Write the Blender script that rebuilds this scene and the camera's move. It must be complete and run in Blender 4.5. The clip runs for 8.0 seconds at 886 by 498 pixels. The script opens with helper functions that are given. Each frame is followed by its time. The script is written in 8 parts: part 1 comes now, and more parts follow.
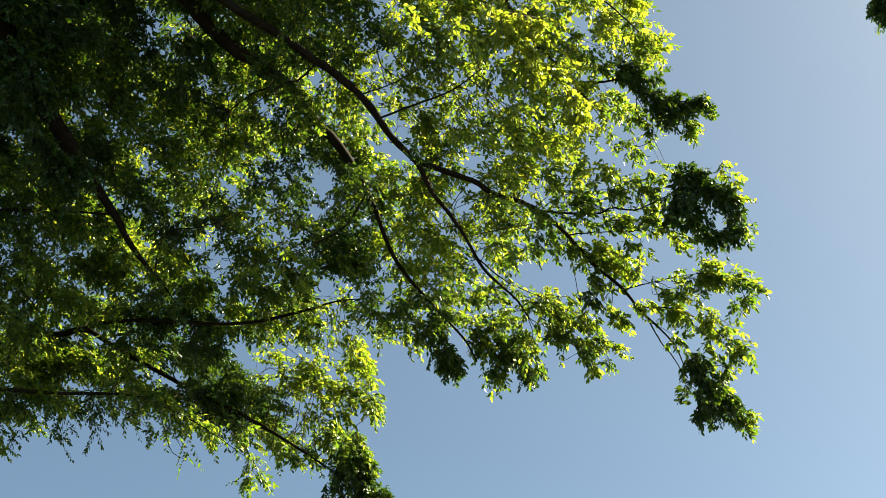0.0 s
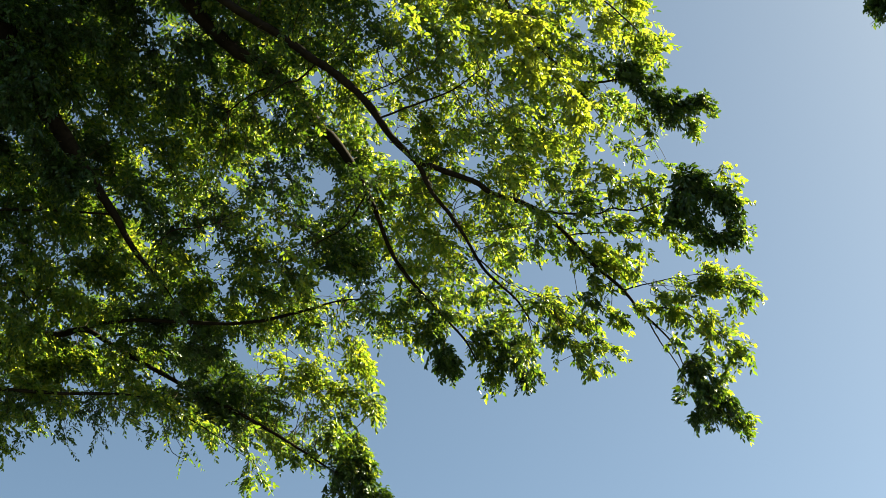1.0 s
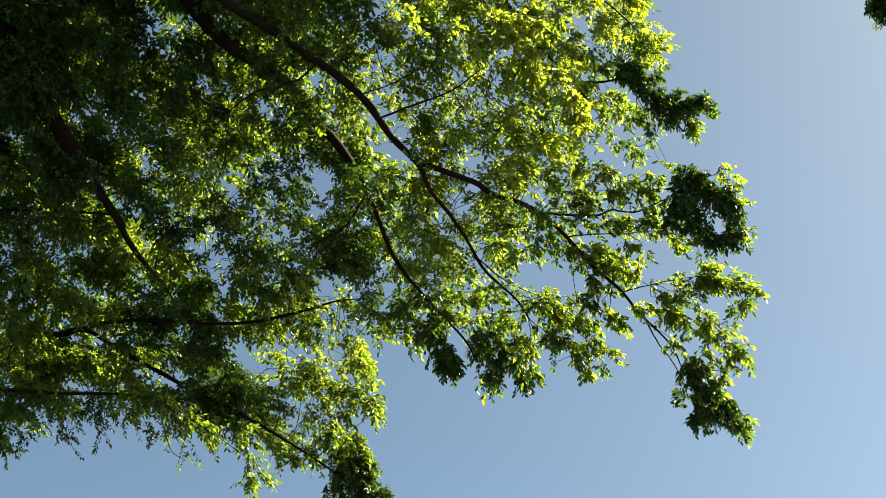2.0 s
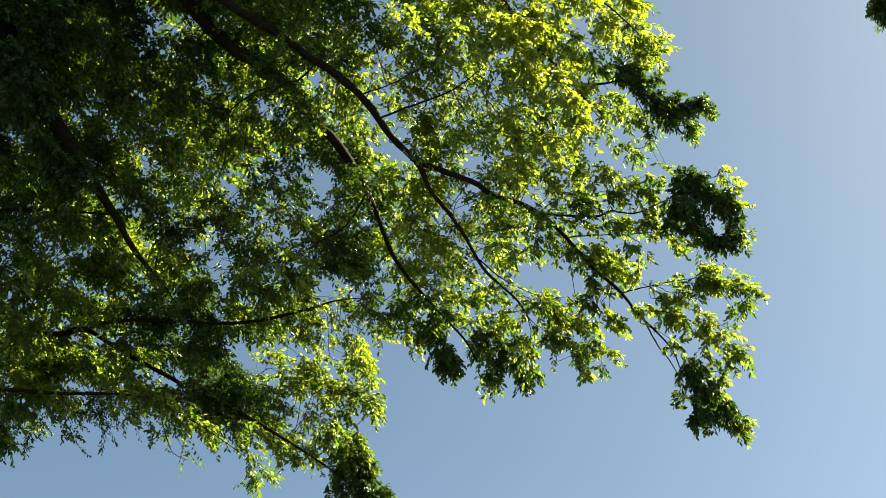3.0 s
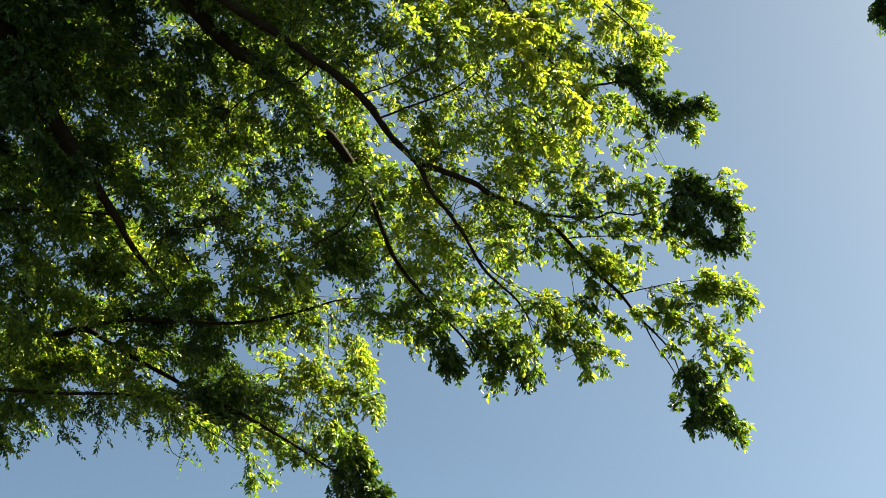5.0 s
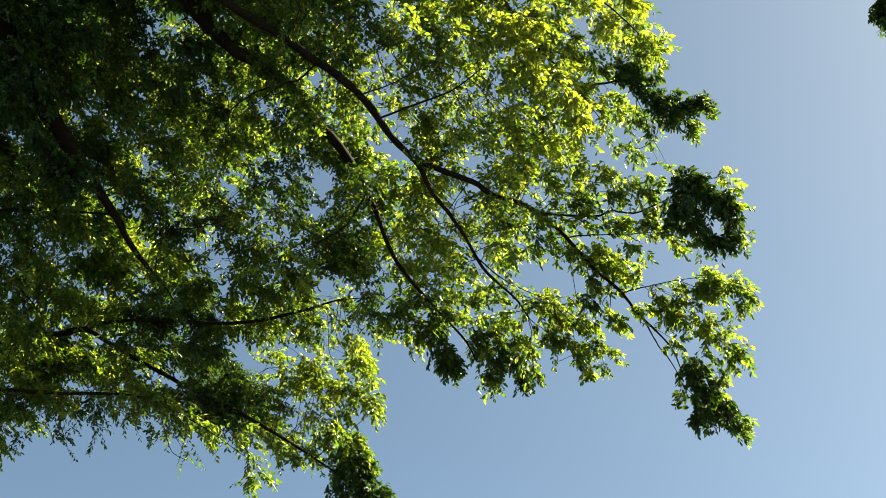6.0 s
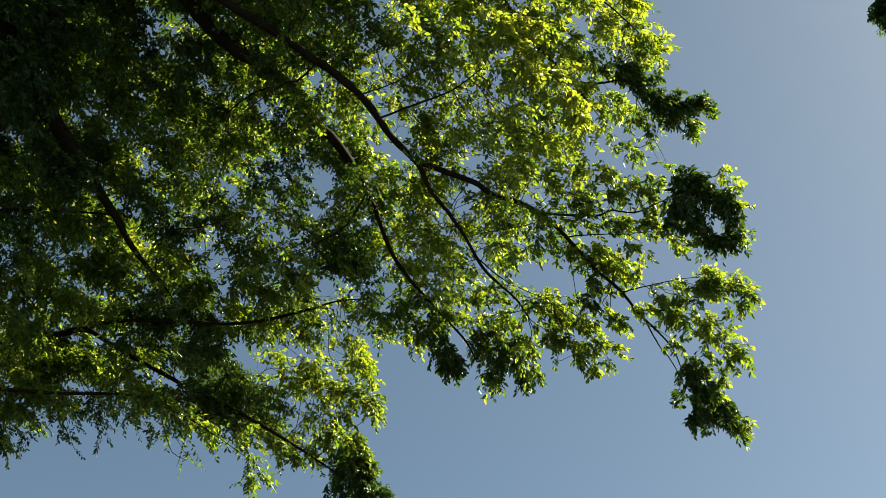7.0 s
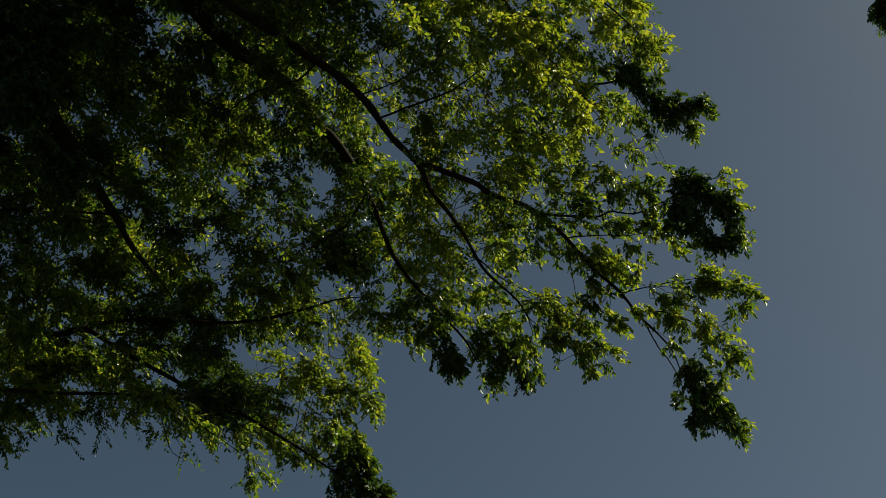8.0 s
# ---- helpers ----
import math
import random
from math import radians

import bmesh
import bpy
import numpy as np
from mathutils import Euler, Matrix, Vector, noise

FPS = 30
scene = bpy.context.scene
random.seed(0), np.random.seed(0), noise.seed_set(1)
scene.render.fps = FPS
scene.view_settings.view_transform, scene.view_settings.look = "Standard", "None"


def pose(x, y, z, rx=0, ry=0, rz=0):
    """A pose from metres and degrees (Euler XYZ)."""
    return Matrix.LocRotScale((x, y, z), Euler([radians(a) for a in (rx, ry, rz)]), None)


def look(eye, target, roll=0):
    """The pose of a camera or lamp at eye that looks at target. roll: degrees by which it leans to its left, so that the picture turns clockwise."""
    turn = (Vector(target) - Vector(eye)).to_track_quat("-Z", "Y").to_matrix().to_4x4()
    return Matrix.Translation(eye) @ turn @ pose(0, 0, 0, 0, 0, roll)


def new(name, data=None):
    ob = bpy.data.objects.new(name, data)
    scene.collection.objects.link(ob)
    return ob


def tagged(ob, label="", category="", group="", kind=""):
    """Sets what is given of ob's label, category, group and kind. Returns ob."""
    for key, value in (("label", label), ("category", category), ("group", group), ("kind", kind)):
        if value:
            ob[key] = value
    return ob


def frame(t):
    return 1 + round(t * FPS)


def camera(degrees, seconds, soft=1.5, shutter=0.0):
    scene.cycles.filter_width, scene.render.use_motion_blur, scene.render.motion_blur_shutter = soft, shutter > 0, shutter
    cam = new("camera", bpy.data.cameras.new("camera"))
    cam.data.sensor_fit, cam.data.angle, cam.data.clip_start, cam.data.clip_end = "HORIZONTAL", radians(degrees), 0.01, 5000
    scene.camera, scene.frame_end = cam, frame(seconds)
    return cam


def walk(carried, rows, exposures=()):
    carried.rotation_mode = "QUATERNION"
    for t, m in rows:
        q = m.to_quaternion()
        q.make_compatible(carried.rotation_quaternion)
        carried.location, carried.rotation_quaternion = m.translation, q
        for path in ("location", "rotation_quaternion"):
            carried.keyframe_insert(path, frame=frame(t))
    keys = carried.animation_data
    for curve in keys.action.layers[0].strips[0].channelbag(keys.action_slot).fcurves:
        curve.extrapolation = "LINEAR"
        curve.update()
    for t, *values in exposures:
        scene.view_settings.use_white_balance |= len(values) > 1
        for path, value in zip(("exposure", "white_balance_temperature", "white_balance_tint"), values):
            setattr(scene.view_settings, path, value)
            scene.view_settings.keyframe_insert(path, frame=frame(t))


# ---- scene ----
# ---- camera: stands still on the ground below the tree and looks up ----
FOV = 40.0
cam = camera(FOV, 8.0, soft=0.7)
EYE = Vector((0.0, 0.0, 1.6))
TILT = radians(42.0)
AHEAD = Vector((0, math.cos(TILT), math.sin(TILT)))
UP = Vector((0, -math.sin(TILT), math.cos(TILT)))
RIGHT = Vector((1, 0, 0))
STAND = look(EYE, EYE + AHEAD)
walk(cam, [(0.0, STAND), (8.0, STAND)],
     exposures=[(0.0, 2.70, 8100, -8), (6.6, 2.70, 8100, -8), (7.0, 2.25, 8100, -8), (7.5, 1.40, 8100, -8), (8.0, 0.60, 8100, -8)])

# ---- sky and sun ----
SUN_HEIGHT, SUN_TURN = radians(42), radians(79)
world = bpy.data.worlds.new("sky")
scene.world = world
world.use_nodes = True
wn = world.node_tree
sky = wn.nodes.new("ShaderNodeTexSky")
sky.sky_type, sky.sun_disc = "NISHITA", False
sky.sun_elevation, sky.sun_rotation = SUN_HEIGHT, SUN_TURN
sky.air_density, sky.dust_density, sky.ozone_density = 0.5, 0.9, 1.6
wn.links.new(sky.outputs[0], wn.nodes["Background"].inputs[0])
wn.nodes["Background"].inputs[1].default_value = 0.05
sun = new("sun", bpy.data.lights.new("sun", "SUN"))
sun.data.energy, sun.data.angle, sun.data.color = 5.0, radians(0.53), (1.0, 0.92, 0.79)
sun_way = Vector((math.sin(SUN_TURN) * math.cos(SUN_HEIGHT), math.cos(SUN_TURN) * math.cos(SUN_HEIGHT), math.sin(SUN_HEIGHT)))
sun.matrix_world = look(sun_way * 40, (0, 0, 0))


# ---- materials ----
def material(name):
    m = bpy.data.materials.new(name)
    m.use_nodes = True
    return m, m.node_tree.nodes, m.node_tree.links, m.node_tree.nodes["Principled BSDF"]


def ramp(nodes, *stops):
    r = nodes.new("ShaderNodeValToRGB")
    while len(r.color_ramp.elements) < len(stops):
        r.color_ramp.elements.new(0.5)
    for e, (place, colour) in zip(r.color_ramp.elements, stops):
        e.position, e.color = place, (*colour, 1)
    return r


def leaf_material(name, faces, lets, thin, shine=0.42):
    """Thin leaves: a waxy face that also lets the light through (thin: how much), each leaf of its own tint."""
    m, nodes, links, face = material(name)
    geo, info = nodes.new("ShaderNodeNewGeometry"), nodes.new("ShaderNodeObjectInfo")
    mixed = nodes.new("ShaderNodeMath")
    mixed.operation = "ADD"
    far = nodes.new("ShaderNodeMath")
    far.operation = "MULTIPLY"
    far.inputs[1].default_value = 0.35
    links.new(info.outputs["Random"], far.inputs[0])
    links.new(geo.outputs["Random Per Island"], mixed.inputs[0])
    links.new(far.outputs[0], mixed.inputs[1])
    turn = nodes.new("ShaderNodeMath")
    turn.operation = "FRACT"
    links.new(mixed.outputs[0], turn.inputs[0])
    place = nodes.new("ShaderNodeTexCoord")
    blotch = nodes.new("ShaderNodeTexNoise")
    blotch.inputs["Scale"].default_value = 60
    links.new(place.outputs["Object"], blotch.inputs["Vector"])
    top = ramp(nodes, *zip((0.0, 0.55, 0.9, 1.0), faces))
    links.new(turn.outputs[0], top.inputs[0])
    tone = nodes.new("ShaderNodeMixRGB")
    tone.blend_type = "MULTIPLY"
    tone.inputs[0].default_value = 0.5
    shade = ramp(nodes, (0.3, (0.7, 0.75, 0.7)), (0.7, (1.25, 1.2, 1.1)))
    links.new(blotch.outputs[0], shade.inputs[0])
    links.new(top.outputs[0], tone.inputs[1])
    links.new(shade.outputs[0], tone.inputs[2])
    links.new(tone.outputs[0], face.inputs["Base Color"])
    face.inputs["Roughness"].default_value = 0.38
    face.inputs["IOR"].default_value = 1.5
    face.inputs["Specular IOR Level"].default_value = shine
    vein = nodes.new("ShaderNodeTexNoise")
    vein.inputs["Scale"].default_value = 220
    links.new(place.outputs["Object"], vein.inputs["Vector"])
    bump = nodes.new("ShaderNodeBump")
    bump.inputs["Strength"].default_value, bump.inputs["Distance"].default_value = 0.35, 0.002
    links.new(vein.outputs[0], bump.inputs["Height"])
    links.new(bump.outputs[0], face.inputs["Normal"])
    glow = nodes.new("ShaderNodeBsdfTranslucent")
    through_leaf = ramp(nodes, *zip((0.0, 0.6, 1.0), lets))
    links.new(turn.outputs[0], through_leaf.inputs[0])
    links.new(through_leaf.outputs[0], glow.inputs["Color"])
    mix = nodes.new("ShaderNodeMixShader")
    mix.inputs[0].default_value = thin
    links.new(face.outputs[0], mix.inputs[1])
    links.new(glow.outputs[0], mix.inputs[2])
    links.new(mix.outputs[0], nodes["Material Output"].inputs["Surface"])
    return m


def bark_material(name, dark, light):
    m, nodes, links, p = material(name)
    place = nodes.new("ShaderNodeTexCoord")
    grain = nodes.new("ShaderNodeTexNoise")
    grain.inputs["Scale"].default_value, grain.inputs["Detail"].default_value = 45, 6
    links.new(place.outputs["Object"], grain.inputs["Vector"])
    patch = nodes.new("ShaderNodeTexNoise")
    patch.inputs["Scale"].default_value = 5
    links.new(place.outputs["Object"], patch.inputs["Vector"])
    both = nodes.new("ShaderNodeMath")
    both.operation = "MULTIPLY"
    links.new(grain.outputs[0], both.inputs[0])
    links.new(patch.outputs[0], both.inputs[1])
    c = ramp(nodes, (0.12, dark), (0.38, light))
    links.new(both.outputs[0], c.inputs[0])
    links.new(c.outputs[0], p.inputs["Base Color"])
    p.inputs["Roughness"].default_value = 0.85
    p.inputs["Specular IOR Level"].default_value = 0.06
    bump = nodes.new("ShaderNodeBump")
    bump.inputs["Strength"].default_value, bump.inputs["Distance"].default_value = 0.6, 0.006
    links.new(grain.outputs[0], bump.inputs["Height"])
    links.new(bump.outputs[0], p.inputs["Normal"])
    return m


# Unseen ground, coloured very dark so little light bounces up to the leaves.
def dim_ground_material():
    m, nodes, links, p = material("dim_ground")
    place = nodes.new("ShaderNodeTexCoord")
    fine, wide = nodes.new("ShaderNodeTexNoise"), nodes.new("ShaderNodeTexNoise")
    fine.inputs["Scale"].default_value, fine.inputs["Detail"].default_value = 40, 8
    wide.inputs["Scale"].default_value = 0.35
    for n in (fine, wide):
        links.new(place.outputs["Object"], n.inputs["Vector"])
    a = ramp(nodes, (0.3, (0.013, 0.018, 0.008)), (0.7, (0.034, 0.040, 0.018)))
    b = ramp(nodes, (0.4, (0.7, 0.75, 0.6)), (0.6, (1.1, 1.0, 0.8)))
    links.new(fine.outputs[0], a.inputs[0])
    links.new(wide.outputs[0], b.inputs[0])
    tone = nodes.new("ShaderNodeMixRGB")
    tone.blend_type = "MULTIPLY"
    tone.inputs[0].default_value = 1
    links.new(a.outputs[0], tone.inputs[1])
    links.new(b.outputs[0], tone.inputs[2])
    links.new(tone.outputs[0], p.inputs["Base Color"])
    p.inputs["Roughness"].default_value = 0.95
    bump = nodes.new("ShaderNodeBump")
    bump.inputs["Distance"].default_value = 0.03
    links.new(fine.outputs[0], bump.inputs["Height"])
    links.new(bump.outputs[0], p.inputs["Normal"])
    return m


LEAF = leaf_material("leaf", [(0.021, 0.054, 0.020), (0.030, 0.072, 0.024), (0.046, 0.096, 0.026), (0.068, 0.114, 0.028)],
                     [(0.035, 0.085, 0.008), (0.146, 0.238, 0.021), (0.46, 0.47, 0.050)], 0.48)
# Young growth, and a sunlit leaf colour for boughs that were too dim.
YOUNG_LIT = leaf_material("young_lit_leaf", [(0.036, 0.090, 0.018), (0.048, 0.110, 0.020), (0.062, 0.12, 0.022), (0.082, 0.13, 0.024)],
                      [(0.09, 0.165, 0.012), (0.238, 0.315, 0.027), (0.47, 0.45, 0.048)], 0.48)
# Yellow new growth whose colour also carries sun missing from the top sprays.
YELLOW_LIT = leaf_material("yellow_lit_leaf", [(0.044, 0.092, 0.018), (0.058, 0.112, 0.020), (0.074, 0.124, 0.022), (0.095, 0.135, 0.024)],
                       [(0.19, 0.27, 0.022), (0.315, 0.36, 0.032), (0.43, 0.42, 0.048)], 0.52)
# Mature clumps at the tips; elsewhere a darkened leaf colour standing for crown shade.
MATURE_SHADE = leaf_material("mature_shade_leaf", [(0.012, 0.034, 0.016), (0.017, 0.044, 0.018), (0.024, 0.058, 0.019), (0.042, 0.085, 0.020)],
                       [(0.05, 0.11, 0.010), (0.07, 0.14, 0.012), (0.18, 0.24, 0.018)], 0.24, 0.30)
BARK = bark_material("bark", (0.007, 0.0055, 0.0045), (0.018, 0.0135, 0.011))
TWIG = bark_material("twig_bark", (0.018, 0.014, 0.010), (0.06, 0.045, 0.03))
DIM_GROUND = dim_ground_material()


# ---- building helpers ----
def mesh_of(name, verts, faces, mat, smooth=True):
    me = bpy.data.meshes.new(name)
    me.from_pydata([tuple(v) for v in verts], [], faces)
    me.materials.append(mat)
    me.polygons.foreach_set("use_smooth", [smooth] * len(me.polygons))
    me.update()
    return me


def smooth_line(points, steps=6, wobble=0.0, rng=None):
    """A curved line through points of x, y, z, radius, with small kinks."""
    p = np.array(points, float)
    p = np.vstack([2 * p[0] - p[1], p, 2 * p[-1] - p[-2]])
    out = []
    for i in range(1, len(p) - 2):
        for k in range(steps):
            t = k / steps
            out.append(0.5 * ((2 * p[i]) + (p[i + 1] - p[i - 1]) * t + (2 * p[i - 1] - 5 * p[i] + 4 * p[i + 1] - p[i + 2]) * t * t
                              + (3 * p[i] - p[i - 1] - 3 * p[i + 1] + p[i + 2]) * t ** 3))
    out.append(p[-2])
    out = np.array(out)
    out[:, 3] = np.maximum(out[:, 3], 0.0008)
    if wobble and rng is not None:
        out[1:-1, :3] += rng.normal(0, 1, (len(out) - 2, 3)) * out[1:-1, 3:4] * wobble
        out[1:-1, 3] *= rng.uniform(0.92, 1.1, len(out) - 2)
    return out


def add_tube(verts, faces, line, sides):
    """A tapering round branch along a line of x, y, z, radius, closed at its ends."""
    start = len(verts)
    pts = line[:, :3]
    ahead = np.gradient(pts, axis=0)
    ahead /= np.linalg.norm(ahead, axis=1)[:, None] + 1e-9
    side = np.cross(ahead[0], (0.3, 0.5, 0.81))
    for a, (p, r) in zip(ahead, zip(pts, line[:, 3])):
        side = side - a * np.dot(side, a)
        side /= np.linalg.norm(side) + 1e-9
        other = np.cross(a, side)
        for k in range(sides):
            w = 2 * math.pi * k / sides
            verts.append(p + r * (math.cos(w) * side + math.sin(w) * other))
    n = len(pts)
    for i in range(n - 1):
        for k in range(sides):
            a, b = start + i * sides + k, start + i * sides + (k + 1) % sides
            faces.append((a, b, b + sides, a + sides))
    faces.append(tuple(start + k for k in reversed(range(sides))))
    faces.append(tuple(start + (n - 1) * sides + k for k in range(sides)))


# one leaf: length 1 along x, folded along the midrib, the tip hanging; and the same with fewer faces
LEAF_VERTS = np.array([(0, 0, 0), (0.32, 0.235, 0.035), (0.70, 0.185, -0.01), (1.0, 0, -0.15), (0.32, -0.235, 0.035), (0.70, -0.185, -0.01), (0.36, 0, -0.025), (0.72, 0, -0.055)])
LEAF_FACES = [(0, 6, 1), (6, 7, 2, 1), (7, 3, 2), (0, 4, 6), (6, 4, 5, 7), (7, 5, 3)]
CLOSE_LEAF = np.array([(0, 0, 0), (0.30, 0.235, 0.05), (0.68, 0.195, 0.0), (1.0, 0, -0.13), (0.30, -0.235, 0.05), (0.68, -0.195, 0.0)])


def unit(v):
    return v / (np.linalg.norm(v, axis=-1, keepdims=True) + 1e-9)


# ---- how the air moves the boughs: seconds, then centimetres to the right and up ----
SWAY = {}
SWAY["clump_a"] = [(0, 0.0, -0.0), (0.5, 0.0, 1.2), (1, 0.6, 2.3), (1.5, 1.2, 1.7), (3, 0.0, -0.0), (3.5, 0.0, -0.0), (4, 0.0, -0.6), (4.5, 0.0, -0.0), (6, 0.0, 1.2), (6.5, 0.0, -0.0), (7, 0.6, 1.2), (7.5, 0.0, -1.1), (8, 0.6, -0.0)]
SWAY["ring"] = [(0, 2.2, 3.8), (0.5, 0.5, 1.1), (1, 1.1, 2.8), (1.5, 0.5, 2.8), (3, 0.0, 0.6), (3.5, 0.0, -0.0), (4, 0.0, -0.5), (4.5, -0.6, -1.1), (6, 0.0, -0.5), (6.5, 0.5, 0.6), (7, 0.0, 0.6), (7.5, 0.5, 1.1), (8, 0.5, -0.5)]
SWAY["ring_in"] = [(0, 0.5, 2.7), (0.5, 0.5, 0.5), (1, 0.5, 1.6), (1.5, 0.0, 1.6), (3, 0.0, 0.5), (3.5, 0.0, -0.0), (4, 0.0, -0.6), (4.5, 0.0, -1.1), (6, 0.5, -0.0), (6.5, 0.5, 0.5), (7, 0.5, 0.5), (7.5, 0.0, 1.1), (8, 0.5, -0.6)]
SWAY["long_bough"] = [(0, 1.1, 5.5), (0.5, 0.0, 0.5), (1, 0.6, 1.6), (1.5, -0.5, 3.8), (3, -0.5, 2.7), (3.5, 0.0, -0.0), (4, -1.1, -2.2), (4.5, -1.6, -3.3), (6, -0.5, -2.8), (6.5, 0.0, -0.0), (7, -0.5, -1.1), (7.5, 0.6, 0.5), (8, 0.0, 1.6)]
SWAY["low_bough"] = [(0, 2.2, 2.7), (0.5, 1.6, 1.1), (1, 1.1, 2.7), (1.5, 0.0, 1.6), (3, -0.6, 1.1), (3.5, 0.0, -0.0), (4, -0.6, -1.1), (4.5, -1.6, -1.6), (6, 1.1, 0.5), (6.5, 0.5, -0.0), (7, 0.0, 1.1), (7.5, 0.5, 1.1), (8, 0.0, -0.6)]
SWAY["end_clump"] = [(0, 2.2, 4.4), (0.5, 0.0, 2.2), (1, 0.0, 3.8), (1.5, -0.5, 1.6), (3, -0.5, 0.5), (3.5, 0.0, -0.0), (4, -2.2, -2.2), (4.5, -3.3, -2.8), (6, 0.5, -0.0), (6.5, 0.0, -0.0), (7, -1.1, -0.0), (7.5, 0.0, -0.0), (8, -1.1, -1.6)]
SWAY["limb_end"] = [(0, 1.6, 2.2), (0.5, 1.1, 1.6), (1, 1.1, 2.2), (1.5, 0.0, 1.6), (3, -0.6, 0.5), (3.5, 0.0, -0.0), (4, -0.6, -1.1), (4.5, -1.1, -1.1), (6, 0.5, -0.0), (6.5, 0.5, 0.5), (7, 0.5, 0.5), (7.5, 0.5, 0.5), (8, 0.5, -0.6)]
SWAY["under"] = [(0, 2.7, 3.3), (0.5, 0.5, 1.1), (1, 0.0, 1.1), (1.5, -1.1, -0.0), (3, -0.5, -0.0), (3.5, 0.0, -0.0), (4, 1.1, 0.5), (4.5, 2.2, 1.1), (6, 0.5, -0.5), (6.5, 1.1, 1.6), (7, 0.5, -0.0), (7.5, 1.6, 1.6), (8, 2.2, -0.5)]
SWAY["under_in"] = [(0, 0.5, 1.1), (0.5, 0.0, 1.1), (1, -1.1, 0.6), (1.5, -0.5, -0.0), (3, -0.5, -0.0), (3.5, 0.0, -0.0), (4, 1.1, 0.6), (4.5, 2.2, 1.1), (6, 0.5, -0.5), (6.5, 0.0, -0.0), (7, 1.1, 1.1), (7.5, 1.6, -0.5), (8, 2.8, -0.0)]
SWAY["yellow"] = [(0, -1.0, -1.1), (0.5, -1.0, -1.1), (1, -0.5, -2.1), (1.5, -0.5, -2.1), (3, 0.0, -0.5), (3.5, 0.0, -0.0), (4, 0.0, 1.1), (4.5, 0.0, -0.5), (6, 0.0, -0.5), (6.5, 0.0, -1.1), (7, 0.0, -1.6), (7.5, -0.5, 0.5), (8, -0.5, 0.5)]
SWAY["low_end"] = [(0, -2.7, -2.1), (0.5, -2.1, -2.1), (1, -2.1, -2.6), (1.5, -2.1, -2.6), (3, -0.5, -1.6), (3.5, 0.0, -0.0), (4, 0.0, -0.0), (4.5, 0.5, -0.5), (6, 0.0, -1.6), (6.5, -0.5, -2.1), (7, -1.1, -2.1), (7.5, -0.5, -0.5), (8, 0.0, 0.6)]
SWAY["hang"] = [(0, -3.9, -1.1), (0.5, -3.9, -1.1), (1, -3.9, -1.1), (1.5, -1.7, -1.1), (3, 0.0, 1.7), (3.5, 0.0, -0.0), (4, 1.7, 1.1), (4.5, -0.6, -1.1), (6, -1.7, 0.5), (6.5, -1.1, -0.0), (7, -1.7, -0.6), (7.5, -1.1, 1.1), (8, -1.1, 0.5)]
SWAY["hang_b"] = [(0, -1.1, -0.0), (0.5, -1.1, -0.0), (1, -1.1, -0.0), (1.5, -1.1, -0.0), (3, 0.0, 0.5), (3.5, 0.0, -0.0), (4, 1.1, 0.5), (4.5, 0.0, -1.1), (6, -0.5, -0.0), (6.5, -0.5, -0.0), (7, -0.5, -0.0), (7.5, -0.5, -0.0), (8, -1.1, -0.0)]
SWAY["low_limb"] = [(0, -0.6, -1.0), (0.5, -0.6, -1.0), (1, -0.6, -1.0), (1.5, -0.6, -1.0), (3, 0.0, -0.5), (3.5, 0.0, -0.0), (4, 0.0, -0.0), (4.5, 0.0, -0.5), (6, 0.0, -0.5), (6.5, 0.0, -0.5), (7, 0.0, -0.5), (7.5, 0.0, -0.5), (8, 0.0, -0.5)]
SWAY["cross"] = [(0, -0.5, -1.1), (0.5, -0.5, -1.1), (1, -0.5, -1.1), (1.5, -0.5, -1.1), (3, 0.0, -0.6), (3.5, 0.0, -0.0), (4, 0.0, 0.5), (4.5, 0.0, -0.6), (6, 0.0, -0.6), (6.5, 0.0, -1.1), (7, 0.0, -1.1), (7.5, -0.5, -0.0), (8, 0.0, -0.0)]
SWAY["top"] = [(0, 0.0, 1.2), (0.5, 0.0, 1.2), (1, 0.0, 1.2), (1.5, 0.0, 1.7), (3, 0.0, -0.0), (3.5, 0.0, -0.0), (4, 0.0, -0.0), (4.5, 0.0, -0.6), (6, 0.6, -0.0), (6.5, 0.0, 0.6), (7, 0.0, 0.6), (7.5, 0.0, 0.6), (8, 0.6, -0.0)]
SWAY["mid"] = [(0, 0.5, 0.6), (0.5, 0.5, 0.6), (1, 0.5, 0.6), (1.5, 0.0, 0.6), (3, 0.0, -0.0), (3.5, 0.0, -0.0), (4, 0.0, -0.0), (4.5, 0.0, -0.5), (6, 0.5, 0.6), (6.5, 0.5, 0.6), (7, 0.5, 0.6), (7.5, 0.5, 0.6), (8, 0.5, -0.0)]
SWAY["corner"] = [(0, 0.0, 0.8), (0.5, 0.8, 4.2), (1, -0.8, 7.7), (1.5, -0.8, 6.0), (3, 0.8, 2.6), (3.5, 0.0, -0.0), (4, 0.8, -0.8), (4.5, 1.7, -0.8), (6, 0.0, -4.3), (6.5, -0.8, -3.4), (7, -0.8, -3.4), (7.5, -1.7, -3.4), (8, -1.7, -4.3)]
SWAY["side"] = [(0, 0.6, 1.1), (0.5, 0.6, 1.1), (1, 0.6, 1.1), (1.5, 0.0, 1.1), (3, 0.0, -0.0), (3.5, 0.0, -0.0), (4, 0.0, -0.6), (4.5, 0.0, -0.6), (6, 0.6, -0.0), (6.5, 0.6, 0.5), (7, 0.6, 0.5), (7.5, 0.6, 0.5), (8, 0.0, -0.0)]
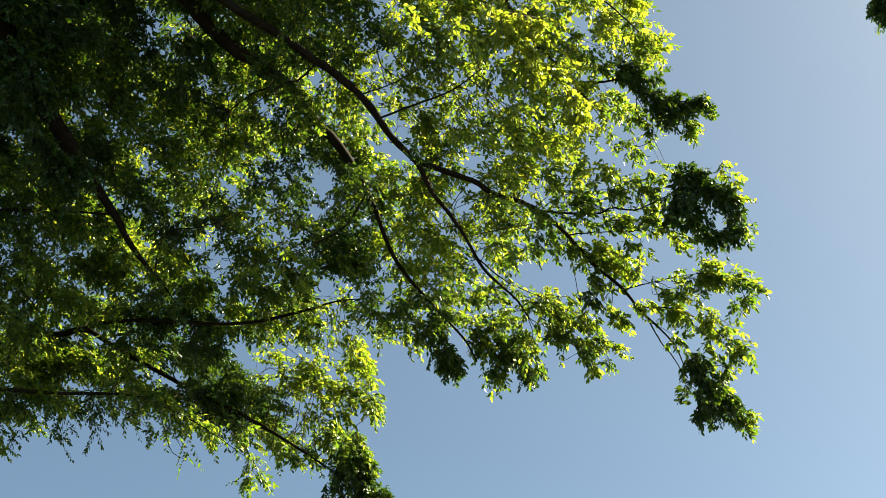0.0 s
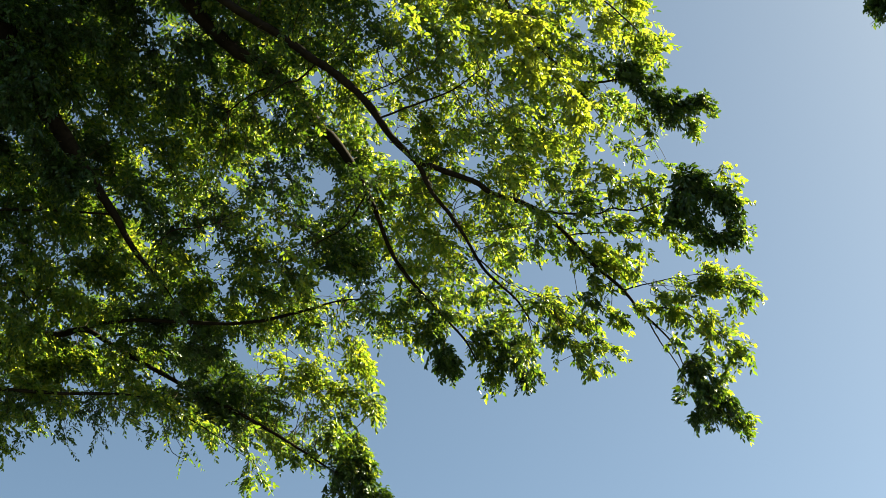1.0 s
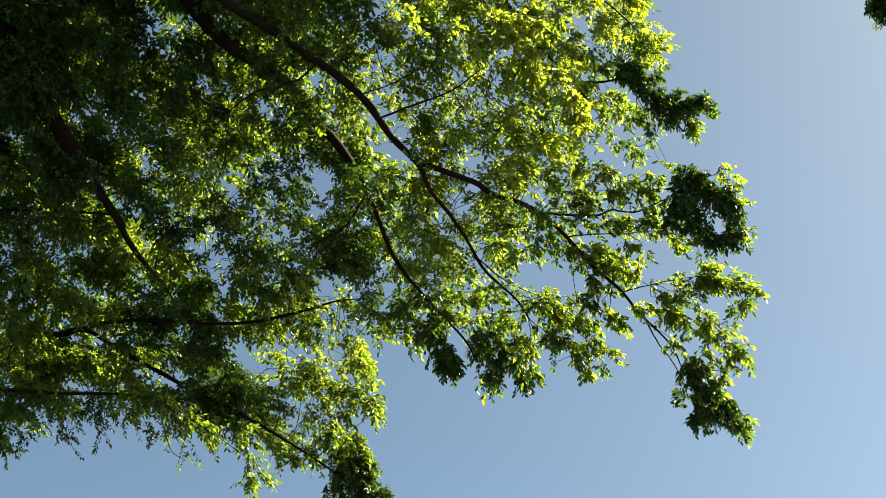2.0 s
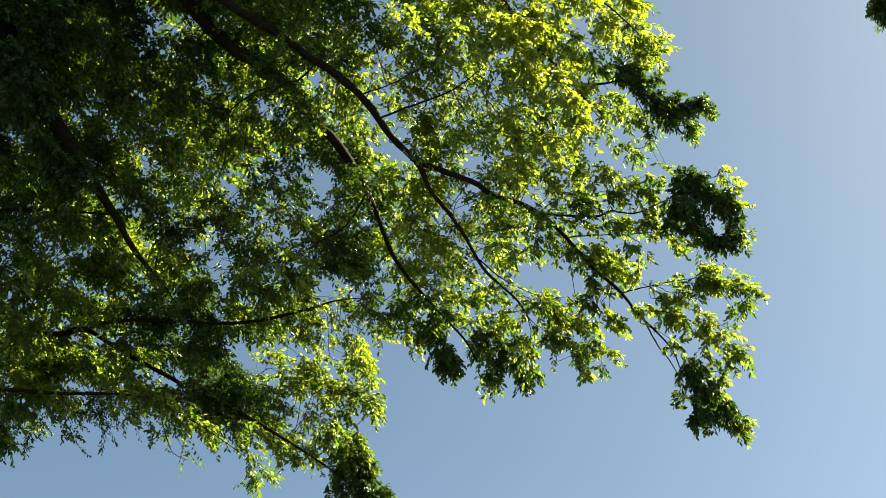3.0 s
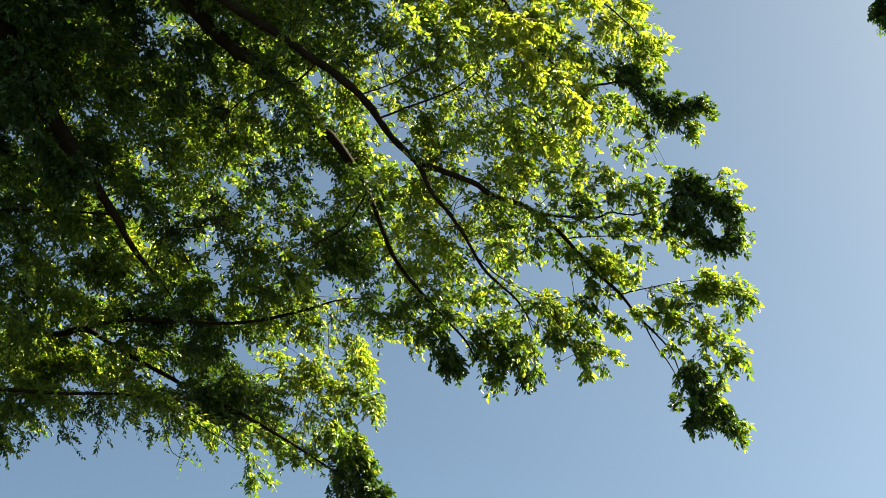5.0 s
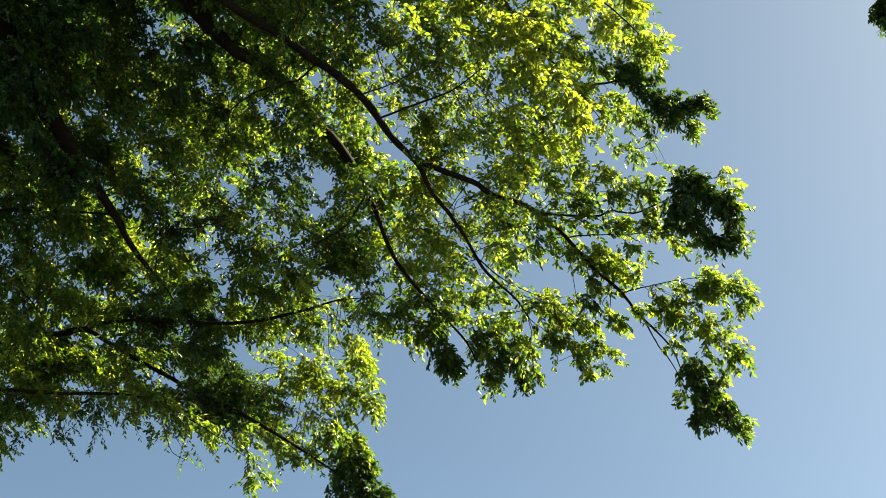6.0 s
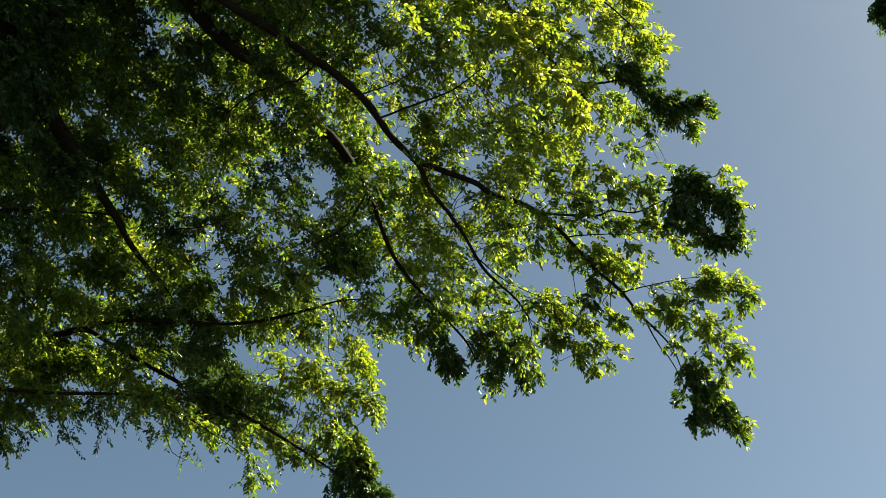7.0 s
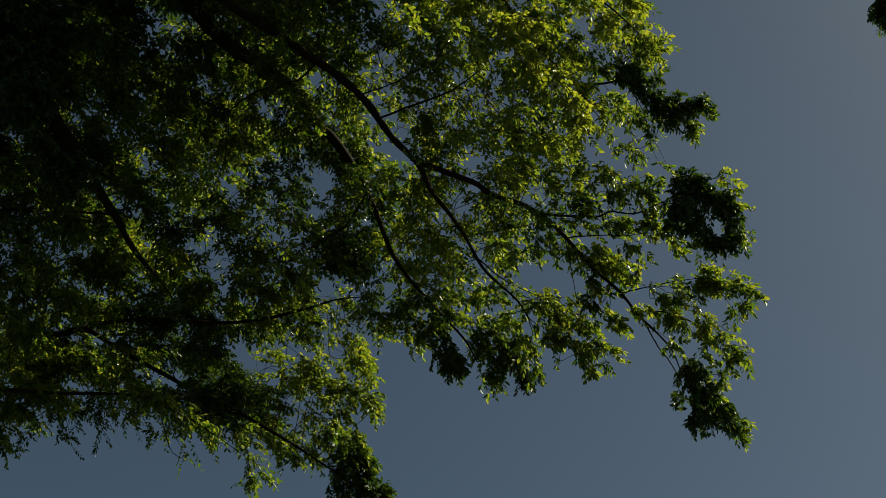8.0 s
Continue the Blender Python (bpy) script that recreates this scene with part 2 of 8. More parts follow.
SWAY["outer_tip"] = [(0, 4.3, 3.9), (0.5, 1.8, 3.6), (1, 2.1, 3.6), (1.5, 0.4, 1.8), (3, 0.0, 0.7), (3.5, 0.0, 0.0), (4, 0.4, 0.7), (4.5, 0.4, 0.7), (6, 2.1, 0.0), (6.5, 5.4, 5.7), (7, 4.3, 3.6), (7.5, 4.3, 2.1), (8, 3.9, 0.7)]
SWAY["fringe"] = [(0, -9.6, -1.1), (0.5, -9.6, -1.1), (1, -6.7, -1.1), (1.5, -5.5, -1.1), (3, 0.0, -1.5), (3.5, 0.0, 0.0), (4, -3.3, 0.0), (4.5, -1.5, -2.2), (6, -7.4, -1.5), (6.5, -3.7, -1.5), (7, -3.7, -0.4), (7.5, -4.4, -1.1), (8, -4.4, 0.0)]
TIMES = [k * 0.25 for k in range(33)]


def sway_at(name, t):
    rows = SWAY[name]
    ts = [r[0] for r in rows]
    k = max(0, min(len(ts) - 2, int(np.searchsorted(ts, t, side="right")) - 1))
    a, b = rows[k], rows[k + 1]
    w = min(1, max(0, (t - a[0]) / (b[0] - a[0])))
    w = w * w * (3 - 2 * w)
    return (RIGHT * (a[1] + (b[1] - a[1]) * w) + UP * (a[2] + (b[2] - a[2]) * w)) * 0.01


def swing(pivot, tip, shift):
    """The turn about pivot that takes tip along by shift."""
    arm = tip - pivot
    axis = arm.cross(shift)
    if axis.length < 1e-9:
        return Matrix.Identity(3)
    return Matrix.Rotation(axis.length / arm.length_squared, 3, axis.normalized())


MOVERS = []   # (object, base, tip, sway of its tip, limb that carries it, flutter phase)


class Limb:
    def __init__(self, ob, pivot, tip, sway):
        self.ob, self.pivot, self.tip, self.sway = ob, Vector(pivot), Vector(tip), sway

    def shift(self, place, t):
        if not self.sway:
            return Vector((0, 0, 0))
        arm = place - self.pivot
        return swing(self.pivot, self.tip, sway_at(self.sway, t)) @ arm - arm


def limb(tree, name, lines, sway="", sides=10, seed=0, tip=None):
    """One limb with its side branches, each a line of x, y, z, radius; it turns about its first point."""
    rng = np.random.default_rng(seed)
    pivot = np.array(lines[0][0][:3])
    verts, faces = [], []
    for k, line in enumerate(lines):
        l = smooth_line(line, 6, 0.04 if k == 0 else 0.25, rng)
        l[:, :3] -= pivot
        add_tube(verts, faces, l, sides if k == 0 else 6)
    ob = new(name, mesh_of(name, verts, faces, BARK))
    ob.parent = tree
    ob.location = pivot
    made = Limb(ob, pivot, tip or lines[0][-1][:3], sway)
    if sway:
        MOVERS.append((ob, made.pivot, made.tip, sway, None, 0.0))
    return made


COUNT = [0]
LEAF_MESHES = {m.name: mesh_of("leaf", LEAF_VERTS, LEAF_FACES, m) for m in (LEAF, YOUNG_LIT, YELLOW_LIT, MATURE_SHADE)}


def even(rng, n, k):
    """n places in a cube of k sides, spread evenly with a little chance."""
    g = {2: (0.7549, 0.5698), 3: (0.8192, 0.6711, 0.5497)}[k]
    return (rng.uniform(0, 1, k) + np.arange(n)[:, None] * np.array(g) + rng.normal(0, 0.07, (n, k))) % 1.0


def foliage_mesh(places, basis, size, mat, rng):
    """Many leaves in one mesh, each of its own width and curl."""
    n = len(places)
    shape = CLOSE_LEAF[None] * np.stack([np.ones(n), rng.uniform(0.8, 1.15, n), rng.uniform(0.2, 1.8, n)], 1)[:, None, :]
    v = np.einsum("nij,nkj->nki", basis, shape) * size[:, None, None] + places[:, None, :]
    me = bpy.data.meshes.new("foliage")
    me.vertices.add(n * len(CLOSE_LEAF))
    me.vertices.foreach_set("co", v.ravel())
    loop = np.array([0, 3, 2, 1, 0, 4, 5, 3])
    loops = (loop[None, :] + (np.arange(n) * len(CLOSE_LEAF))[:, None]).ravel()
    me.loops.add(len(loops))
    me.loops.foreach_set("vertex_index", loops.astype(np.int32))
    me.polygons.add(2 * n)
    me.polygons.foreach_set("loop_start", (np.arange(2 * n) * 4).astype(np.int32))
    me.polygons.foreach_set("use_smooth", np.ones(2 * n, bool))
    me.materials.append(mat)
    me.update(calc_edges=True)
    return me


def leafy_branch(tree, carrier, start, middle, end, width, twigs, sway="", singles=0, leaf=0.039, spread=1.25, flat=0.5, kind=None, twig=0.9, hang=0.5):
    """A thin branch with its twigs, and the leaves on them in two rows, filling a drawn-out clump round its line."""
    COUNT[0] += 1
    rng = np.random.default_rng(1000 + COUNT[0])
    start, middle, end = (np.array(v, float) for v in (start, middle, end))
    down = np.array((0, 0, -1.0))
    length = np.linalg.norm(end - middle) + 0.05
    reach = np.linalg.norm(middle - start)
    bend = (start + middle) / 2 + rng.normal(0, 0.11, 3) * reach - down * 0.08 * reach
    spine = smooth_line([(*start, 0.0028), (*bend, 0.0024), (*middle, 0.0020), (*((middle + end) / 2 - down * 0.05 * length), 0.0017), (*end, 0.0008)], 5, 0.6, rng)
    spine[:, :3] -= start
    verts, faces = [], []
    add_tube(verts, faces, spine, 5)
    line = spine[8:, :3]
    # twigs in small flat sprays, spread evenly through the clump
    fan = 4
    groups = max(2, round(twigs / fan))
    n = groups * fan
    at = even(rng, groups, 3)
    s = at[:, 0] ** 0.9
    s[0] = 0.97
    f = s * (len(line) - 1)
    i = np.minimum(f.astype(int), len(line) - 2)
    root = line[i] + (line[i + 1] - line[i]) * (f - i)[:, None]
    ahead = unit(line[i + 1] - line[i])
    side = unit(np.cross(ahead, np.array((0.31, 0.42, 0.85))))
    rise = np.cross(side, ahead)
    angle = at[:, 1:2] * 2 * math.pi
    r = (side * np.cos(angle) + rise * np.sin(angle)) * np.sqrt(at[:, 2:3])
    out = r * (width * (1.0 - 0.5 * s ** 2))[:, None]
    out[:, 1] *= spread
    out[:, 2] *= flat
    lead = unit(ahead * 0.7 + r * 0.65 + down * 0.15 + rng.normal(0, 0.3, (groups, 3)))
    flank = unit(np.cross(lead, -down) + rng.normal(0, 0.2, (groups, 3)))
    knot = root + out - lead * 0.07 * twig
    i, knot, lead, flank = (np.repeat(v, fan, axis=0) for v in (i, knot, lead, flank))
    swing_out = np.tile(np.linspace(-0.9, 0.9, fan), groups)[:, None] + rng.normal(0, 0.2, (n, 1))
    way = unit(lead + flank * swing_out + rng.normal(0, 0.16, (n, 3)))
    long = twig * rng.uniform(0.10, 0.21, n) * (1.1 - 0.25 * np.abs(swing_out[:, 0]))
    a = knot + rng.normal(0, 0.02, (n, 3))
    mid = a + way * long[:, None] * 0.55
    b = a + way * long[:, None] * 0.92 + down * (long * 0.34 * hang)[:, None]
    for k in range(n):
        near = max(0, int(i[k]) - 1)
        if k % fan == 0:
            add_tube(verts, faces, np.array([(*line[near], 0.0013), (*(line[near] * 0.45 + a[k] * 0.55 + rng.normal(0, 0.012, 3)), 0.0010), (*a[k], 0.0009), (*mid[k], 0.0007), (*b[k], 0.0004)]), 3)
        else:
            add_tube(verts, faces, np.array([(*a[k - k % fan], 0.0009), (*mid[k], 0.0007), (*b[k], 0.0004)]), 3)
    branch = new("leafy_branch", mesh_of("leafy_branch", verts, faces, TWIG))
    branch.parent = tree
    branch.location = start
    # leaves, alternating along each twig, with hanging tips
    per = 11
    u = np.clip((np.arange(per)[None, :] + rng.uniform(-0.3, 0.3, (n, per))) / (per - 1), 0, 1)
    q = a[:, None, :] * ((1 - u) ** 2)[..., None] + mid[:, None, :] * (2 * u * (1 - u))[..., None] + b[:, None, :] * (u ** 2)[..., None]
    across = unit(np.cross(way, -down) + rng.normal(0, 0.15, (n, 3)))
    sign = np.where((np.arange(per) % 2) == 0, 1, -1)[None, :, None]
    droop = (0.45 + 0.35 * u)[..., None] * hang
    lay = unit(way[:, None, :] * 0.6 + across[:, None, :] * sign * 0.70 + down * droop + rng.normal(0, 0.24, (n, per, 3)))
    tip_over = np.repeat(rng.normal(0, 0.3, (groups, 3)), fan, axis=0)[:, None, :]
    face = unit(-down + tip_over + 0.25 * rng.normal(0, 1, (n, 1, 3)) + rng.normal(0, 0.5, (n, per, 3)))
    size = leaf * rng.uniform(0.7, 1.2, (n, per)) * (1 - 0.4 * (u - 0.55) ** 2)
    keep = rng.uniform(0, 1, (n, per)) > 0.08
    q, lay, face, size = q[keep], lay[keep], face[keep], size[keep]
    cross = unit(np.cross(face, lay))
    face = np.cross(lay, cross)
    basis = np.stack([lay, cross, face], 2)
    rest = len(q) - singles
    mat = kind or LEAF
    crown = new("foliage", foliage_mesh(q[:rest], basis[:rest], size[:rest], mat, rng))
    crown.parent = branch
    look_of = {"yellow_lit_leaf": "yellow new leaves with sunlight put into their colour", "young_lit_leaf": "bright yellow-green leaves, young ones and ones coloured to look sunlit", "mature_shade_leaf": "dense dark green leaves, mature ones and ones darkened to stand for crown shade"}
    tagged(crown, look_of.get(mat.name, ""), kind="stuff")
    for j in range(rest, len(q)):
        one = new("leaf", LEAF_MESHES[mat.name])
        m = Matrix([list(basis[j][0]), list(basis[j][1]), list(basis[j][2])]).to_4x4()
        one.matrix_basis = Matrix.Translation(q[j]) @ m @ Matrix.Diagonal((size[j], size[j], size[j], 1))
        one.parent = branch
    MOVERS.append((branch, Vector(start), Vector(end), sway, carrier, float(rng.uniform(0, 6.28))))
    return branch


def motions():
    """The boughs swing in a light wind; leafy branches ride on their limbs and flutter a little of their own."""
    for ob, base, tip, sway, carrier, phase in MOVERS:
        rows = []
        for t in TIMES:
            ride = carrier.shift(base, t) if carrier else Vector((0, 0, 0))
            pull = sway_at(sway, t) if sway else Vector((0, 0, 0))
            turn = swing(base, tip, pull - ride)
            if carrier:
                beat = 0.6 * math.sin(5.3 * t + phase) + 0.4 * math.sin(8.1 * t + 2.3 * phase)
                turn = turn @ Matrix.Rotation(radians(0.9) * beat, 3, (tip - base).normalized())
            rows.append((t, Matrix.Translation(base + ride) @ turn.to_4x4()))
        walk(ob, rows)


# ---- ground ----
ground_mesh = bpy.data.meshes.new("ground")
bm = bmesh.new()
bmesh.ops.create_grid(bm, x_segments=40, y_segments=40, size=1800)
bm.to_mesh(ground_mesh)
bm.free()
ground_mesh.materials.append(DIM_GROUND)
ground = new("ground", ground_mesh)
tagged(ground, "unseen ground under the trees, coloured dark to keep bounced light low", "ground", kind="structure")


def trunk(tree, line, seed):
    """A trunk that widens at its foot, with ridged bark."""
    rng = np.random.default_rng(seed)
    l = smooth_line(line, 10, 0.02, rng)
    verts, faces = [], []
    add_tube(verts, faces, l, 28)
    for k, v in enumerate(verts):
        ring, w = k // 28, 2 * math.pi * (k % 28) / 28
        centre = l[ring, :3]
        foot = max(0.0, 1 - l[ring, 2] / 0.9)
        verts[k] = centre + (v - centre) * (1 + 0.05 * math.sin(7 * w + ring * 0.2) + 0.03 * rng.normal() + foot * 0.35 * (0.6 + 0.4 * math.sin(5 * w)))
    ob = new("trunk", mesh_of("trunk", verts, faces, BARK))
    ob.parent = tree
    return ob


# ---- the tree ----
tree = new("tree")
tagged(tree, "tall broadleaf tree with drooping boughs of small sunlit green leaves", "tree")
trunk(tree, [(-5.30, 6.60, -0.15, 0.46), (-5.28, 6.58, 0.5, 0.36), (-5.22, 6.5, 2.2, 0.31), (-5.25, 6.4, 4.0, 0.28), (-5.15, 6.3, 5.6, 0.20)], 5)
limb_main_line = [(-5.20, 6.35, 4.90, 0.1300), (-4.70, 5.40, 7.40, 0.1050), (-3.60, 4.60, 8.60, 0.0850), (-2.24, 4.16, 8.34, 0.0341), (-1.71, 4.44, 8.03, 0.0309), (-1.43, 4.58, 7.87, 0.0288), (-1.21, 4.68, 7.76, 0.0277), (-1.00, 4.76, 7.67, 0.0267), (-0.84, 4.84, 7.58, 0.0267), (-0.65, 4.93, 7.49, 0.0256), (-0.47, 5.04, 7.36, 0.0234), (-0.33, 5.17, 7.21, 0.0213), (-0.16, 5.29, 7.08, 0.0181), (-0.07, 5.41, 6.95, 0.0139), (0.04, 5.50, 6.85, 0.0128), (0.14, 5.60, 6.74, 0.0107), (0.25, 5.73, 6.60, 0.0096), (0.36, 5.80, 6.52, 0.0086), (0.46, 5.86, 6.45, 0.0064), (0.53, 5.93, 6.37, 0.0043)]
limb_main_side_a = [(-0.40, 5.10, 7.29, 0.0064), (-0.16, 5.04, 7.36, 0.0064), (0.06, 4.98, 7.42, 0.0051), (0.25, 4.89, 7.53, 0.0025)]
limb_main_side_b = [(-0.51, 5.00, 7.40, 0.0051), (-0.33, 4.96, 7.45, 0.0038), (-0.14, 4.89, 7.52, 0.0025)]
limb_main_side_c = [(0.22, 5.69, 6.64, 0.0051), (0.41, 5.79, 6.53, 0.0038), (0.73, 5.88, 6.43, 0.0025)]
limb_main_side_d = [(-0.79, 4.87, 7.55, 0.0064), (-0.90, 4.94, 7.47, 0.0064), (-1.00, 4.96, 7.45, 0.0051), (-1.21, 5.06, 7.34, 0.0025)]
limb_main = limb(tree, "limb", [limb_main_line, limb_main_side_a, limb_main_side_b, limb_main_side_c, limb_main_side_d], "", seed=8)
limb_outer_line = [(-0.20, 5.27, 7.11, 0.0178), (-0.01, 5.32, 7.05, 0.0191), (0.20, 5.37, 6.99, 0.0178), (0.30, 5.42, 6.94, 0.0178), (0.48, 5.46, 6.90, 0.0152), (0.64, 5.52, 6.83, 0.0140), (0.78, 5.61, 6.73, 0.0127), (0.92, 5.72, 6.61, 0.0114), (1.10, 5.82, 6.49, 0.0102), (1.22, 5.92, 6.38, 0.0089), (1.33, 5.99, 6.30, 0.0064), (1.43, 6.07, 6.22, 0.0051), (1.49, 6.16, 6.11, 0.0032)]
limb_outer_side_a = [(1.26, 5.95, 6.35, 0.0051), (1.34, 6.05, 6.24, 0.0044), (1.43, 6.13, 6.15, 0.0038), (1.51, 6.24, 6.03, 0.0025)]
limb_outer_side_b = [(0.60, 5.50, 6.85, 0.0076), (0.80, 5.51, 6.84, 0.0070), (0.97, 5.51, 6.84, 0.0064), (1.05, 5.49, 6.86, 0.0057), (1.19, 5.50, 6.85, 0.0051), (1.29, 5.48, 6.88, 0.0044), (1.47, 5.42, 6.94, 0.0025)]
limb_outer_side_c = [(0.77, 5.60, 6.74, 0.0051), (0.94, 5.59, 6.75, 0.0038), (1.15, 5.59, 6.75, 0.0025)]
limb_outer_side_d = [(1.11, 5.83, 6.48, 0.0048), (1.29, 5.80, 6.51, 0.0034), (1.47, 5.78, 6.54, 0.0026), (1.64, 5.77, 6.55, 0.0020), (1.86, 5.79, 6.52, 0.0014)]
limb_outer_side_e = [(1.20, 5.91, 6.40, 0.0051), (1.40, 5.91, 6.39, 0.0044), (1.59, 5.96, 6.33, 0.0038), (1.82, 6.08, 6.20, 0.0025)]
limb_outer = limb(tree, "limb", [limb_outer_line, limb_outer_side_a, limb_outer_side_b, limb_outer_side_c, limb_outer_side_d, limb_outer_side_e], "limb_end", seed=15, tip=(1.22, 5.92, 6.38))
limb_behind_line = [(-5.1, 6.45, 5.2, 0.12), (-4.5, 6.0, 7.9, 0.1), (-3.4, 5.5, 9.1, 0.085), (-2.33, 4.62, 8.87, 0.0416), (-1.88, 4.84, 8.48, 0.0493), (-1.71, 4.98, 8.32, 0.048), (-1.58, 5.09, 8.21, 0.0466), (-1.39, 5.2, 8.07, 0.0411), (-1.23, 5.26, 8.01, 0.037), (-1.01, 5.37, 7.89, 0.0356), (-0.89, 5.49, 7.75, 0.036), (-0.7, 5.63, 7.6, 0.032), (-0.55, 5.79, 7.43, 0.021), (-0.45, 5.93, 7.27, 0.0164), (-0.36, 6.09, 7.09, 0.0137), (-0.24, 6.22, 6.95, 0.0123), (-0.05, 6.36, 6.79, 0.0096), (0.14, 6.5, 6.64, 0.0069), (0.23, 6.6, 6.52, 0.0041)]
limb_behind_side_a = [(-0.51, 5.84, 7.37, 0.0069), (-0.66, 5.99, 7.20, 0.0055), (-0.85, 6.07, 7.12, 0.0041)]
limb_behind_side_b = [(-1.08, 5.35, 7.91, 0.0082), (-1.27, 5.39, 7.87, 0.0055), (-1.46, 5.48, 7.77, 0.0041)]
limb_behind = limb(tree, "limb", [limb_behind_line, limb_behind_side_a, limb_behind_side_b], "", seed=19)
limb_dark_line = [(-5.15, 6.40, 5.30, 0.1100), (-4.60, 6.00, 7.20, 0.0900), (-3.70, 5.60, 7.90, 0.0496), (-3.07, 4.87, 8.14, 0.0880), (-2.81, 5.10, 7.89, 0.0820), (-2.67, 5.26, 7.71, 0.0700), (-2.50, 5.45, 7.51, 0.0540), (-2.33, 5.62, 7.31, 0.0380), (-2.16, 5.79, 7.12, 0.0260), (-2.04, 5.94, 6.96, 0.0180), (-1.90, 6.06, 6.83, 0.0120), (-1.81, 6.13, 6.75, 0.0050), (-1.70, 6.24, 6.62, 0.0042), (-1.59, 6.35, 6.50, 0.0025), (-1.51, 6.46, 6.38, 0.0017)]
limb_dark_side_a = [(-3.13, 5.75, 7.17, 0.0094), (-2.91, 5.77, 7.15, 0.0094), (-2.54, 5.78, 7.14, 0.0080), (-2.17, 5.79, 7.12, 0.0067)]
limb_dark_side_b = [(-1.91, 6.09, 6.79, 0.0053), (-1.83, 5.89, 7.02, 0.0053), (-1.61, 5.85, 7.06, 0.0040), (-1.46, 5.83, 7.09, 0.0027)]
limb_dark_side_c = [(-2.70, 5.94, 6.96, 0.0067), (-2.78, 6.09, 6.79, 0.0067), (-2.69, 6.19, 6.68, 0.0040)]
limb_dark = limb(tree, "limb", [limb_dark_line, limb_dark_side_a, limb_dark_side_b, limb_dark_side_c], "", seed=24)
limb_low_line = [(-5.15, 6.35, 5.00, 0.1000), (-4.30, 5.90, 5.90, 0.0700), (-3.73, 6.92, 6.76, 0.0316), (-3.21, 6.84, 6.85, 0.0273), (-2.89, 6.80, 6.90, 0.0244), (-2.71, 6.79, 6.91, 0.0230), (-2.53, 6.77, 6.94, 0.0216), (-2.37, 6.83, 6.87, 0.0172), (-2.17, 6.91, 6.78, 0.0172), (-1.97, 6.98, 6.70, 0.0158), (-1.77, 7.06, 6.62, 0.0144), (-1.57, 7.12, 6.55, 0.0144), (-1.37, 7.19, 6.47, 0.0129), (-1.17, 7.26, 6.38, 0.0115), (-0.97, 7.35, 6.29, 0.0086), (-0.81, 7.42, 6.21, 0.0072), (-0.63, 7.50, 6.13, 0.0057), (-0.38, 7.60, 6.01, 0.0036)]
limb_low = limb(tree, "limb", [limb_low_line], "low_limb", seed=26, tip=(-1.53, 7.12, 6.54))
limb_cross_line = [(-2.57, 6.77, 6.93, 0.0144), (-2.32, 6.58, 6.84, 0.0126), (-2.12, 6.57, 6.86, 0.0126), (-1.85, 6.57, 6.85, 0.0126), (-1.50, 6.58, 6.84, 0.0126), (-1.26, 6.57, 6.86, 0.0126), (-1.07, 6.54, 6.89, 0.0112), (-0.89, 6.51, 6.93, 0.0084), (-0.72, 6.47, 6.96, 0.0056), (-0.48, 6.46, 6.98, 0.0028)]
limb_cross = limb(tree, "limb", [limb_cross_line], "cross", seed=28, tip=(-0.99, 6.53, 6.90))
limb_under_line = [(-5.15, 6.40, 4.80, 0.0700), (-4.20, 6.20, 5.50, 0.0500), (-3.32, 6.46, 6.23, 0.0145), (-2.88, 6.48, 6.21, 0.0119), (-2.66, 6.49, 6.20, 0.0119), (-2.45, 6.50, 6.19, 0.0106), (-2.25, 6.50, 6.19, 0.0106), (-2.00, 6.51, 6.18, 0.0055), (-1.81, 6.56, 6.13, 0.0047), (-1.63, 6.62, 6.06, 0.0040), (-1.48, 6.68, 5.99, 0.0032), (-1.26, 6.78, 5.87, 0.0016)]
limb_under_side_a = [(-1.85, 6.55, 6.14, 0.0040), (-1.81, 6.65, 6.02, 0.0033), (-1.76, 6.75, 5.91, 0.0026), (-1.67, 6.79, 5.87, 0.0020)]
limb_under = limb(tree, "limb", [limb_under_line, limb_under_side_a], "", seed=31)
limb_top_line = [(-3.40, 5.50, 9.10, 0.0600), (-1.45, 4.33, 9.64, 0.0316), (-0.50, 4.38, 8.69, 0.0227), (0.06, 4.65, 8.39, 0.0160), (0.36, 4.82, 8.20, 0.0134), (0.54, 5.00, 8.00, 0.0120), (0.71, 5.12, 7.87, 0.0107), (0.84, 5.21, 7.77, 0.0094), (1.03, 5.22, 7.76, 0.0080), (1.21, 5.21, 7.77, 0.0067), (1.47, 5.29, 7.68, 0.0053), (1.73, 5.32, 7.65, 0.0027)]
limb_top_side_a = [(0.82, 5.20, 7.78, 0.0067), (0.91, 5.27, 7.70, 0.0053), (1.03, 5.37, 7.59, 0.0027)]
limb_top_side_b = [(0.06, 4.65, 8.39, 0.0094), (0.62, 4.72, 8.31, 0.0080), (1.03, 4.85, 8.17, 0.0067), (1.29, 5.00, 8.00, 0.0040)]
limb_top_side_c = [(1.21, 5.22, 7.76, 0.0036), (1.32, 5.35, 7.62, 0.0022), (1.36, 5.48, 7.47, 0.0014), (1.42, 5.57, 7.37, 0.0009)]
limb_top = limb(tree, "limb", [limb_top_line, limb_top_side_a, limb_top_side_b, limb_top_side_c], "top", seed=36, tip=(0.84, 5.35, 7.62))
leafy_branch(tree, limb_main, (0.41, 5.79, 6.53), (0.39, 5.81, 6.51), (0.66, 5.91, 6.39), 0.13, 42, "mid", leaf=0.041)
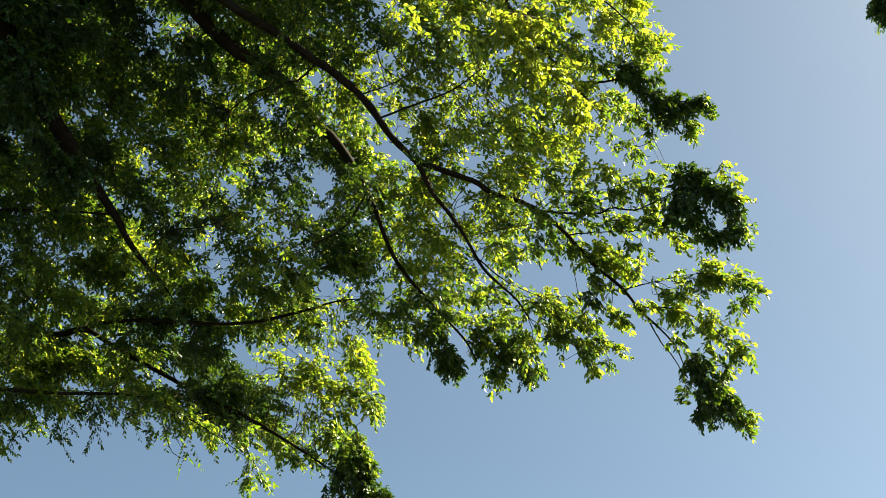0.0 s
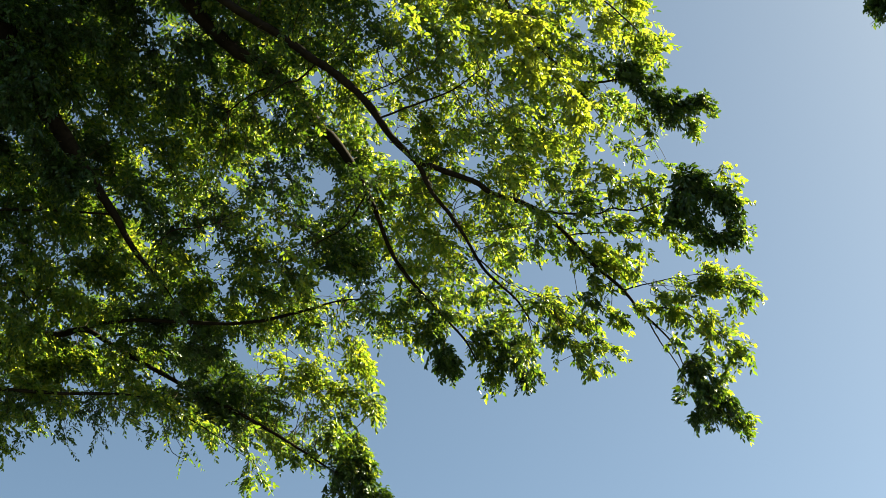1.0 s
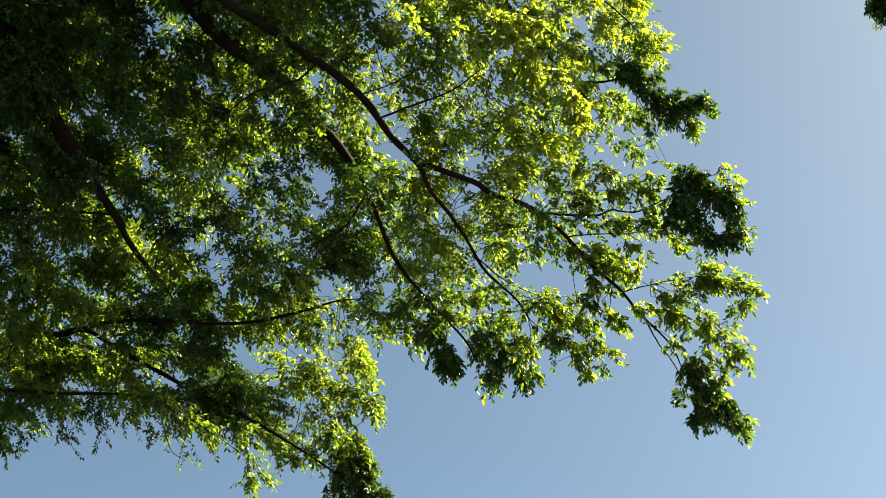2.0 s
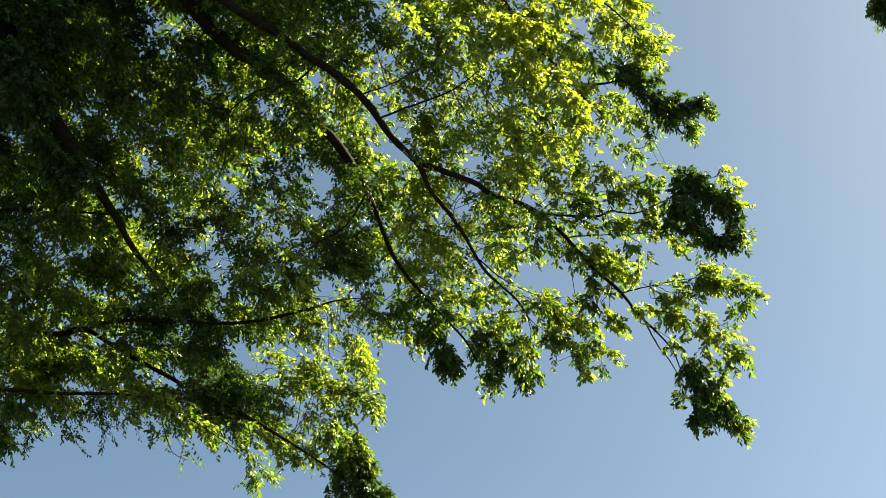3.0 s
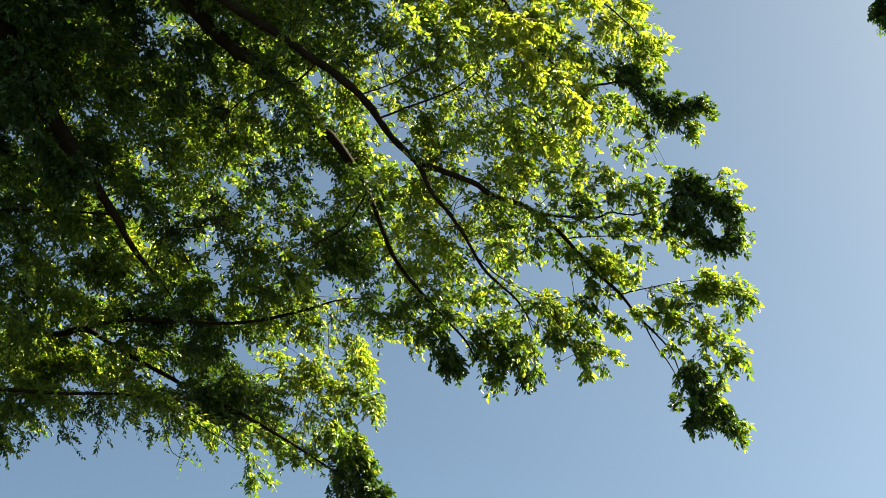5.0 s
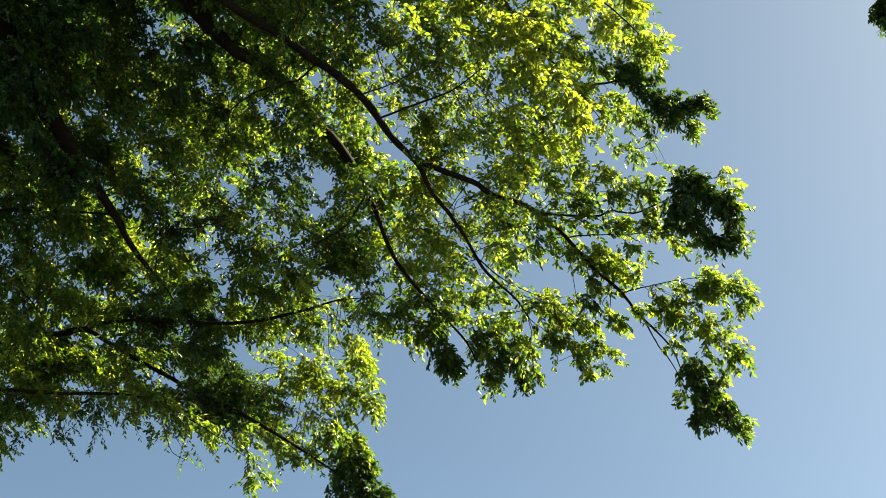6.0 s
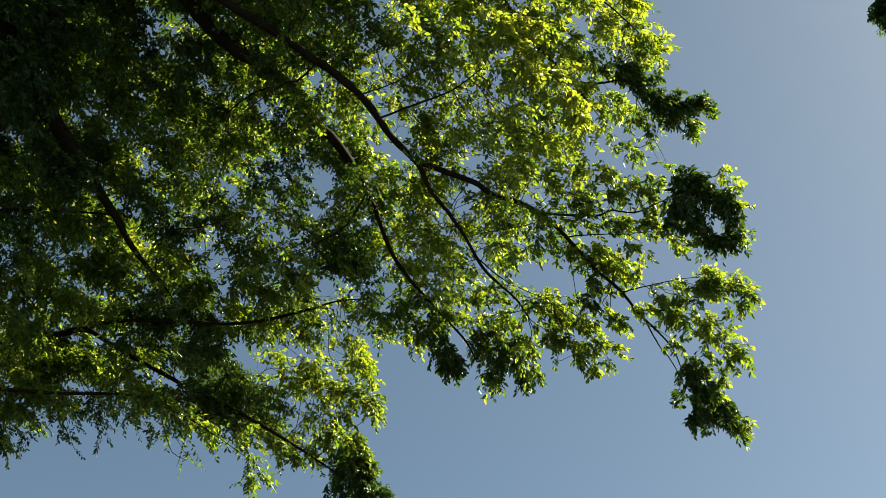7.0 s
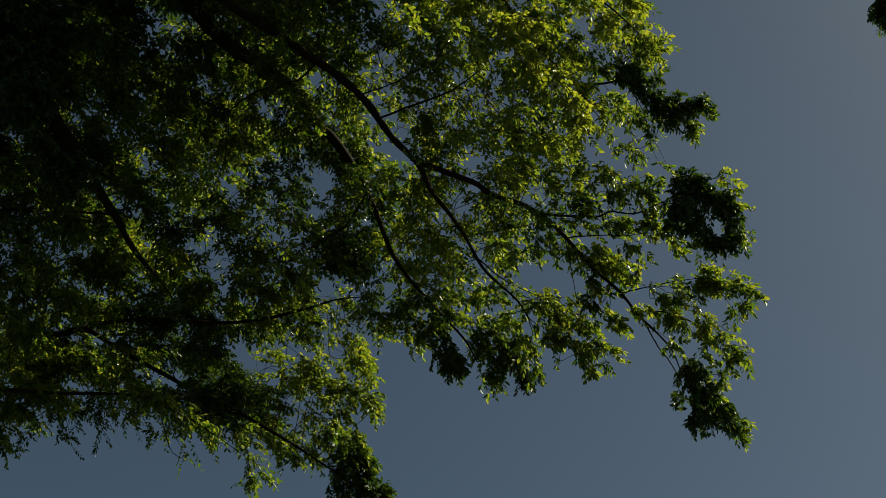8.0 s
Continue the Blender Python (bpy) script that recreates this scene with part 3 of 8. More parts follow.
leafy_branch(tree, limb_main, (0.20, 5.66, 6.67), (0.23, 5.69, 6.73), (0.47, 5.79, 6.68), 0.10, 28, "mid", leaf=0.041)
leafy_branch(tree, limb_main, (-1.84, 4.37, 8.10), (-1.91, 4.59, 8.42), (-1.78, 4.96, 8.39), 0.13, 110, "", leaf=0.041, kind=MATURE_SHADE)
leafy_branch(tree, limb_main, (-1.46, 4.57, 7.89), (-1.30, 4.54, 8.26), (-1.13, 4.74, 8.27), 0.15, 98, "", leaf=0.037)
leafy_branch(tree, limb_main, (-1.29, 4.64, 7.80), (-1.08, 4.55, 8.29), (-0.82, 4.83, 8.24), 0.17, 125, "", leaf=0.041)
leafy_branch(tree, limb_main, (-1.35, 4.62, 7.83), (-1.48, 4.99, 8.24), (-1.16, 5.04, 8.18), 0.16, 46, "", leaf=0.041)
leafy_branch(tree, limb_main, (-1.16, 4.70, 7.74), (-0.99, 4.52, 7.92), (-0.78, 4.61, 7.80), 0.17, 67, "", leaf=0.041)
leafy_branch(tree, limb_main, (-0.96, 4.78, 7.65), (-0.73, 4.57, 7.88), (-0.49, 4.62, 7.81), 0.17, 69, "mid", leaf=0.041, kind=MATURE_SHADE)
leafy_branch(tree, limb_main, (-1.03, 4.75, 7.68), (-1.06, 5.04, 8.18), (-0.93, 5.23, 7.97), 0.16, 69, "", leaf=0.041)
leafy_branch(tree, limb_main, (-0.84, 4.84, 7.58), (-0.81, 5.04, 8.03), (-0.52, 5.15, 7.91), 0.17, 65, "mid", leaf=0.041)
leafy_branch(tree, limb_main, (-0.26, 4.94, 7.48), (-0.44, 5.02, 8.05), (-0.16, 5.17, 7.88), 0.15, 54, "mid", leaf=0.041, kind=YOUNG_LIT)
leafy_branch(tree, limb_main, (0.23, 4.90, 7.52), (0.20, 5.06, 8.01), (0.51, 5.22, 7.83), 0.14, 39, "mid", leaf=0.041, kind=YOUNG_LIT)
leafy_branch(tree, limb_main, (-0.75, 4.88, 7.53), (-0.73, 5.18, 8.03), (-0.61, 5.44, 7.74), 0.17, 76, "mid", leaf=0.041)
leafy_branch(tree, limb_main, (-0.58, 4.97, 7.44), (-0.54, 5.28, 7.91), (-0.16, 5.38, 7.81), 0.17, 53, "mid", leaf=0.041, kind=YOUNG_LIT)
leafy_branch(tree, limb_main, (-0.16, 4.90, 7.51), (-0.03, 5.25, 7.95), (0.05, 5.41, 7.77), 0.16, 37, "mid", leaf=0.041, kind=YOUNG_LIT)
leafy_branch(tree, limb_main, (0.23, 4.90, 7.52), (0.37, 4.99, 7.59), (0.55, 5.15, 7.53), 0.13, 32, "mid", leaf=0.041, kind=YOUNG_LIT)
leafy_branch(tree, limb_main, (-0.49, 5.03, 7.37), (-0.66, 5.72, 8.02), (-0.57, 5.93, 7.79), 0.14, 43, "mid", leaf=0.041)
leafy_branch(tree, limb_main, (-0.19, 5.05, 7.35), (-0.17, 5.43, 7.60), (0.19, 5.47, 7.55), 0.17, 52, "mid", leaf=0.041, kind=YOUNG_LIT)
leafy_branch(tree, limb_main, (0.13, 4.95, 7.46), (0.38, 5.35, 7.42), (0.56, 5.57, 7.44), 0.17, 23, "mid", leaf=0.041, kind=YOUNG_LIT)
leafy_branch(tree, limb_main, (0.15, 4.93, 7.48), (0.47, 5.46, 7.49), (0.81, 5.67, 7.65), 0.13, 20, "mid", leaf=0.041, kind=YOUNG_LIT)
leafy_branch(tree, limb_main, (-0.14, 5.31, 7.06), (-0.17, 5.69, 7.46), (0.14, 5.74, 7.40), 0.15, 61, "mid", leaf=0.041)
leafy_branch(tree, limb_main, (0.03, 5.49, 6.86), (0.36, 5.40, 7.09), (0.48, 5.56, 6.99), 0.13, 25, "mid", leaf=0.041, kind=YOUNG_LIT)
leafy_branch(tree, limb_main, (-0.11, 5.35, 7.02), (-0.26, 5.71, 7.29), (-0.14, 5.94, 7.03), 0.15, 53, "mid", leaf=0.041, kind=YOUNG_LIT)
leafy_branch(tree, limb_main, (-0.07, 5.41, 6.95), (-0.14, 5.82, 7.32), (0.17, 5.98, 7.14), 0.13, 37, "mid", leaf=0.041, kind=YOUNG_LIT)
leafy_branch(tree, limb_main, (0.08, 5.54, 6.81), (0.29, 5.77, 7.22), (0.41, 6.02, 6.94), 0.14, 51, "mid", leaf=0.041, kind=YOUNG_LIT)
leafy_branch(tree, limb_main, (0.09, 5.55, 6.79), (-0.03, 5.90, 6.98), (0.03, 6.24, 6.98), 0.12, 31, "mid", leaf=0.041, kind=YOUNG_LIT)
leafy_branch(tree, limb_main, (-3.26, 4.49, 8.53), (-3.40, 4.89, 8.72), (-3.40, 5.27, 8.73), 0.15, 33, "", leaf=0.041, kind=MATURE_SHADE)
leafy_branch(tree, limb_main, (-1.57, 4.51, 7.95), (-1.46, 4.64, 8.52), (-1.41, 5.10, 8.49), 0.16, 46, "", leaf=0.041)
leafy_branch(tree, limb_main, (-1.29, 4.64, 7.80), (-1.17, 4.66, 8.31), (-0.98, 4.86, 8.43), 0.16, 32, "", leaf=0.041)
leafy_branch(tree, limb_main, (-1.21, 4.68, 7.76), (-1.24, 4.91, 8.15), (-0.94, 5.13, 8.34), 0.13, 17, "", leaf=0.041)
leafy_branch(tree, limb_main, (-0.92, 4.80, 7.62), (-0.76, 4.94, 8.28), (-0.70, 5.38, 8.35), 0.15, 34, "mid", leaf=0.041)
leafy_branch(tree, limb_main, (-0.84, 4.84, 7.58), (-0.93, 5.24, 8.04), (-0.67, 5.65, 8.18), 0.14, 27, "mid", leaf=0.041)
leafy_branch(tree, limb_main, (-1.11, 5.01, 7.40), (-1.16, 5.56, 7.93), (-0.87, 5.93, 7.97), 0.15, 37, "", leaf=0.041)
leafy_branch(tree, limb_main, (-0.08, 5.39, 6.97), (-0.05, 5.77, 7.35), (0.15, 6.22, 7.37), 0.14, 18, "mid", leaf=0.041, kind=YOUNG_LIT)
leafy_branch(tree, limb_main, (0.05, 5.52, 6.83), (0.24, 5.61, 7.13), (0.57, 5.88, 7.10), 0.16, 31, "mid", leaf=0.041)
leafy_branch(tree, limb_main, (0.09, 5.55, 6.79), (-0.08, 6.04, 7.06), (0.22, 6.48, 7.10), 0.15, 16, "mid", leaf=0.041, kind=YOUNG_LIT)
# Crown boughs above and left of the view, added to shade inner ones.
leafy_branch(tree, limb_main, (-3.88, 4.80, 8.30), (-3.89, 4.96, 8.57), (-3.43, 5.29, 8.50), 0.32, 272, "", leaf=0.048, kind=MATURE_SHADE)
leafy_branch(tree, limb_main, (-3.43, 4.54, 8.57), (-3.56, 4.60, 9.05), (-3.10, 4.94, 9.02), 0.36, 354, "", leaf=0.058, kind=MATURE_SHADE)
leafy_branch(tree, limb_main, (-2.58, 4.27, 8.40), (-2.71, 4.46, 8.55), (-2.24, 4.75, 8.47), 0.35, 354, "", leaf=0.058, kind=MATURE_SHADE)
leafy_branch(tree, limb_main, (-1.97, 4.30, 8.18), (-2.03, 4.42, 8.50), (-1.56, 4.73, 8.45), 0.34, 354, "", leaf=0.058, kind=MATURE_SHADE)
leafy_branch(tree, limb_main, (-3.09, 4.43, 8.50), (-3.06, 4.63, 8.55), (-2.57, 4.90, 8.43), 0.28, 253, "", leaf=0.058, kind=MATURE_SHADE)
leafy_branch(tree, limb_main, (-1.91, 4.34, 8.14), (-1.94, 4.50, 8.49), (-1.46, 4.84, 8.48), 0.27, 253, "", leaf=0.058, kind=MATURE_SHADE)
leafy_branch(tree, limb_main, (-2.92, 4.38, 8.47), (-3.33, 4.25, 9.42), (-2.90, 4.65, 9.51), 0.47, 532, "", leaf=0.058, kind=MATURE_SHADE)
leafy_branch(tree, limb_main, (-1.91, 4.34, 8.14), (-2.02, 4.66, 8.59), (-1.48, 5.07, 8.67), 0.40, 324, "", leaf=0.058)
leafy_branch(tree, limb_main, (-1.60, 4.49, 7.97), (-1.49, 4.63, 8.62), (-0.92, 5.05, 8.70), 0.40, 324, "", leaf=0.058)
leafy_branch(tree, limb_main, (-1.57, 4.51, 7.95), (-1.68, 5.01, 8.78), (-1.29, 5.60, 9.04), 0.27, 246, "", leaf=0.045)
leafy_branch(tree, limb_main, (-1.32, 4.63, 7.82), (-1.18, 4.83, 8.78), (-0.76, 5.35, 8.99), 0.27, 340, "", leaf=0.058)
leafy_branch(tree, limb_main, (-1.19, 4.69, 7.75), (-1.28, 5.22, 8.54), (-0.87, 5.82, 8.79), 0.27, 151, "", leaf=0.045)
leafy_branch(tree, limb_main, (-0.56, 4.98, 7.42), (-0.76, 5.72, 8.10), (-0.39, 5.86, 7.95), 0.15, 34, "mid", leaf=0.041)
leafy_branch(tree, limb_main, (0.20, 4.91, 7.50), (0.36, 5.11, 7.46), (0.69, 5.29, 7.39), 0.12, 19, "mid", leaf=0.041)
leafy_branch(tree, limb_main, (0.06, 4.98, 7.42), (0.18, 5.13, 7.35), (0.50, 5.28, 7.25), 0.12, 19, "mid", leaf=0.041)
leafy_branch(tree, limb_main, (0.22, 5.69, 6.64), (0.06, 5.80, 6.61), (0.38, 5.95, 6.50), 0.13, 28, "mid", leaf=0.041)
leafy_branch(tree, limb_main, (-0.16, 5.04, 7.36), (-0.15, 5.39, 7.64), (0.19, 5.52, 7.50), 0.15, 25, "mid", leaf=0.041)
leafy_branch(tree, limb_main, (-0.02, 5.01, 7.40), (-0.03, 5.33, 7.86), (0.31, 5.46, 7.72), 0.15, 24, "mid", leaf=0.041, kind=YOUNG_LIT)
leafy_branch(tree, limb_main, (-1.13, 4.71, 7.73), (-1.15, 4.69, 7.66), (-0.97, 4.73, 7.55), 0.08, 4, "", leaf=0.041)
leafy_branch(tree, limb_main, (-0.31, 5.19, 7.20), (-0.33, 5.16, 7.14), (-0.15, 5.20, 7.04), 0.08, 6, "", leaf=0.041)
leafy_branch(tree, limb_main, (-1.19, 5.04, 7.36), (-0.99, 5.60, 6.65), (-0.81, 5.64, 6.55), 0.07, 6, "", leaf=0.044, kind=YOUNG_LIT)
leafy_branch(tree, limb_main, (-0.07, 5.41, 6.95), (-0.98, 5.67, 6.57), (-0.88, 5.72, 6.45), 0.05, 4, "", leaf=0.044, kind=YOUNG_LIT)
leafy_branch(tree, limb_main, (-0.19, 4.91, 7.50), (-0.32, 4.58, 7.52), (-0.15, 4.44, 7.43), 0.08, 16, "", leaf=0.044, kind=YOUNG_LIT)
leafy_branch(tree, limb_main, (0.20, 5.66, 6.67), (0.33, 5.44, 6.55), (0.44, 5.40, 6.36), 0.05, 8, "", leaf=0.044, kind=YOUNG_LIT)
leafy_branch(tree, limb_main, (-0.75, 4.88, 7.53), (-0.56, 4.77, 7.84), (-0.34, 4.90, 7.81), 0.11, 25, "mid", leaf=0.041, kind=MATURE_SHADE)
leafy_branch(tree, limb_main, (0.23, 4.90, 7.52), (0.09, 4.76, 7.76), (0.31, 4.87, 7.70), 0.13, 27, "mid", leaf=0.041, kind=YOUNG_LIT)
leafy_branch(tree, limb_main, (-0.16, 4.90, 7.51), (-0.19, 4.76, 7.76), (0.04, 4.87, 7.70), 0.13, 32, "mid", leaf=0.041)
leafy_branch(tree, limb_main, (0.06, 4.98, 7.42), (0.25, 5.23, 7.24), (0.48, 5.34, 7.18), 0.11, 9, "mid", leaf=0.041, kind=YOUNG_LIT)
leafy_branch(tree, limb_main, (-0.35, 4.97, 7.44), (-0.44, 5.23, 7.97), (-0.20, 5.31, 7.88), 0.10, 14, "mid", leaf=0.041, kind=YOUNG_LIT)
leafy_branch(tree, limb_main, (-0.16, 5.04, 7.36), (-0.21, 5.36, 7.83), (0.03, 5.44, 7.74), 0.10, 10, "mid", leaf=0.041, kind=YOUNG_LIT)
leafy_branch(tree, limb_main, (0.10, 4.96, 7.45), (0.02, 5.23, 7.97), (0.26, 5.31, 7.88), 0.10, 15, "mid", leaf=0.041, kind=YOUNG_LIT)
leafy_branch(tree, limb_main, (0.08, 4.97, 7.44), (0.16, 5.34, 7.70), (0.40, 5.42, 7.61), 0.10, 12, "mid", leaf=0.041, kind=YOUNG_LIT)
leafy_branch(tree, limb_main, (-0.22, 5.25, 7.13), (-0.13, 5.49, 7.53), (0.10, 5.57, 7.44), 0.09, 13, "mid", leaf=0.041, kind=YOUNG_LIT)
leafy_branch(tree, limb_main, (-0.10, 5.37, 7.00), (0.22, 5.13, 6.99), (0.43, 5.12, 6.82), 0.09, 12, "mid", leaf=0.041, kind=YOUNG_LIT)
leafy_branch(tree, limb_main, (-0.46, 5.06, 7.34), (-0.44, 5.41, 7.78), (-0.20, 5.49, 7.68), 0.09, 9, "mid", leaf=0.041, kind=YOUNG_LIT)
leafy_branch(tree, limb_main, (0.18, 4.92, 7.49), (0.39, 5.00, 7.13), (0.60, 5.00, 6.96), 0.09, 7, "mid", leaf=0.041, kind=YOUNG_LIT)
leafy_branch(tree, limb_main, (-0.33, 5.17, 7.21), (-0.29, 5.51, 7.66), (-0.05, 5.59, 7.57), 0.09, 15, "mid", leaf=0.041, kind=YOUNG_LIT)
leafy_branch(tree, limb_main, (-0.02, 5.01, 7.40), (0.05, 4.93, 7.03), (0.26, 4.87, 6.80), 0.09, 11, "mid", leaf=0.041, kind=YOUNG_LIT)
leafy_branch(tree, limb_main, (0.18, 4.92, 7.49), (0.28, 4.82, 7.16), (0.49, 4.76, 6.92), 0.09, 17, "mid", leaf=0.041, kind=YOUNG_LIT)
leafy_branch(tree, limb_main, (-0.16, 4.90, 7.51), (-0.05, 4.52, 7.48), (0.16, 4.48, 7.24), 0.09, 12, "mid", leaf=0.041, kind=YOUNG_LIT)
leafy_branch(tree, limb_main, (-0.21, 4.92, 7.49), (-0.32, 5.06, 8.01), (-0.08, 5.15, 7.91), 0.09, 13, "mid", leaf=0.041, kind=YOUNG_LIT)
leafy_branch(tree, limb_main, (0.10, 5.56, 6.78), (0.15, 5.94, 7.18), (0.35, 6.02, 7.10), 0.10, 10, "mid", leaf=0.041, kind=YOUNG_LIT)
leafy_branch(tree, limb_outer, (0.56, 5.49, 6.87), (0.66, 5.36, 7.00), (1.36, 5.42, 6.94), 0.11, 32, "side", leaf=0.044)
leafy_branch(tree, limb_outer, (0.72, 5.51, 6.84), (0.73, 5.55, 6.89), (1.31, 5.62, 6.86), 0.09, 29, "side", leaf=0.044)
leafy_branch(tree, limb_outer, (0.44, 5.45, 6.91), (0.52, 5.37, 7.17), (0.93, 5.48, 7.17), 0.13, 18, "top", leaf=0.041, kind=YOUNG_LIT)
leafy_branch(tree, limb_outer, (0.80, 5.62, 6.71), (0.76, 5.65, 6.69), (1.11, 5.72, 6.61), 0.10, 17, "limb_end", leaf=0.044, kind=YOUNG_LIT)
leafy_branch(tree, limb_outer, (0.90, 5.70, 6.62), (0.92, 5.78, 6.72), (1.18, 5.94, 6.66), 0.08, 17, "limb_end", leaf=0.044)
leafy_branch(tree, limb_outer, (0.35, 5.43, 6.93), (0.34, 5.39, 6.88), (0.61, 5.57, 6.62), 0.10, 28, "mid", leaf=0.041)
leafy_branch(tree, limb_outer, (0.20, 5.37, 6.99), (0.24, 5.42, 7.11), (0.75, 5.53, 7.12), 0.14, 30, "mid", leaf=0.041, kind=YOUNG_LIT)
leafy_branch(tree, limb_outer, (0.85, 5.66, 6.67), (0.87, 5.69, 6.73), (1.17, 5.81, 6.65), 0.08, 12, "limb_end", leaf=0.044)
leafy_branch(tree, limb_outer, (0.30, 5.42, 6.94), (0.26, 5.82, 7.16), (0.46, 5.90, 7.08), 0.11, 19, "mid", leaf=0.041, kind=YOUNG_LIT)
leafy_branch(tree, limb_behind, (-0.98, 5.40, 7.85), (-0.97, 5.27, 7.63), (-0.82, 5.37, 7.52), 0.10, 30, "", leaf=0.041)
leafy_branch(tree, limb_behind, (-0.24, 6.22, 6.95), (-0.55, 6.39, 6.84), (-0.09, 6.57, 6.71), 0.14, 59, "cross", leaf=0.041)
leafy_branch(tree, limb_behind, (-0.20, 6.25, 6.91), (-0.48, 6.47, 6.76), (-0.11, 6.59, 6.68), 0.08, 24, "cross", leaf=0.041)
leafy_branch(tree, limb_behind, (-2.86, 5.06, 8.99), (-2.96, 4.98, 9.16), (-2.82, 5.25, 8.91), 0.19, 200, "", leaf=0.058)
leafy_branch(tree, limb_behind, (-3.27, 5.39, 9.07), (-3.35, 5.51, 9.19), (-3.13, 5.84, 8.99), 0.14, 171, "", leaf=0.041, kind=MATURE_SHADE)
leafy_branch(tree, limb_behind, (-3.00, 5.17, 9.02), (-2.70, 5.38, 9.02), (-2.73, 5.62, 8.90), 0.15, 161, "", leaf=0.041, kind=MATURE_SHADE)
leafy_branch(tree, limb_behind, (-1.99, 4.79, 8.58), (-2.33, 4.99, 8.38), (-2.09, 5.01, 8.37), 0.14, 90, "", leaf=0.041, kind=MATURE_SHADE)
leafy_branch(tree, limb_behind, (-1.79, 4.91, 8.40), (-1.84, 5.05, 8.55), (-1.61, 5.16, 8.63), 0.17, 106, "", leaf=0.041, kind=MATURE_SHADE)
leafy_branch(tree, limb_behind, (-1.79, 4.91, 8.40), (-2.16, 5.22, 8.40), (-2.02, 5.51, 8.30), 0.13, 83, "", leaf=0.041, kind=MATURE_SHADE)
leafy_branch(tree, limb_behind, (-1.59, 5.07, 8.22), (-1.76, 5.19, 8.12), (-1.52, 5.29, 8.04), 0.16, 88, "", leaf=0.041, kind=MATURE_SHADE)
leafy_branch(tree, limb_behind, (-1.41, 5.19, 8.09), (-1.44, 5.41, 8.43), (-1.23, 5.73, 8.48), 0.18, 115, "", leaf=0.041, kind=MATURE_SHADE)
leafy_branch(tree, limb_behind, (-1.55, 5.10, 8.19), (-1.99, 5.58, 8.21), (-1.97, 5.91, 8.21), 0.17, 73, "", leaf=0.041)
leafy_branch(tree, limb_behind, (-1.44, 5.47, 7.78), (-1.81, 5.42, 7.95), (-1.53, 5.59, 7.84), 0.19, 90, "", leaf=0.041, kind=MATURE_SHADE)
leafy_branch(tree, limb_behind, (-1.33, 5.23, 8.05), (-1.39, 5.38, 8.13), (-1.30, 5.72, 7.92), 0.16, 81, "", leaf=0.041)
leafy_branch(tree, limb_behind, (-1.18, 5.29, 7.98), (-1.21, 5.44, 8.21), (-0.96, 5.73, 8.16), 0.17, 97, "", leaf=0.041)
leafy_branch(tree, limb_behind, (-1.44, 5.47, 7.78), (-1.69, 5.76, 7.88), (-1.55, 6.01, 7.88), 0.17, 62, "", leaf=0.041)
leafy_branch(tree, limb_behind, (-1.44, 5.47, 7.78), (-1.45, 5.86, 7.95), (-1.12, 6.07, 8.11), 0.15, 88, "", leaf=0.041)
leafy_branch(tree, limb_behind, (-0.95, 5.43, 7.82), (-1.05, 5.65, 8.03), (-0.88, 6.04, 7.91), 0.19, 88, "", leaf=0.041, kind=MATURE_SHADE)
leafy_branch(tree, limb_behind, (-1.44, 5.47, 7.78), (-1.50, 5.91, 7.76), (-1.27, 6.27, 7.67), 0.14, 34, "", leaf=0.041)
leafy_branch(tree, limb_behind, (-0.64, 5.69, 7.54), (-0.66, 5.98, 7.85), (-0.60, 6.36, 7.85), 0.14, 92, "mid", leaf=0.041, kind=MATURE_SHADE)
leafy_branch(tree, limb_behind, (-0.51, 5.84, 7.37), (-0.46, 6.08, 7.66), (-0.05, 6.30, 7.78), 0.17, 72, "mid", leaf=0.041)
leafy_branch(tree, limb_behind, (-0.83, 6.06, 7.13), (-1.16, 6.21, 7.55), (-0.83, 6.54, 7.57), 0.14, 52, "", leaf=0.041, kind=YOUNG_LIT)
leafy_branch(tree, limb_behind, (-0.76, 6.03, 7.16), (-0.80, 6.28, 7.43), (-0.45, 6.52, 7.52), 0.16, 111, "mid", leaf=0.041, kind=MATURE_SHADE)
leafy_branch(tree, limb_behind, (-0.83, 6.06, 7.13), (-1.13, 6.22, 7.11), (-0.91, 6.48, 6.94), 0.19, 70, "", leaf=0.041)
leafy_branch(tree, limb_behind, (-0.83, 6.06, 7.13), (-0.78, 6.23, 7.15), (-0.54, 6.38, 7.13), 0.16, 124, "mid", leaf=0.041, kind=MATURE_SHADE)
leafy_branch(tree, limb_behind, (-0.38, 6.05, 7.14), (-0.34, 6.32, 7.39), (-0.18, 6.75, 7.28), 0.15, 45, "mid", leaf=0.041, kind=YOUNG_LIT)
leafy_branch(tree, limb_behind, (-0.17, 6.27, 6.89), (-0.15, 6.39, 7.01), (0.17, 6.65, 6.89), 0.15, 52, "mid", leaf=0.041, kind=YOUNG_LIT)
leafy_branch(tree, limb_behind, (-3.13, 5.28, 9.04), (-3.27, 5.35, 9.29), (-3.19, 5.60, 9.23), 0.16, 27, "", leaf=0.041)
leafy_branch(tree, limb_behind, (-2.60, 4.84, 8.93), (-2.77, 5.11, 9.29), (-2.73, 5.57, 9.21), 0.17, 43, "", leaf=0.041, kind=MATURE_SHADE)
leafy_branch(tree, limb_behind, (-2.73, 4.95, 8.96), (-2.55, 5.21, 8.96), (-2.30, 5.32, 9.03), 0.15, 27, "", leaf=0.041, kind=MATURE_SHADE)
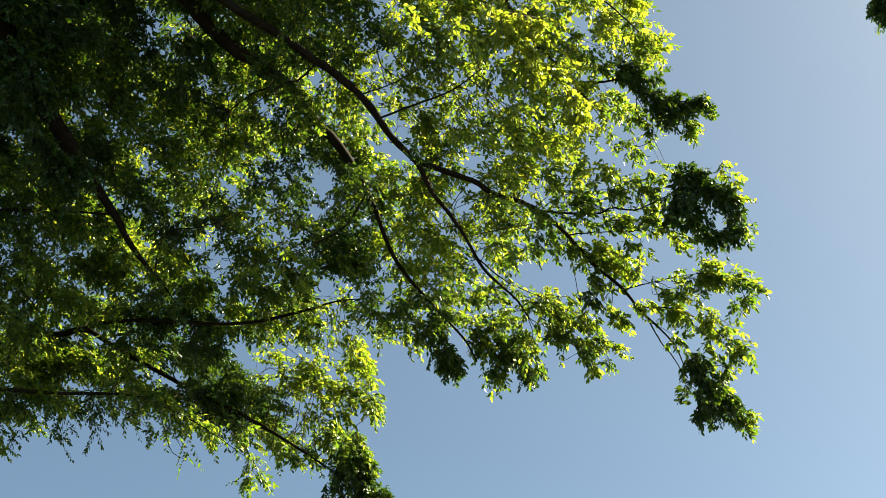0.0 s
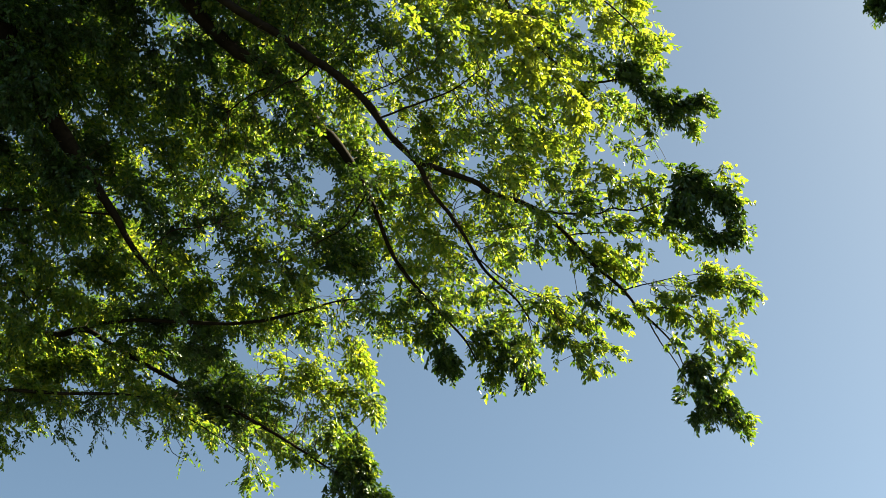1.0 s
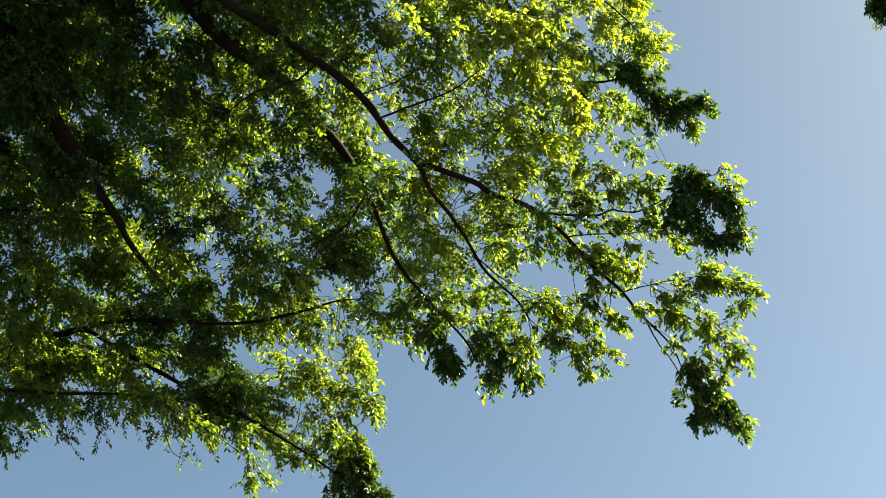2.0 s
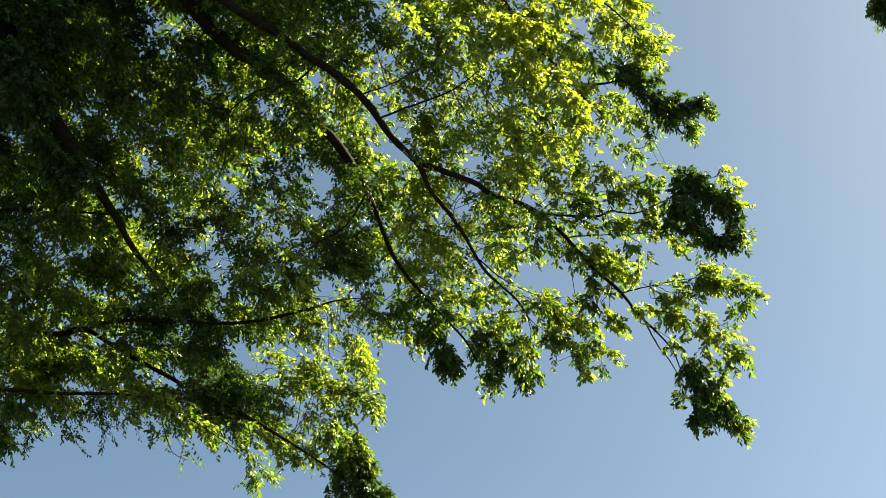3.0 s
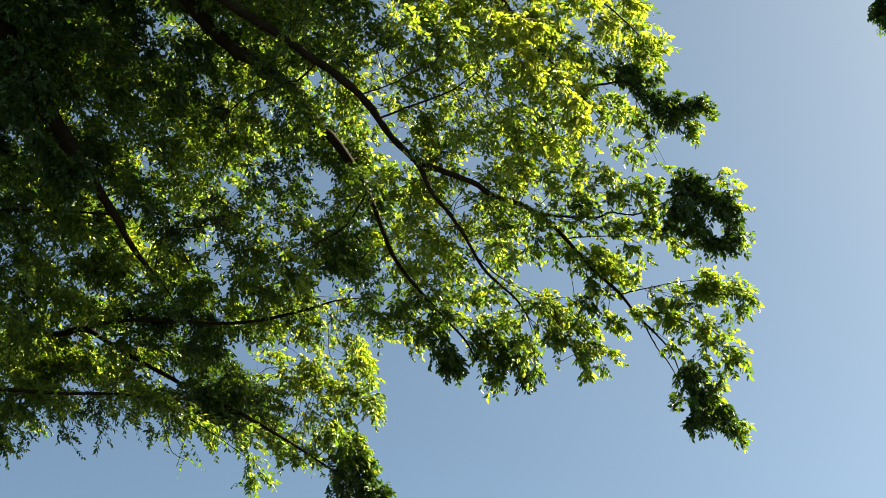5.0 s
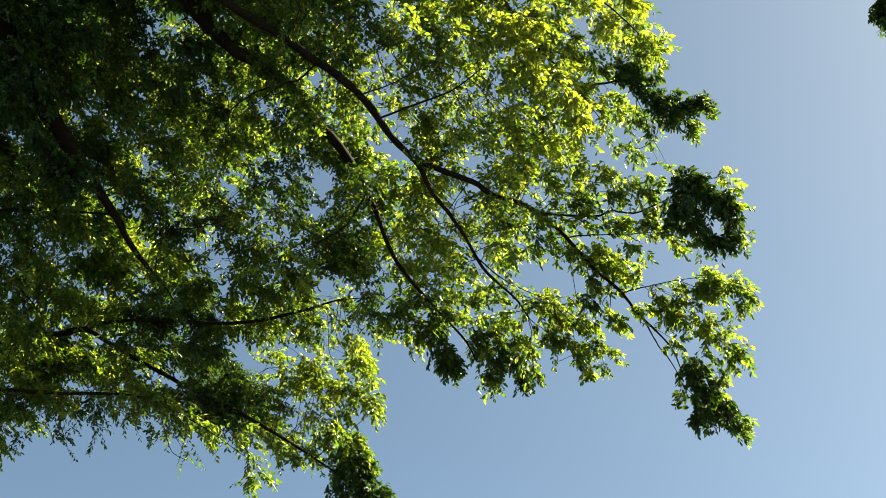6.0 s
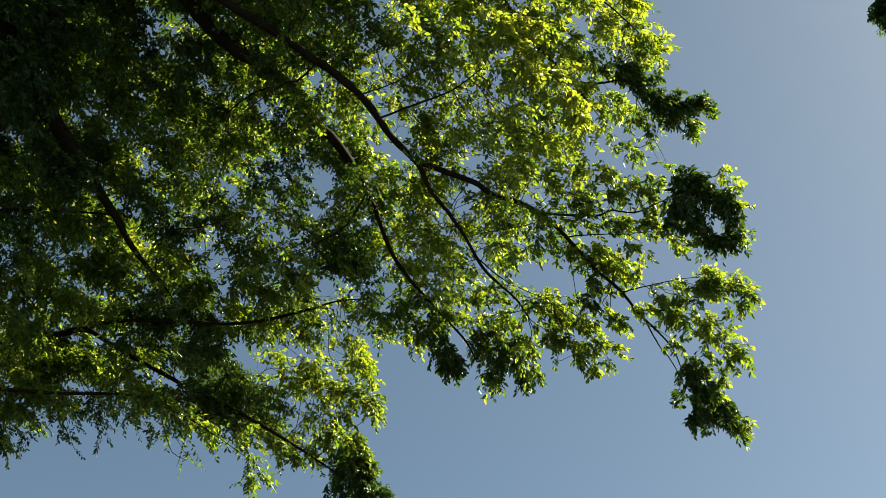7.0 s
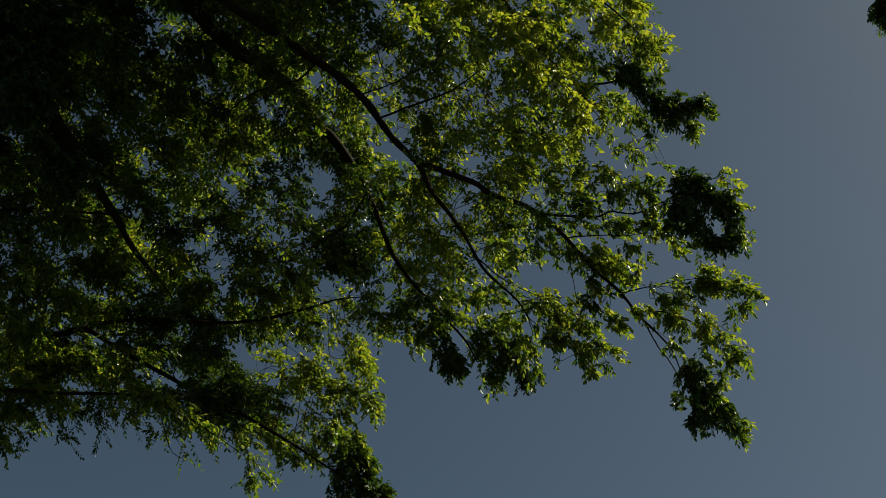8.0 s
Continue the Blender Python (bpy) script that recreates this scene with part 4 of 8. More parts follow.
leafy_branch(tree, limb_behind, (-1.94, 4.82, 8.53), (-2.04, 5.11, 8.88), (-1.82, 5.45, 8.95), 0.16, 37, "", leaf=0.041, kind=MATURE_SHADE)
leafy_branch(tree, limb_behind, (-1.94, 4.82, 8.53), (-2.35, 5.23, 8.47), (-2.25, 5.51, 8.42), 0.18, 52, "", leaf=0.041, kind=MATURE_SHADE)
leafy_branch(tree, limb_behind, (-1.58, 5.09, 8.21), (-1.69, 5.30, 8.44), (-1.46, 5.50, 8.53), 0.17, 34, "", leaf=0.041, kind=MATURE_SHADE)
leafy_branch(tree, limb_behind, (-1.64, 5.03, 8.26), (-2.00, 5.37, 8.24), (-1.73, 5.53, 8.30), 0.16, 33, "", leaf=0.041, kind=MATURE_SHADE)
leafy_branch(tree, limb_behind, (-1.43, 5.17, 8.11), (-1.58, 5.50, 8.38), (-1.52, 5.93, 8.33), 0.16, 30, "", leaf=0.041)
leafy_branch(tree, limb_behind, (-1.33, 5.23, 8.05), (-1.42, 5.60, 8.50), (-1.04, 5.88, 8.77), 0.16, 42, "", leaf=0.041)
leafy_branch(tree, limb_behind, (-1.44, 5.47, 7.78), (-2.02, 5.76, 8.30), (-1.89, 6.20, 8.37), 0.16, 22, "", leaf=0.041)
leafy_branch(tree, limb_behind, (-1.44, 5.47, 7.78), (-1.68, 5.57, 8.05), (-1.38, 5.79, 8.05), 0.14, 19, "", leaf=0.041)
leafy_branch(tree, limb_behind, (-0.95, 5.43, 7.82), (-0.88, 5.61, 8.13), (-0.70, 6.01, 8.03), 0.18, 46, "mid", leaf=0.041)
leafy_branch(tree, limb_behind, (-1.44, 5.47, 7.78), (-2.01, 6.01, 7.97), (-1.75, 6.31, 8.16), 0.13, 15, "", leaf=0.041)
leafy_branch(tree, limb_behind, (-1.44, 5.47, 7.78), (-1.73, 5.98, 7.88), (-1.42, 6.22, 8.06), 0.15, 22, "", leaf=0.041)
leafy_branch(tree, limb_behind, (-0.87, 5.51, 7.74), (-1.13, 5.91, 7.86), (-1.05, 6.32, 7.77), 0.14, 22, "", leaf=0.041, kind=MATURE_SHADE)
leafy_branch(tree, limb_behind, (-0.82, 5.54, 7.70), (-0.93, 5.80, 7.86), (-0.65, 6.09, 7.83), 0.14, 35, "mid", leaf=0.041)
leafy_branch(tree, limb_behind, (-0.62, 5.95, 7.25), (-0.85, 6.25, 7.71), (-0.53, 6.57, 7.89), 0.17, 33, "mid", leaf=0.041, kind=MATURE_SHADE)
leafy_branch(tree, limb_behind, (-0.46, 5.91, 7.29), (-0.46, 6.09, 7.49), (-0.14, 6.41, 7.41), 0.14, 16, "mid", leaf=0.041, kind=YOUNG_LIT)
leafy_branch(tree, limb_behind, (-0.78, 6.04, 7.15), (-0.79, 6.35, 7.41), (-0.59, 6.67, 7.44), 0.14, 25, "mid", leaf=0.041, kind=MATURE_SHADE)
leafy_branch(tree, limb_behind, (-0.38, 6.05, 7.14), (-0.49, 6.27, 7.28), (-0.21, 6.53, 7.26), 0.14, 14, "mid", leaf=0.041, kind=YOUNG_LIT)
leafy_branch(tree, limb_behind, (-0.17, 6.27, 6.89), (-0.09, 6.46, 7.16), (0.01, 6.83, 7.06), 0.17, 24, "mid", leaf=0.041, kind=YOUNG_LIT)
# Out of view on the left; added to block light.
leafy_branch(tree, limb_behind, (-4.09, 5.81, 8.35), (-4.39, 5.94, 8.66), (-3.87, 6.30, 8.56), 0.35, 272, "", leaf=0.048, kind=MATURE_SHADE)
leafy_branch(tree, limb_behind, (-3.40, 5.50, 9.10), (-3.65, 5.92, 9.62), (-3.24, 6.44, 9.70), 0.32, 307, "", leaf=0.045)
leafy_branch(tree, limb_behind, (-2.86, 5.06, 8.99), (-3.05, 5.73, 9.82), (-2.69, 6.41, 10.12), 0.31, 246, "", leaf=0.045)
leafy_branch(tree, limb_behind, (-1.86, 4.86, 8.46), (-2.34, 5.61, 9.20), (-1.96, 6.28, 9.51), 0.29, 67, "", leaf=0.045, kind=MATURE_SHADE)
leafy_branch(tree, limb_behind, (-1.61, 5.06, 8.24), (-2.24, 5.76, 8.45), (-1.83, 6.27, 8.53), 0.29, 176, "", leaf=0.045)
leafy_branch(tree, limb_behind, (-1.55, 5.10, 8.19), (-1.82, 5.81, 8.98), (-1.41, 6.50, 9.26), 0.29, 226, "", leaf=0.045)
leafy_branch(tree, limb_behind, (-1.44, 5.47, 7.78), (-1.83, 5.92, 8.27), (-1.40, 6.45, 8.34), 0.29, 173, "", leaf=0.045)
leafy_branch(tree, limb_behind, (-0.87, 5.51, 7.74), (-1.03, 5.72, 7.77), (-0.69, 5.94, 7.71), 0.15, 37, "mid", leaf=0.041, kind=MATURE_SHADE)
leafy_branch(tree, limb_behind, (-0.62, 5.71, 7.52), (-0.54, 5.84, 7.73), (-0.20, 6.08, 7.70), 0.15, 34, "mid", leaf=0.041)
leafy_branch(tree, limb_behind, (-0.42, 5.99, 7.20), (-0.48, 6.05, 7.23), (-0.13, 6.20, 7.11), 0.15, 24, "mid", leaf=0.041, kind=YOUNG_LIT)
leafy_branch(tree, limb_behind, (-0.83, 6.06, 7.13), (-1.11, 5.97, 7.32), (-0.77, 6.13, 7.20), 0.16, 28, "mid", leaf=0.041, kind=MATURE_SHADE)
leafy_branch(tree, limb_behind, (-0.83, 6.06, 7.13), (-0.88, 6.12, 7.14), (-0.54, 6.28, 7.03), 0.16, 31, "mid", leaf=0.041)
leafy_branch(tree, limb_behind, (-0.41, 6.01, 7.18), (-0.27, 6.06, 7.30), (0.08, 6.25, 7.21), 0.15, 19, "mid", leaf=0.041, kind=YOUNG_LIT)
leafy_branch(tree, limb_behind, (-1.44, 5.47, 7.78), (-1.35, 5.75, 7.64), (-1.01, 5.94, 7.56), 0.16, 16, "mid", leaf=0.041, kind=MATURE_SHADE)
leafy_branch(tree, limb_behind, (-0.59, 5.91, 7.29), (-0.69, 5.92, 7.37), (-0.34, 6.08, 7.26), 0.15, 34, "mid", leaf=0.041)
leafy_branch(tree, limb_behind, (-1.29, 5.24, 8.03), (-1.27, 5.17, 7.93), (-1.07, 5.21, 7.77), 0.10, 26, "", leaf=0.041, kind=MATURE_SHADE)
leafy_branch(tree, limb_behind, (-0.62, 5.71, 7.52), (-0.65, 5.65, 7.40), (-0.46, 5.68, 7.25), 0.10, 26, "", leaf=0.041, kind=MATURE_SHADE)
leafy_branch(tree, limb_behind, (-0.83, 6.06, 7.13), (-1.21, 6.24, 7.11), (-0.96, 6.39, 7.06), 0.12, 17, "", leaf=0.041, kind=YOUNG_LIT)
leafy_branch(tree, limb_behind, (-0.53, 5.86, 7.35), (-0.60, 5.92, 7.45), (-0.40, 6.06, 7.42), 0.12, 32, "mid", leaf=0.041, kind=MATURE_SHADE)
leafy_branch(tree, limb_behind, (-1.44, 5.47, 7.78), (-1.56, 5.98, 7.49), (-1.37, 6.14, 7.48), 0.11, 6, "", leaf=0.041)
leafy_branch(tree, limb_behind, (-0.12, 6.31, 6.85), (-0.29, 6.45, 6.79), (-0.09, 6.55, 6.72), 0.11, 19, "mid", leaf=0.041, kind=MATURE_SHADE)
leafy_branch(tree, limb_behind, (-0.34, 6.11, 7.07), (-0.42, 6.18, 7.08), (-0.22, 6.28, 7.02), 0.11, 12, "mid", leaf=0.041, kind=YOUNG_LIT)
leafy_branch(tree, limb_behind, (-0.83, 6.06, 7.13), (-1.45, 6.00, 6.92), (-1.24, 5.98, 6.76), 0.07, 7, "", leaf=0.041, kind=YOUNG_LIT)
leafy_branch(tree, limb_behind, (-1.44, 5.47, 7.78), (-1.90, 5.67, 7.28), (-1.68, 5.66, 7.12), 0.06, 5, "", leaf=0.041, kind=YOUNG_LIT)
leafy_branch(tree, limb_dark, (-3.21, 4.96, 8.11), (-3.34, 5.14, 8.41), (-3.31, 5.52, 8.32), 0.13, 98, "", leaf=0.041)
leafy_branch(tree, limb_dark, (-2.97, 5.01, 7.99), (-3.13, 5.25, 8.27), (-2.80, 5.42, 8.43), 0.13, 194, "", leaf=0.041, kind=MATURE_SHADE)
leafy_branch(tree, limb_dark, (-2.87, 5.10, 7.89), (-2.78, 5.26, 8.30), (-2.56, 5.62, 8.30), 0.14, 150, "", leaf=0.041, kind=MATURE_SHADE)
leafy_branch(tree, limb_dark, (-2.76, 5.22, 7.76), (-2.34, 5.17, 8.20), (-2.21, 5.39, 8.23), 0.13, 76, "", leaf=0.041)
leafy_branch(tree, limb_dark, (-2.70, 5.14, 7.85), (-3.15, 5.35, 7.86), (-2.89, 5.54, 7.81), 0.15, 216, "", leaf=0.041, kind=MATURE_SHADE)
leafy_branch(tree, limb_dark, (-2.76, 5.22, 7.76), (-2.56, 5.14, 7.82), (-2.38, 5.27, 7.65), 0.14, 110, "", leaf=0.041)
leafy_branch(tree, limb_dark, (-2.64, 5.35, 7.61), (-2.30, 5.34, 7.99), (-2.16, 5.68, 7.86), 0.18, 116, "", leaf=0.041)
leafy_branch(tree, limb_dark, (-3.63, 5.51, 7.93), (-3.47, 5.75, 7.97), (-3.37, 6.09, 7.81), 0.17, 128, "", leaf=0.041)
leafy_branch(tree, limb_dark, (-2.68, 5.31, 7.66), (-3.10, 5.54, 7.63), (-2.95, 5.72, 7.59), 0.14, 106, "", leaf=0.041, kind=MATURE_SHADE)
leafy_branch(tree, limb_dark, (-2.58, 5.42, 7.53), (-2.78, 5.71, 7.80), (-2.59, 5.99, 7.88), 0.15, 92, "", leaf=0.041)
leafy_branch(tree, limb_dark, (-2.50, 5.51, 7.44), (-2.51, 5.64, 7.64), (-2.30, 5.79, 7.71), 0.18, 105, "", leaf=0.041, kind=MATURE_SHADE)
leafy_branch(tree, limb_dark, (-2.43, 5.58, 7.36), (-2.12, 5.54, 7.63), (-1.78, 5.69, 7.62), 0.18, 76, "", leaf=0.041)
leafy_branch(tree, limb_dark, (-3.13, 5.75, 7.17), (-3.36, 5.76, 7.41), (-3.14, 5.92, 7.40), 0.16, 113, "", leaf=0.041, kind=YOUNG_LIT)
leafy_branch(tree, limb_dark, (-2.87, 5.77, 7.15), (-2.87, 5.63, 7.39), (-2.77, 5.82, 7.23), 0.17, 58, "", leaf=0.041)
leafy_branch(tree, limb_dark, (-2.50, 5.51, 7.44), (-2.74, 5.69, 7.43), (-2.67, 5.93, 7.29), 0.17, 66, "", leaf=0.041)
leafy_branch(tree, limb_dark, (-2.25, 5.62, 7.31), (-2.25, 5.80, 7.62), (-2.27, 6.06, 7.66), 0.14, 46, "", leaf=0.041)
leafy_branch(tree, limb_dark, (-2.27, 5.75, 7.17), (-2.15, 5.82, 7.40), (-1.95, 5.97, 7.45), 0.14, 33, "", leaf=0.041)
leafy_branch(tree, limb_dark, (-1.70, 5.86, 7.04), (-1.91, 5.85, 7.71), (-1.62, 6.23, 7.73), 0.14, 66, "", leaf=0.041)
leafy_branch(tree, limb_dark, (-1.48, 5.83, 7.08), (-1.20, 5.96, 7.60), (-0.97, 6.23, 7.75), 0.13, 36, "", leaf=0.041, kind=MATURE_SHADE)
leafy_branch(tree, limb_dark, (-3.13, 5.75, 7.17), (-3.52, 6.08, 7.47), (-3.31, 6.42, 7.53), 0.18, 149, "", leaf=0.041, kind=MATURE_SHADE)
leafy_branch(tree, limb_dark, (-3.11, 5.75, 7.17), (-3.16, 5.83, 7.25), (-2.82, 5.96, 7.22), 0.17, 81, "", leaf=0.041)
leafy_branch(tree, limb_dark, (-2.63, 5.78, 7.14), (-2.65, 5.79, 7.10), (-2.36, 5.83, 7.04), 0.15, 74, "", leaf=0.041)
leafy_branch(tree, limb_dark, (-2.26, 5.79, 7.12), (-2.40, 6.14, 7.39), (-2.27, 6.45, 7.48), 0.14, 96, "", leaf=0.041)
leafy_branch(tree, limb_dark, (-2.22, 5.79, 7.12), (-2.05, 5.85, 7.33), (-1.85, 6.11, 7.22), 0.16, 105, "", leaf=0.041, kind=MATURE_SHADE)
leafy_branch(tree, limb_dark, (-1.61, 5.85, 7.06), (-1.70, 5.99, 7.32), (-1.47, 6.15, 7.42), 0.14, 61, "", leaf=0.041, kind=MATURE_SHADE)
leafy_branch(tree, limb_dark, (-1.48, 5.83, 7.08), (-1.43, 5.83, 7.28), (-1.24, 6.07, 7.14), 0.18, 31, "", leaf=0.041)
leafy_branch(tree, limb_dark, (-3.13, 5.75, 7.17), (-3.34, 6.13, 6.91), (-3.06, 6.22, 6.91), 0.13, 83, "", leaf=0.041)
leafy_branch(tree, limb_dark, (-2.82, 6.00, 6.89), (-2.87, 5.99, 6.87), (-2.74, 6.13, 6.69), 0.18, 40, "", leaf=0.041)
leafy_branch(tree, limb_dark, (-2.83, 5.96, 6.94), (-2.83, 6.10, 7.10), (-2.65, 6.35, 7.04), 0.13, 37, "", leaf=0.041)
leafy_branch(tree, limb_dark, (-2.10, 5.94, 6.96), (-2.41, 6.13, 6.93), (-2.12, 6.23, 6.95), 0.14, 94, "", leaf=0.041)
leafy_branch(tree, limb_dark, (-2.07, 5.97, 6.92), (-2.12, 6.26, 7.24), (-2.01, 6.61, 7.28), 0.16, 89, "", leaf=0.041, kind=YOUNG_LIT)
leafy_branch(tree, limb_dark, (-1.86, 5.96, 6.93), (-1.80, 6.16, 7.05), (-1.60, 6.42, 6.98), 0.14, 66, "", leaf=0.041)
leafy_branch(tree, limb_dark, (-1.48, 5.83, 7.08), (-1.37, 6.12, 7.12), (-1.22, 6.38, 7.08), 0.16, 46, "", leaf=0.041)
leafy_branch(tree, limb_dark, (-2.78, 6.09, 6.79), (-3.05, 6.14, 6.76), (-2.77, 6.29, 6.61), 0.14, 34, "", leaf=0.041, kind=YOUNG_LIT)
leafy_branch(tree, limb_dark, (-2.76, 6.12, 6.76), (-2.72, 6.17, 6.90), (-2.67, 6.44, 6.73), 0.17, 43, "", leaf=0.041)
leafy_branch(tree, limb_dark, (-1.84, 6.16, 6.72), (-1.83, 6.42, 7.02), (-1.67, 6.84, 6.94), 0.18, 148, "", leaf=0.041, kind=MATURE_SHADE)
leafy_branch(tree, limb_dark, (-1.64, 6.37, 6.48), (-1.69, 6.44, 6.51), (-1.47, 6.51, 6.52), 0.15, 70, "", leaf=0.041, kind=MATURE_SHADE)
leafy_branch(tree, limb_dark, (-3.21, 4.96, 8.11), (-3.48, 5.25, 8.54), (-3.31, 5.49, 8.77), 0.18, 49, "", leaf=0.041, kind=MATURE_SHADE)
leafy_branch(tree, limb_dark, (-3.10, 4.90, 8.11), (-3.20, 5.15, 8.46), (-2.91, 5.36, 8.63), 0.14, 54, "", leaf=0.041, kind=MATURE_SHADE)
leafy_branch(tree, limb_dark, (-2.91, 5.07, 7.93), (-2.80, 5.18, 8.34), (-2.52, 5.38, 8.46), 0.13, 49, "", leaf=0.041, kind=MATURE_SHADE)
leafy_branch(tree, limb_dark, (-3.49, 5.33, 7.99), (-3.59, 5.60, 8.33), (-3.29, 5.89, 8.45), 0.18, 58, "", leaf=0.041, kind=MATURE_SHADE)
leafy_branch(tree, limb_dark, (-2.94, 5.04, 7.96), (-3.04, 5.21, 8.20), (-3.02, 5.51, 8.15), 0.16, 66, "", leaf=0.041, kind=MATURE_SHADE)
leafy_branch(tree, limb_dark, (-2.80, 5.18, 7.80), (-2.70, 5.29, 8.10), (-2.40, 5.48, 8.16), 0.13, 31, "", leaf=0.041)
leafy_branch(tree, limb_dark, (-2.68, 5.31, 7.66), (-2.27, 5.24, 8.01), (-1.93, 5.44, 7.98), 0.14, 38, "", leaf=0.041, kind=MATURE_SHADE)
leafy_branch(tree, limb_dark, (-3.63, 5.51, 7.93), (-3.63, 5.95, 8.26), (-3.42, 6.33, 8.38), 0.18, 54, "", leaf=0.041, kind=MATURE_SHADE)
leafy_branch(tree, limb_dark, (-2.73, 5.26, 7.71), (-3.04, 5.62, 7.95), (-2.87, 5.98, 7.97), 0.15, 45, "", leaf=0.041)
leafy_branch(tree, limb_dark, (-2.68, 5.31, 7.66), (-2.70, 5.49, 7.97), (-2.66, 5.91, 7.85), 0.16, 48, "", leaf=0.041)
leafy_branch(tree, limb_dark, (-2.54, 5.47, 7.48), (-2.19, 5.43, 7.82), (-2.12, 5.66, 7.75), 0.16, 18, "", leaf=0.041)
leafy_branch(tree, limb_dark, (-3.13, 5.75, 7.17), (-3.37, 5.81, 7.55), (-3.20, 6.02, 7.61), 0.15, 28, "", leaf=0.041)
leafy_branch(tree, limb_dark, (-2.52, 5.49, 7.46), (-2.72, 5.78, 7.69), (-2.44, 6.08, 7.73), 0.18, 76, "", leaf=0.041, kind=MATURE_SHADE)
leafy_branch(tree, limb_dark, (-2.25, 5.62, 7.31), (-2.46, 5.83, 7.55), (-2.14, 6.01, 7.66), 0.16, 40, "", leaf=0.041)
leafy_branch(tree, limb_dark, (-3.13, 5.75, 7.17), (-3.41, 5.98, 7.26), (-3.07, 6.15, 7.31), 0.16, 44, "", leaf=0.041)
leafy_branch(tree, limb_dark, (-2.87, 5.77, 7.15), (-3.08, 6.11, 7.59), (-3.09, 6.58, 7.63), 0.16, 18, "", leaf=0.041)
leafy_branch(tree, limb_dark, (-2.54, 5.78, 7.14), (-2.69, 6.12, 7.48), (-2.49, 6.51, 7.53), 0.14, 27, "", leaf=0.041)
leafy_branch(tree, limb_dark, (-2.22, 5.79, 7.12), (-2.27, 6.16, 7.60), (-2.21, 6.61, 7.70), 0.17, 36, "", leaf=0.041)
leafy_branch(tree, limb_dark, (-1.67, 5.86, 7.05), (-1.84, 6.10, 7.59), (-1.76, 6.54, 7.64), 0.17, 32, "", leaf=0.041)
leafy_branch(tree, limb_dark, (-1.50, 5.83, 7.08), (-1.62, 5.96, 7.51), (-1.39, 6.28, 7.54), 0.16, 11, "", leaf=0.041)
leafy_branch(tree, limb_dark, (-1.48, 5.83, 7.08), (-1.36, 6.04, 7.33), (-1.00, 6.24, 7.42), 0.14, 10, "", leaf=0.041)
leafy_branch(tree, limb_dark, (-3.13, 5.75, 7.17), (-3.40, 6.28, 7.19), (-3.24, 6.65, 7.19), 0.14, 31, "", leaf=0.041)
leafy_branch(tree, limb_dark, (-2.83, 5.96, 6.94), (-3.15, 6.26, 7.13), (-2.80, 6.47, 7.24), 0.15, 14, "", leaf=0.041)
leafy_branch(tree, limb_dark, (-2.54, 5.78, 7.14), (-2.67, 6.24, 7.24), (-2.46, 6.60, 7.24), 0.13, 31, "", leaf=0.041)
leafy_branch(tree, limb_dark, (-2.10, 5.94, 6.96), (-2.23, 6.14, 7.08), (-2.17, 6.44, 6.99), 0.15, 34, "", leaf=0.041, kind=MATURE_SHADE)
leafy_branch(tree, limb_dark, (-1.85, 5.94, 6.96), (-1.87, 6.13, 7.13), (-1.79, 6.46, 7.02), 0.14, 24, "", leaf=0.041, kind=MATURE_SHADE)
leafy_branch(tree, limb_dark, (-1.61, 5.85, 7.06), (-1.60, 6.22, 7.04), (-1.25, 6.41, 7.09), 0.13, 17, "", leaf=0.041)
leafy_branch(tree, limb_dark, (-1.48, 5.83, 7.08), (-1.24, 6.14, 7.06), (-1.00, 6.35, 7.06), 0.16, 13, "", leaf=0.041, kind=YOUNG_LIT)
leafy_branch(tree, limb_dark, (-2.78, 6.09, 6.79), (-3.10, 6.53, 7.13), (-3.13, 6.99, 7.16), 0.18, 12, "", leaf=0.041, kind=YOUNG_LIT)
leafy_branch(tree, limb_dark, (-2.72, 6.15, 6.72), (-2.78, 6.51, 7.12), (-2.72, 6.95, 7.16), 0.13, 20, "", leaf=0.041)
leafy_branch(tree, limb_dark, (-1.87, 6.13, 6.75), (-1.99, 6.50, 7.04), (-1.92, 6.87, 7.09), 0.14, 35, "", leaf=0.041, kind=MATURE_SHADE)
# Another branch beyond the left edge, put in for shade.
leafy_branch(tree, limb_dark, (-4.04, 5.75, 7.64), (-4.07, 6.03, 7.68), (-3.58, 6.36, 7.55), 0.33, 218, "", leaf=0.048, kind=MATURE_SHADE)
leafy_branch(tree, limb_dark, (-2.70, 5.14, 7.85), (-3.28, 5.71, 8.40), (-2.96, 6.29, 8.55), 0.28, 346, "", leaf=0.045)
leafy_branch(tree, limb_dark, (-3.02, 5.76, 7.16), (-3.33, 6.19, 8.07), (-3.03, 6.85, 8.25), 0.28, 173, "", leaf=0.045)
leafy_branch(tree, limb_dark, (-2.82, 5.16, 7.83), (-2.71, 5.44, 8.50), (-2.34, 5.94, 8.60), 0.28, 246, "", leaf=0.045)
leafy_branch(tree, limb_dark, (-2.60, 5.40, 7.56), (-2.75, 5.90, 8.18), (-2.40, 6.49, 8.32), 0.28, 178, "", leaf=0.045)
leafy_branch(tree, limb_dark, (-2.49, 5.78, 7.13), (-2.79, 6.38, 7.85), (-2.45, 7.06, 8.02), 0.28, 257, "", leaf=0.045)
leafy_branch(tree, limb_dark, (-2.33, 5.68, 7.24), (-2.22, 6.09, 7.97), (-1.83, 6.69, 8.10), 0.28, 128, "", leaf=0.045)
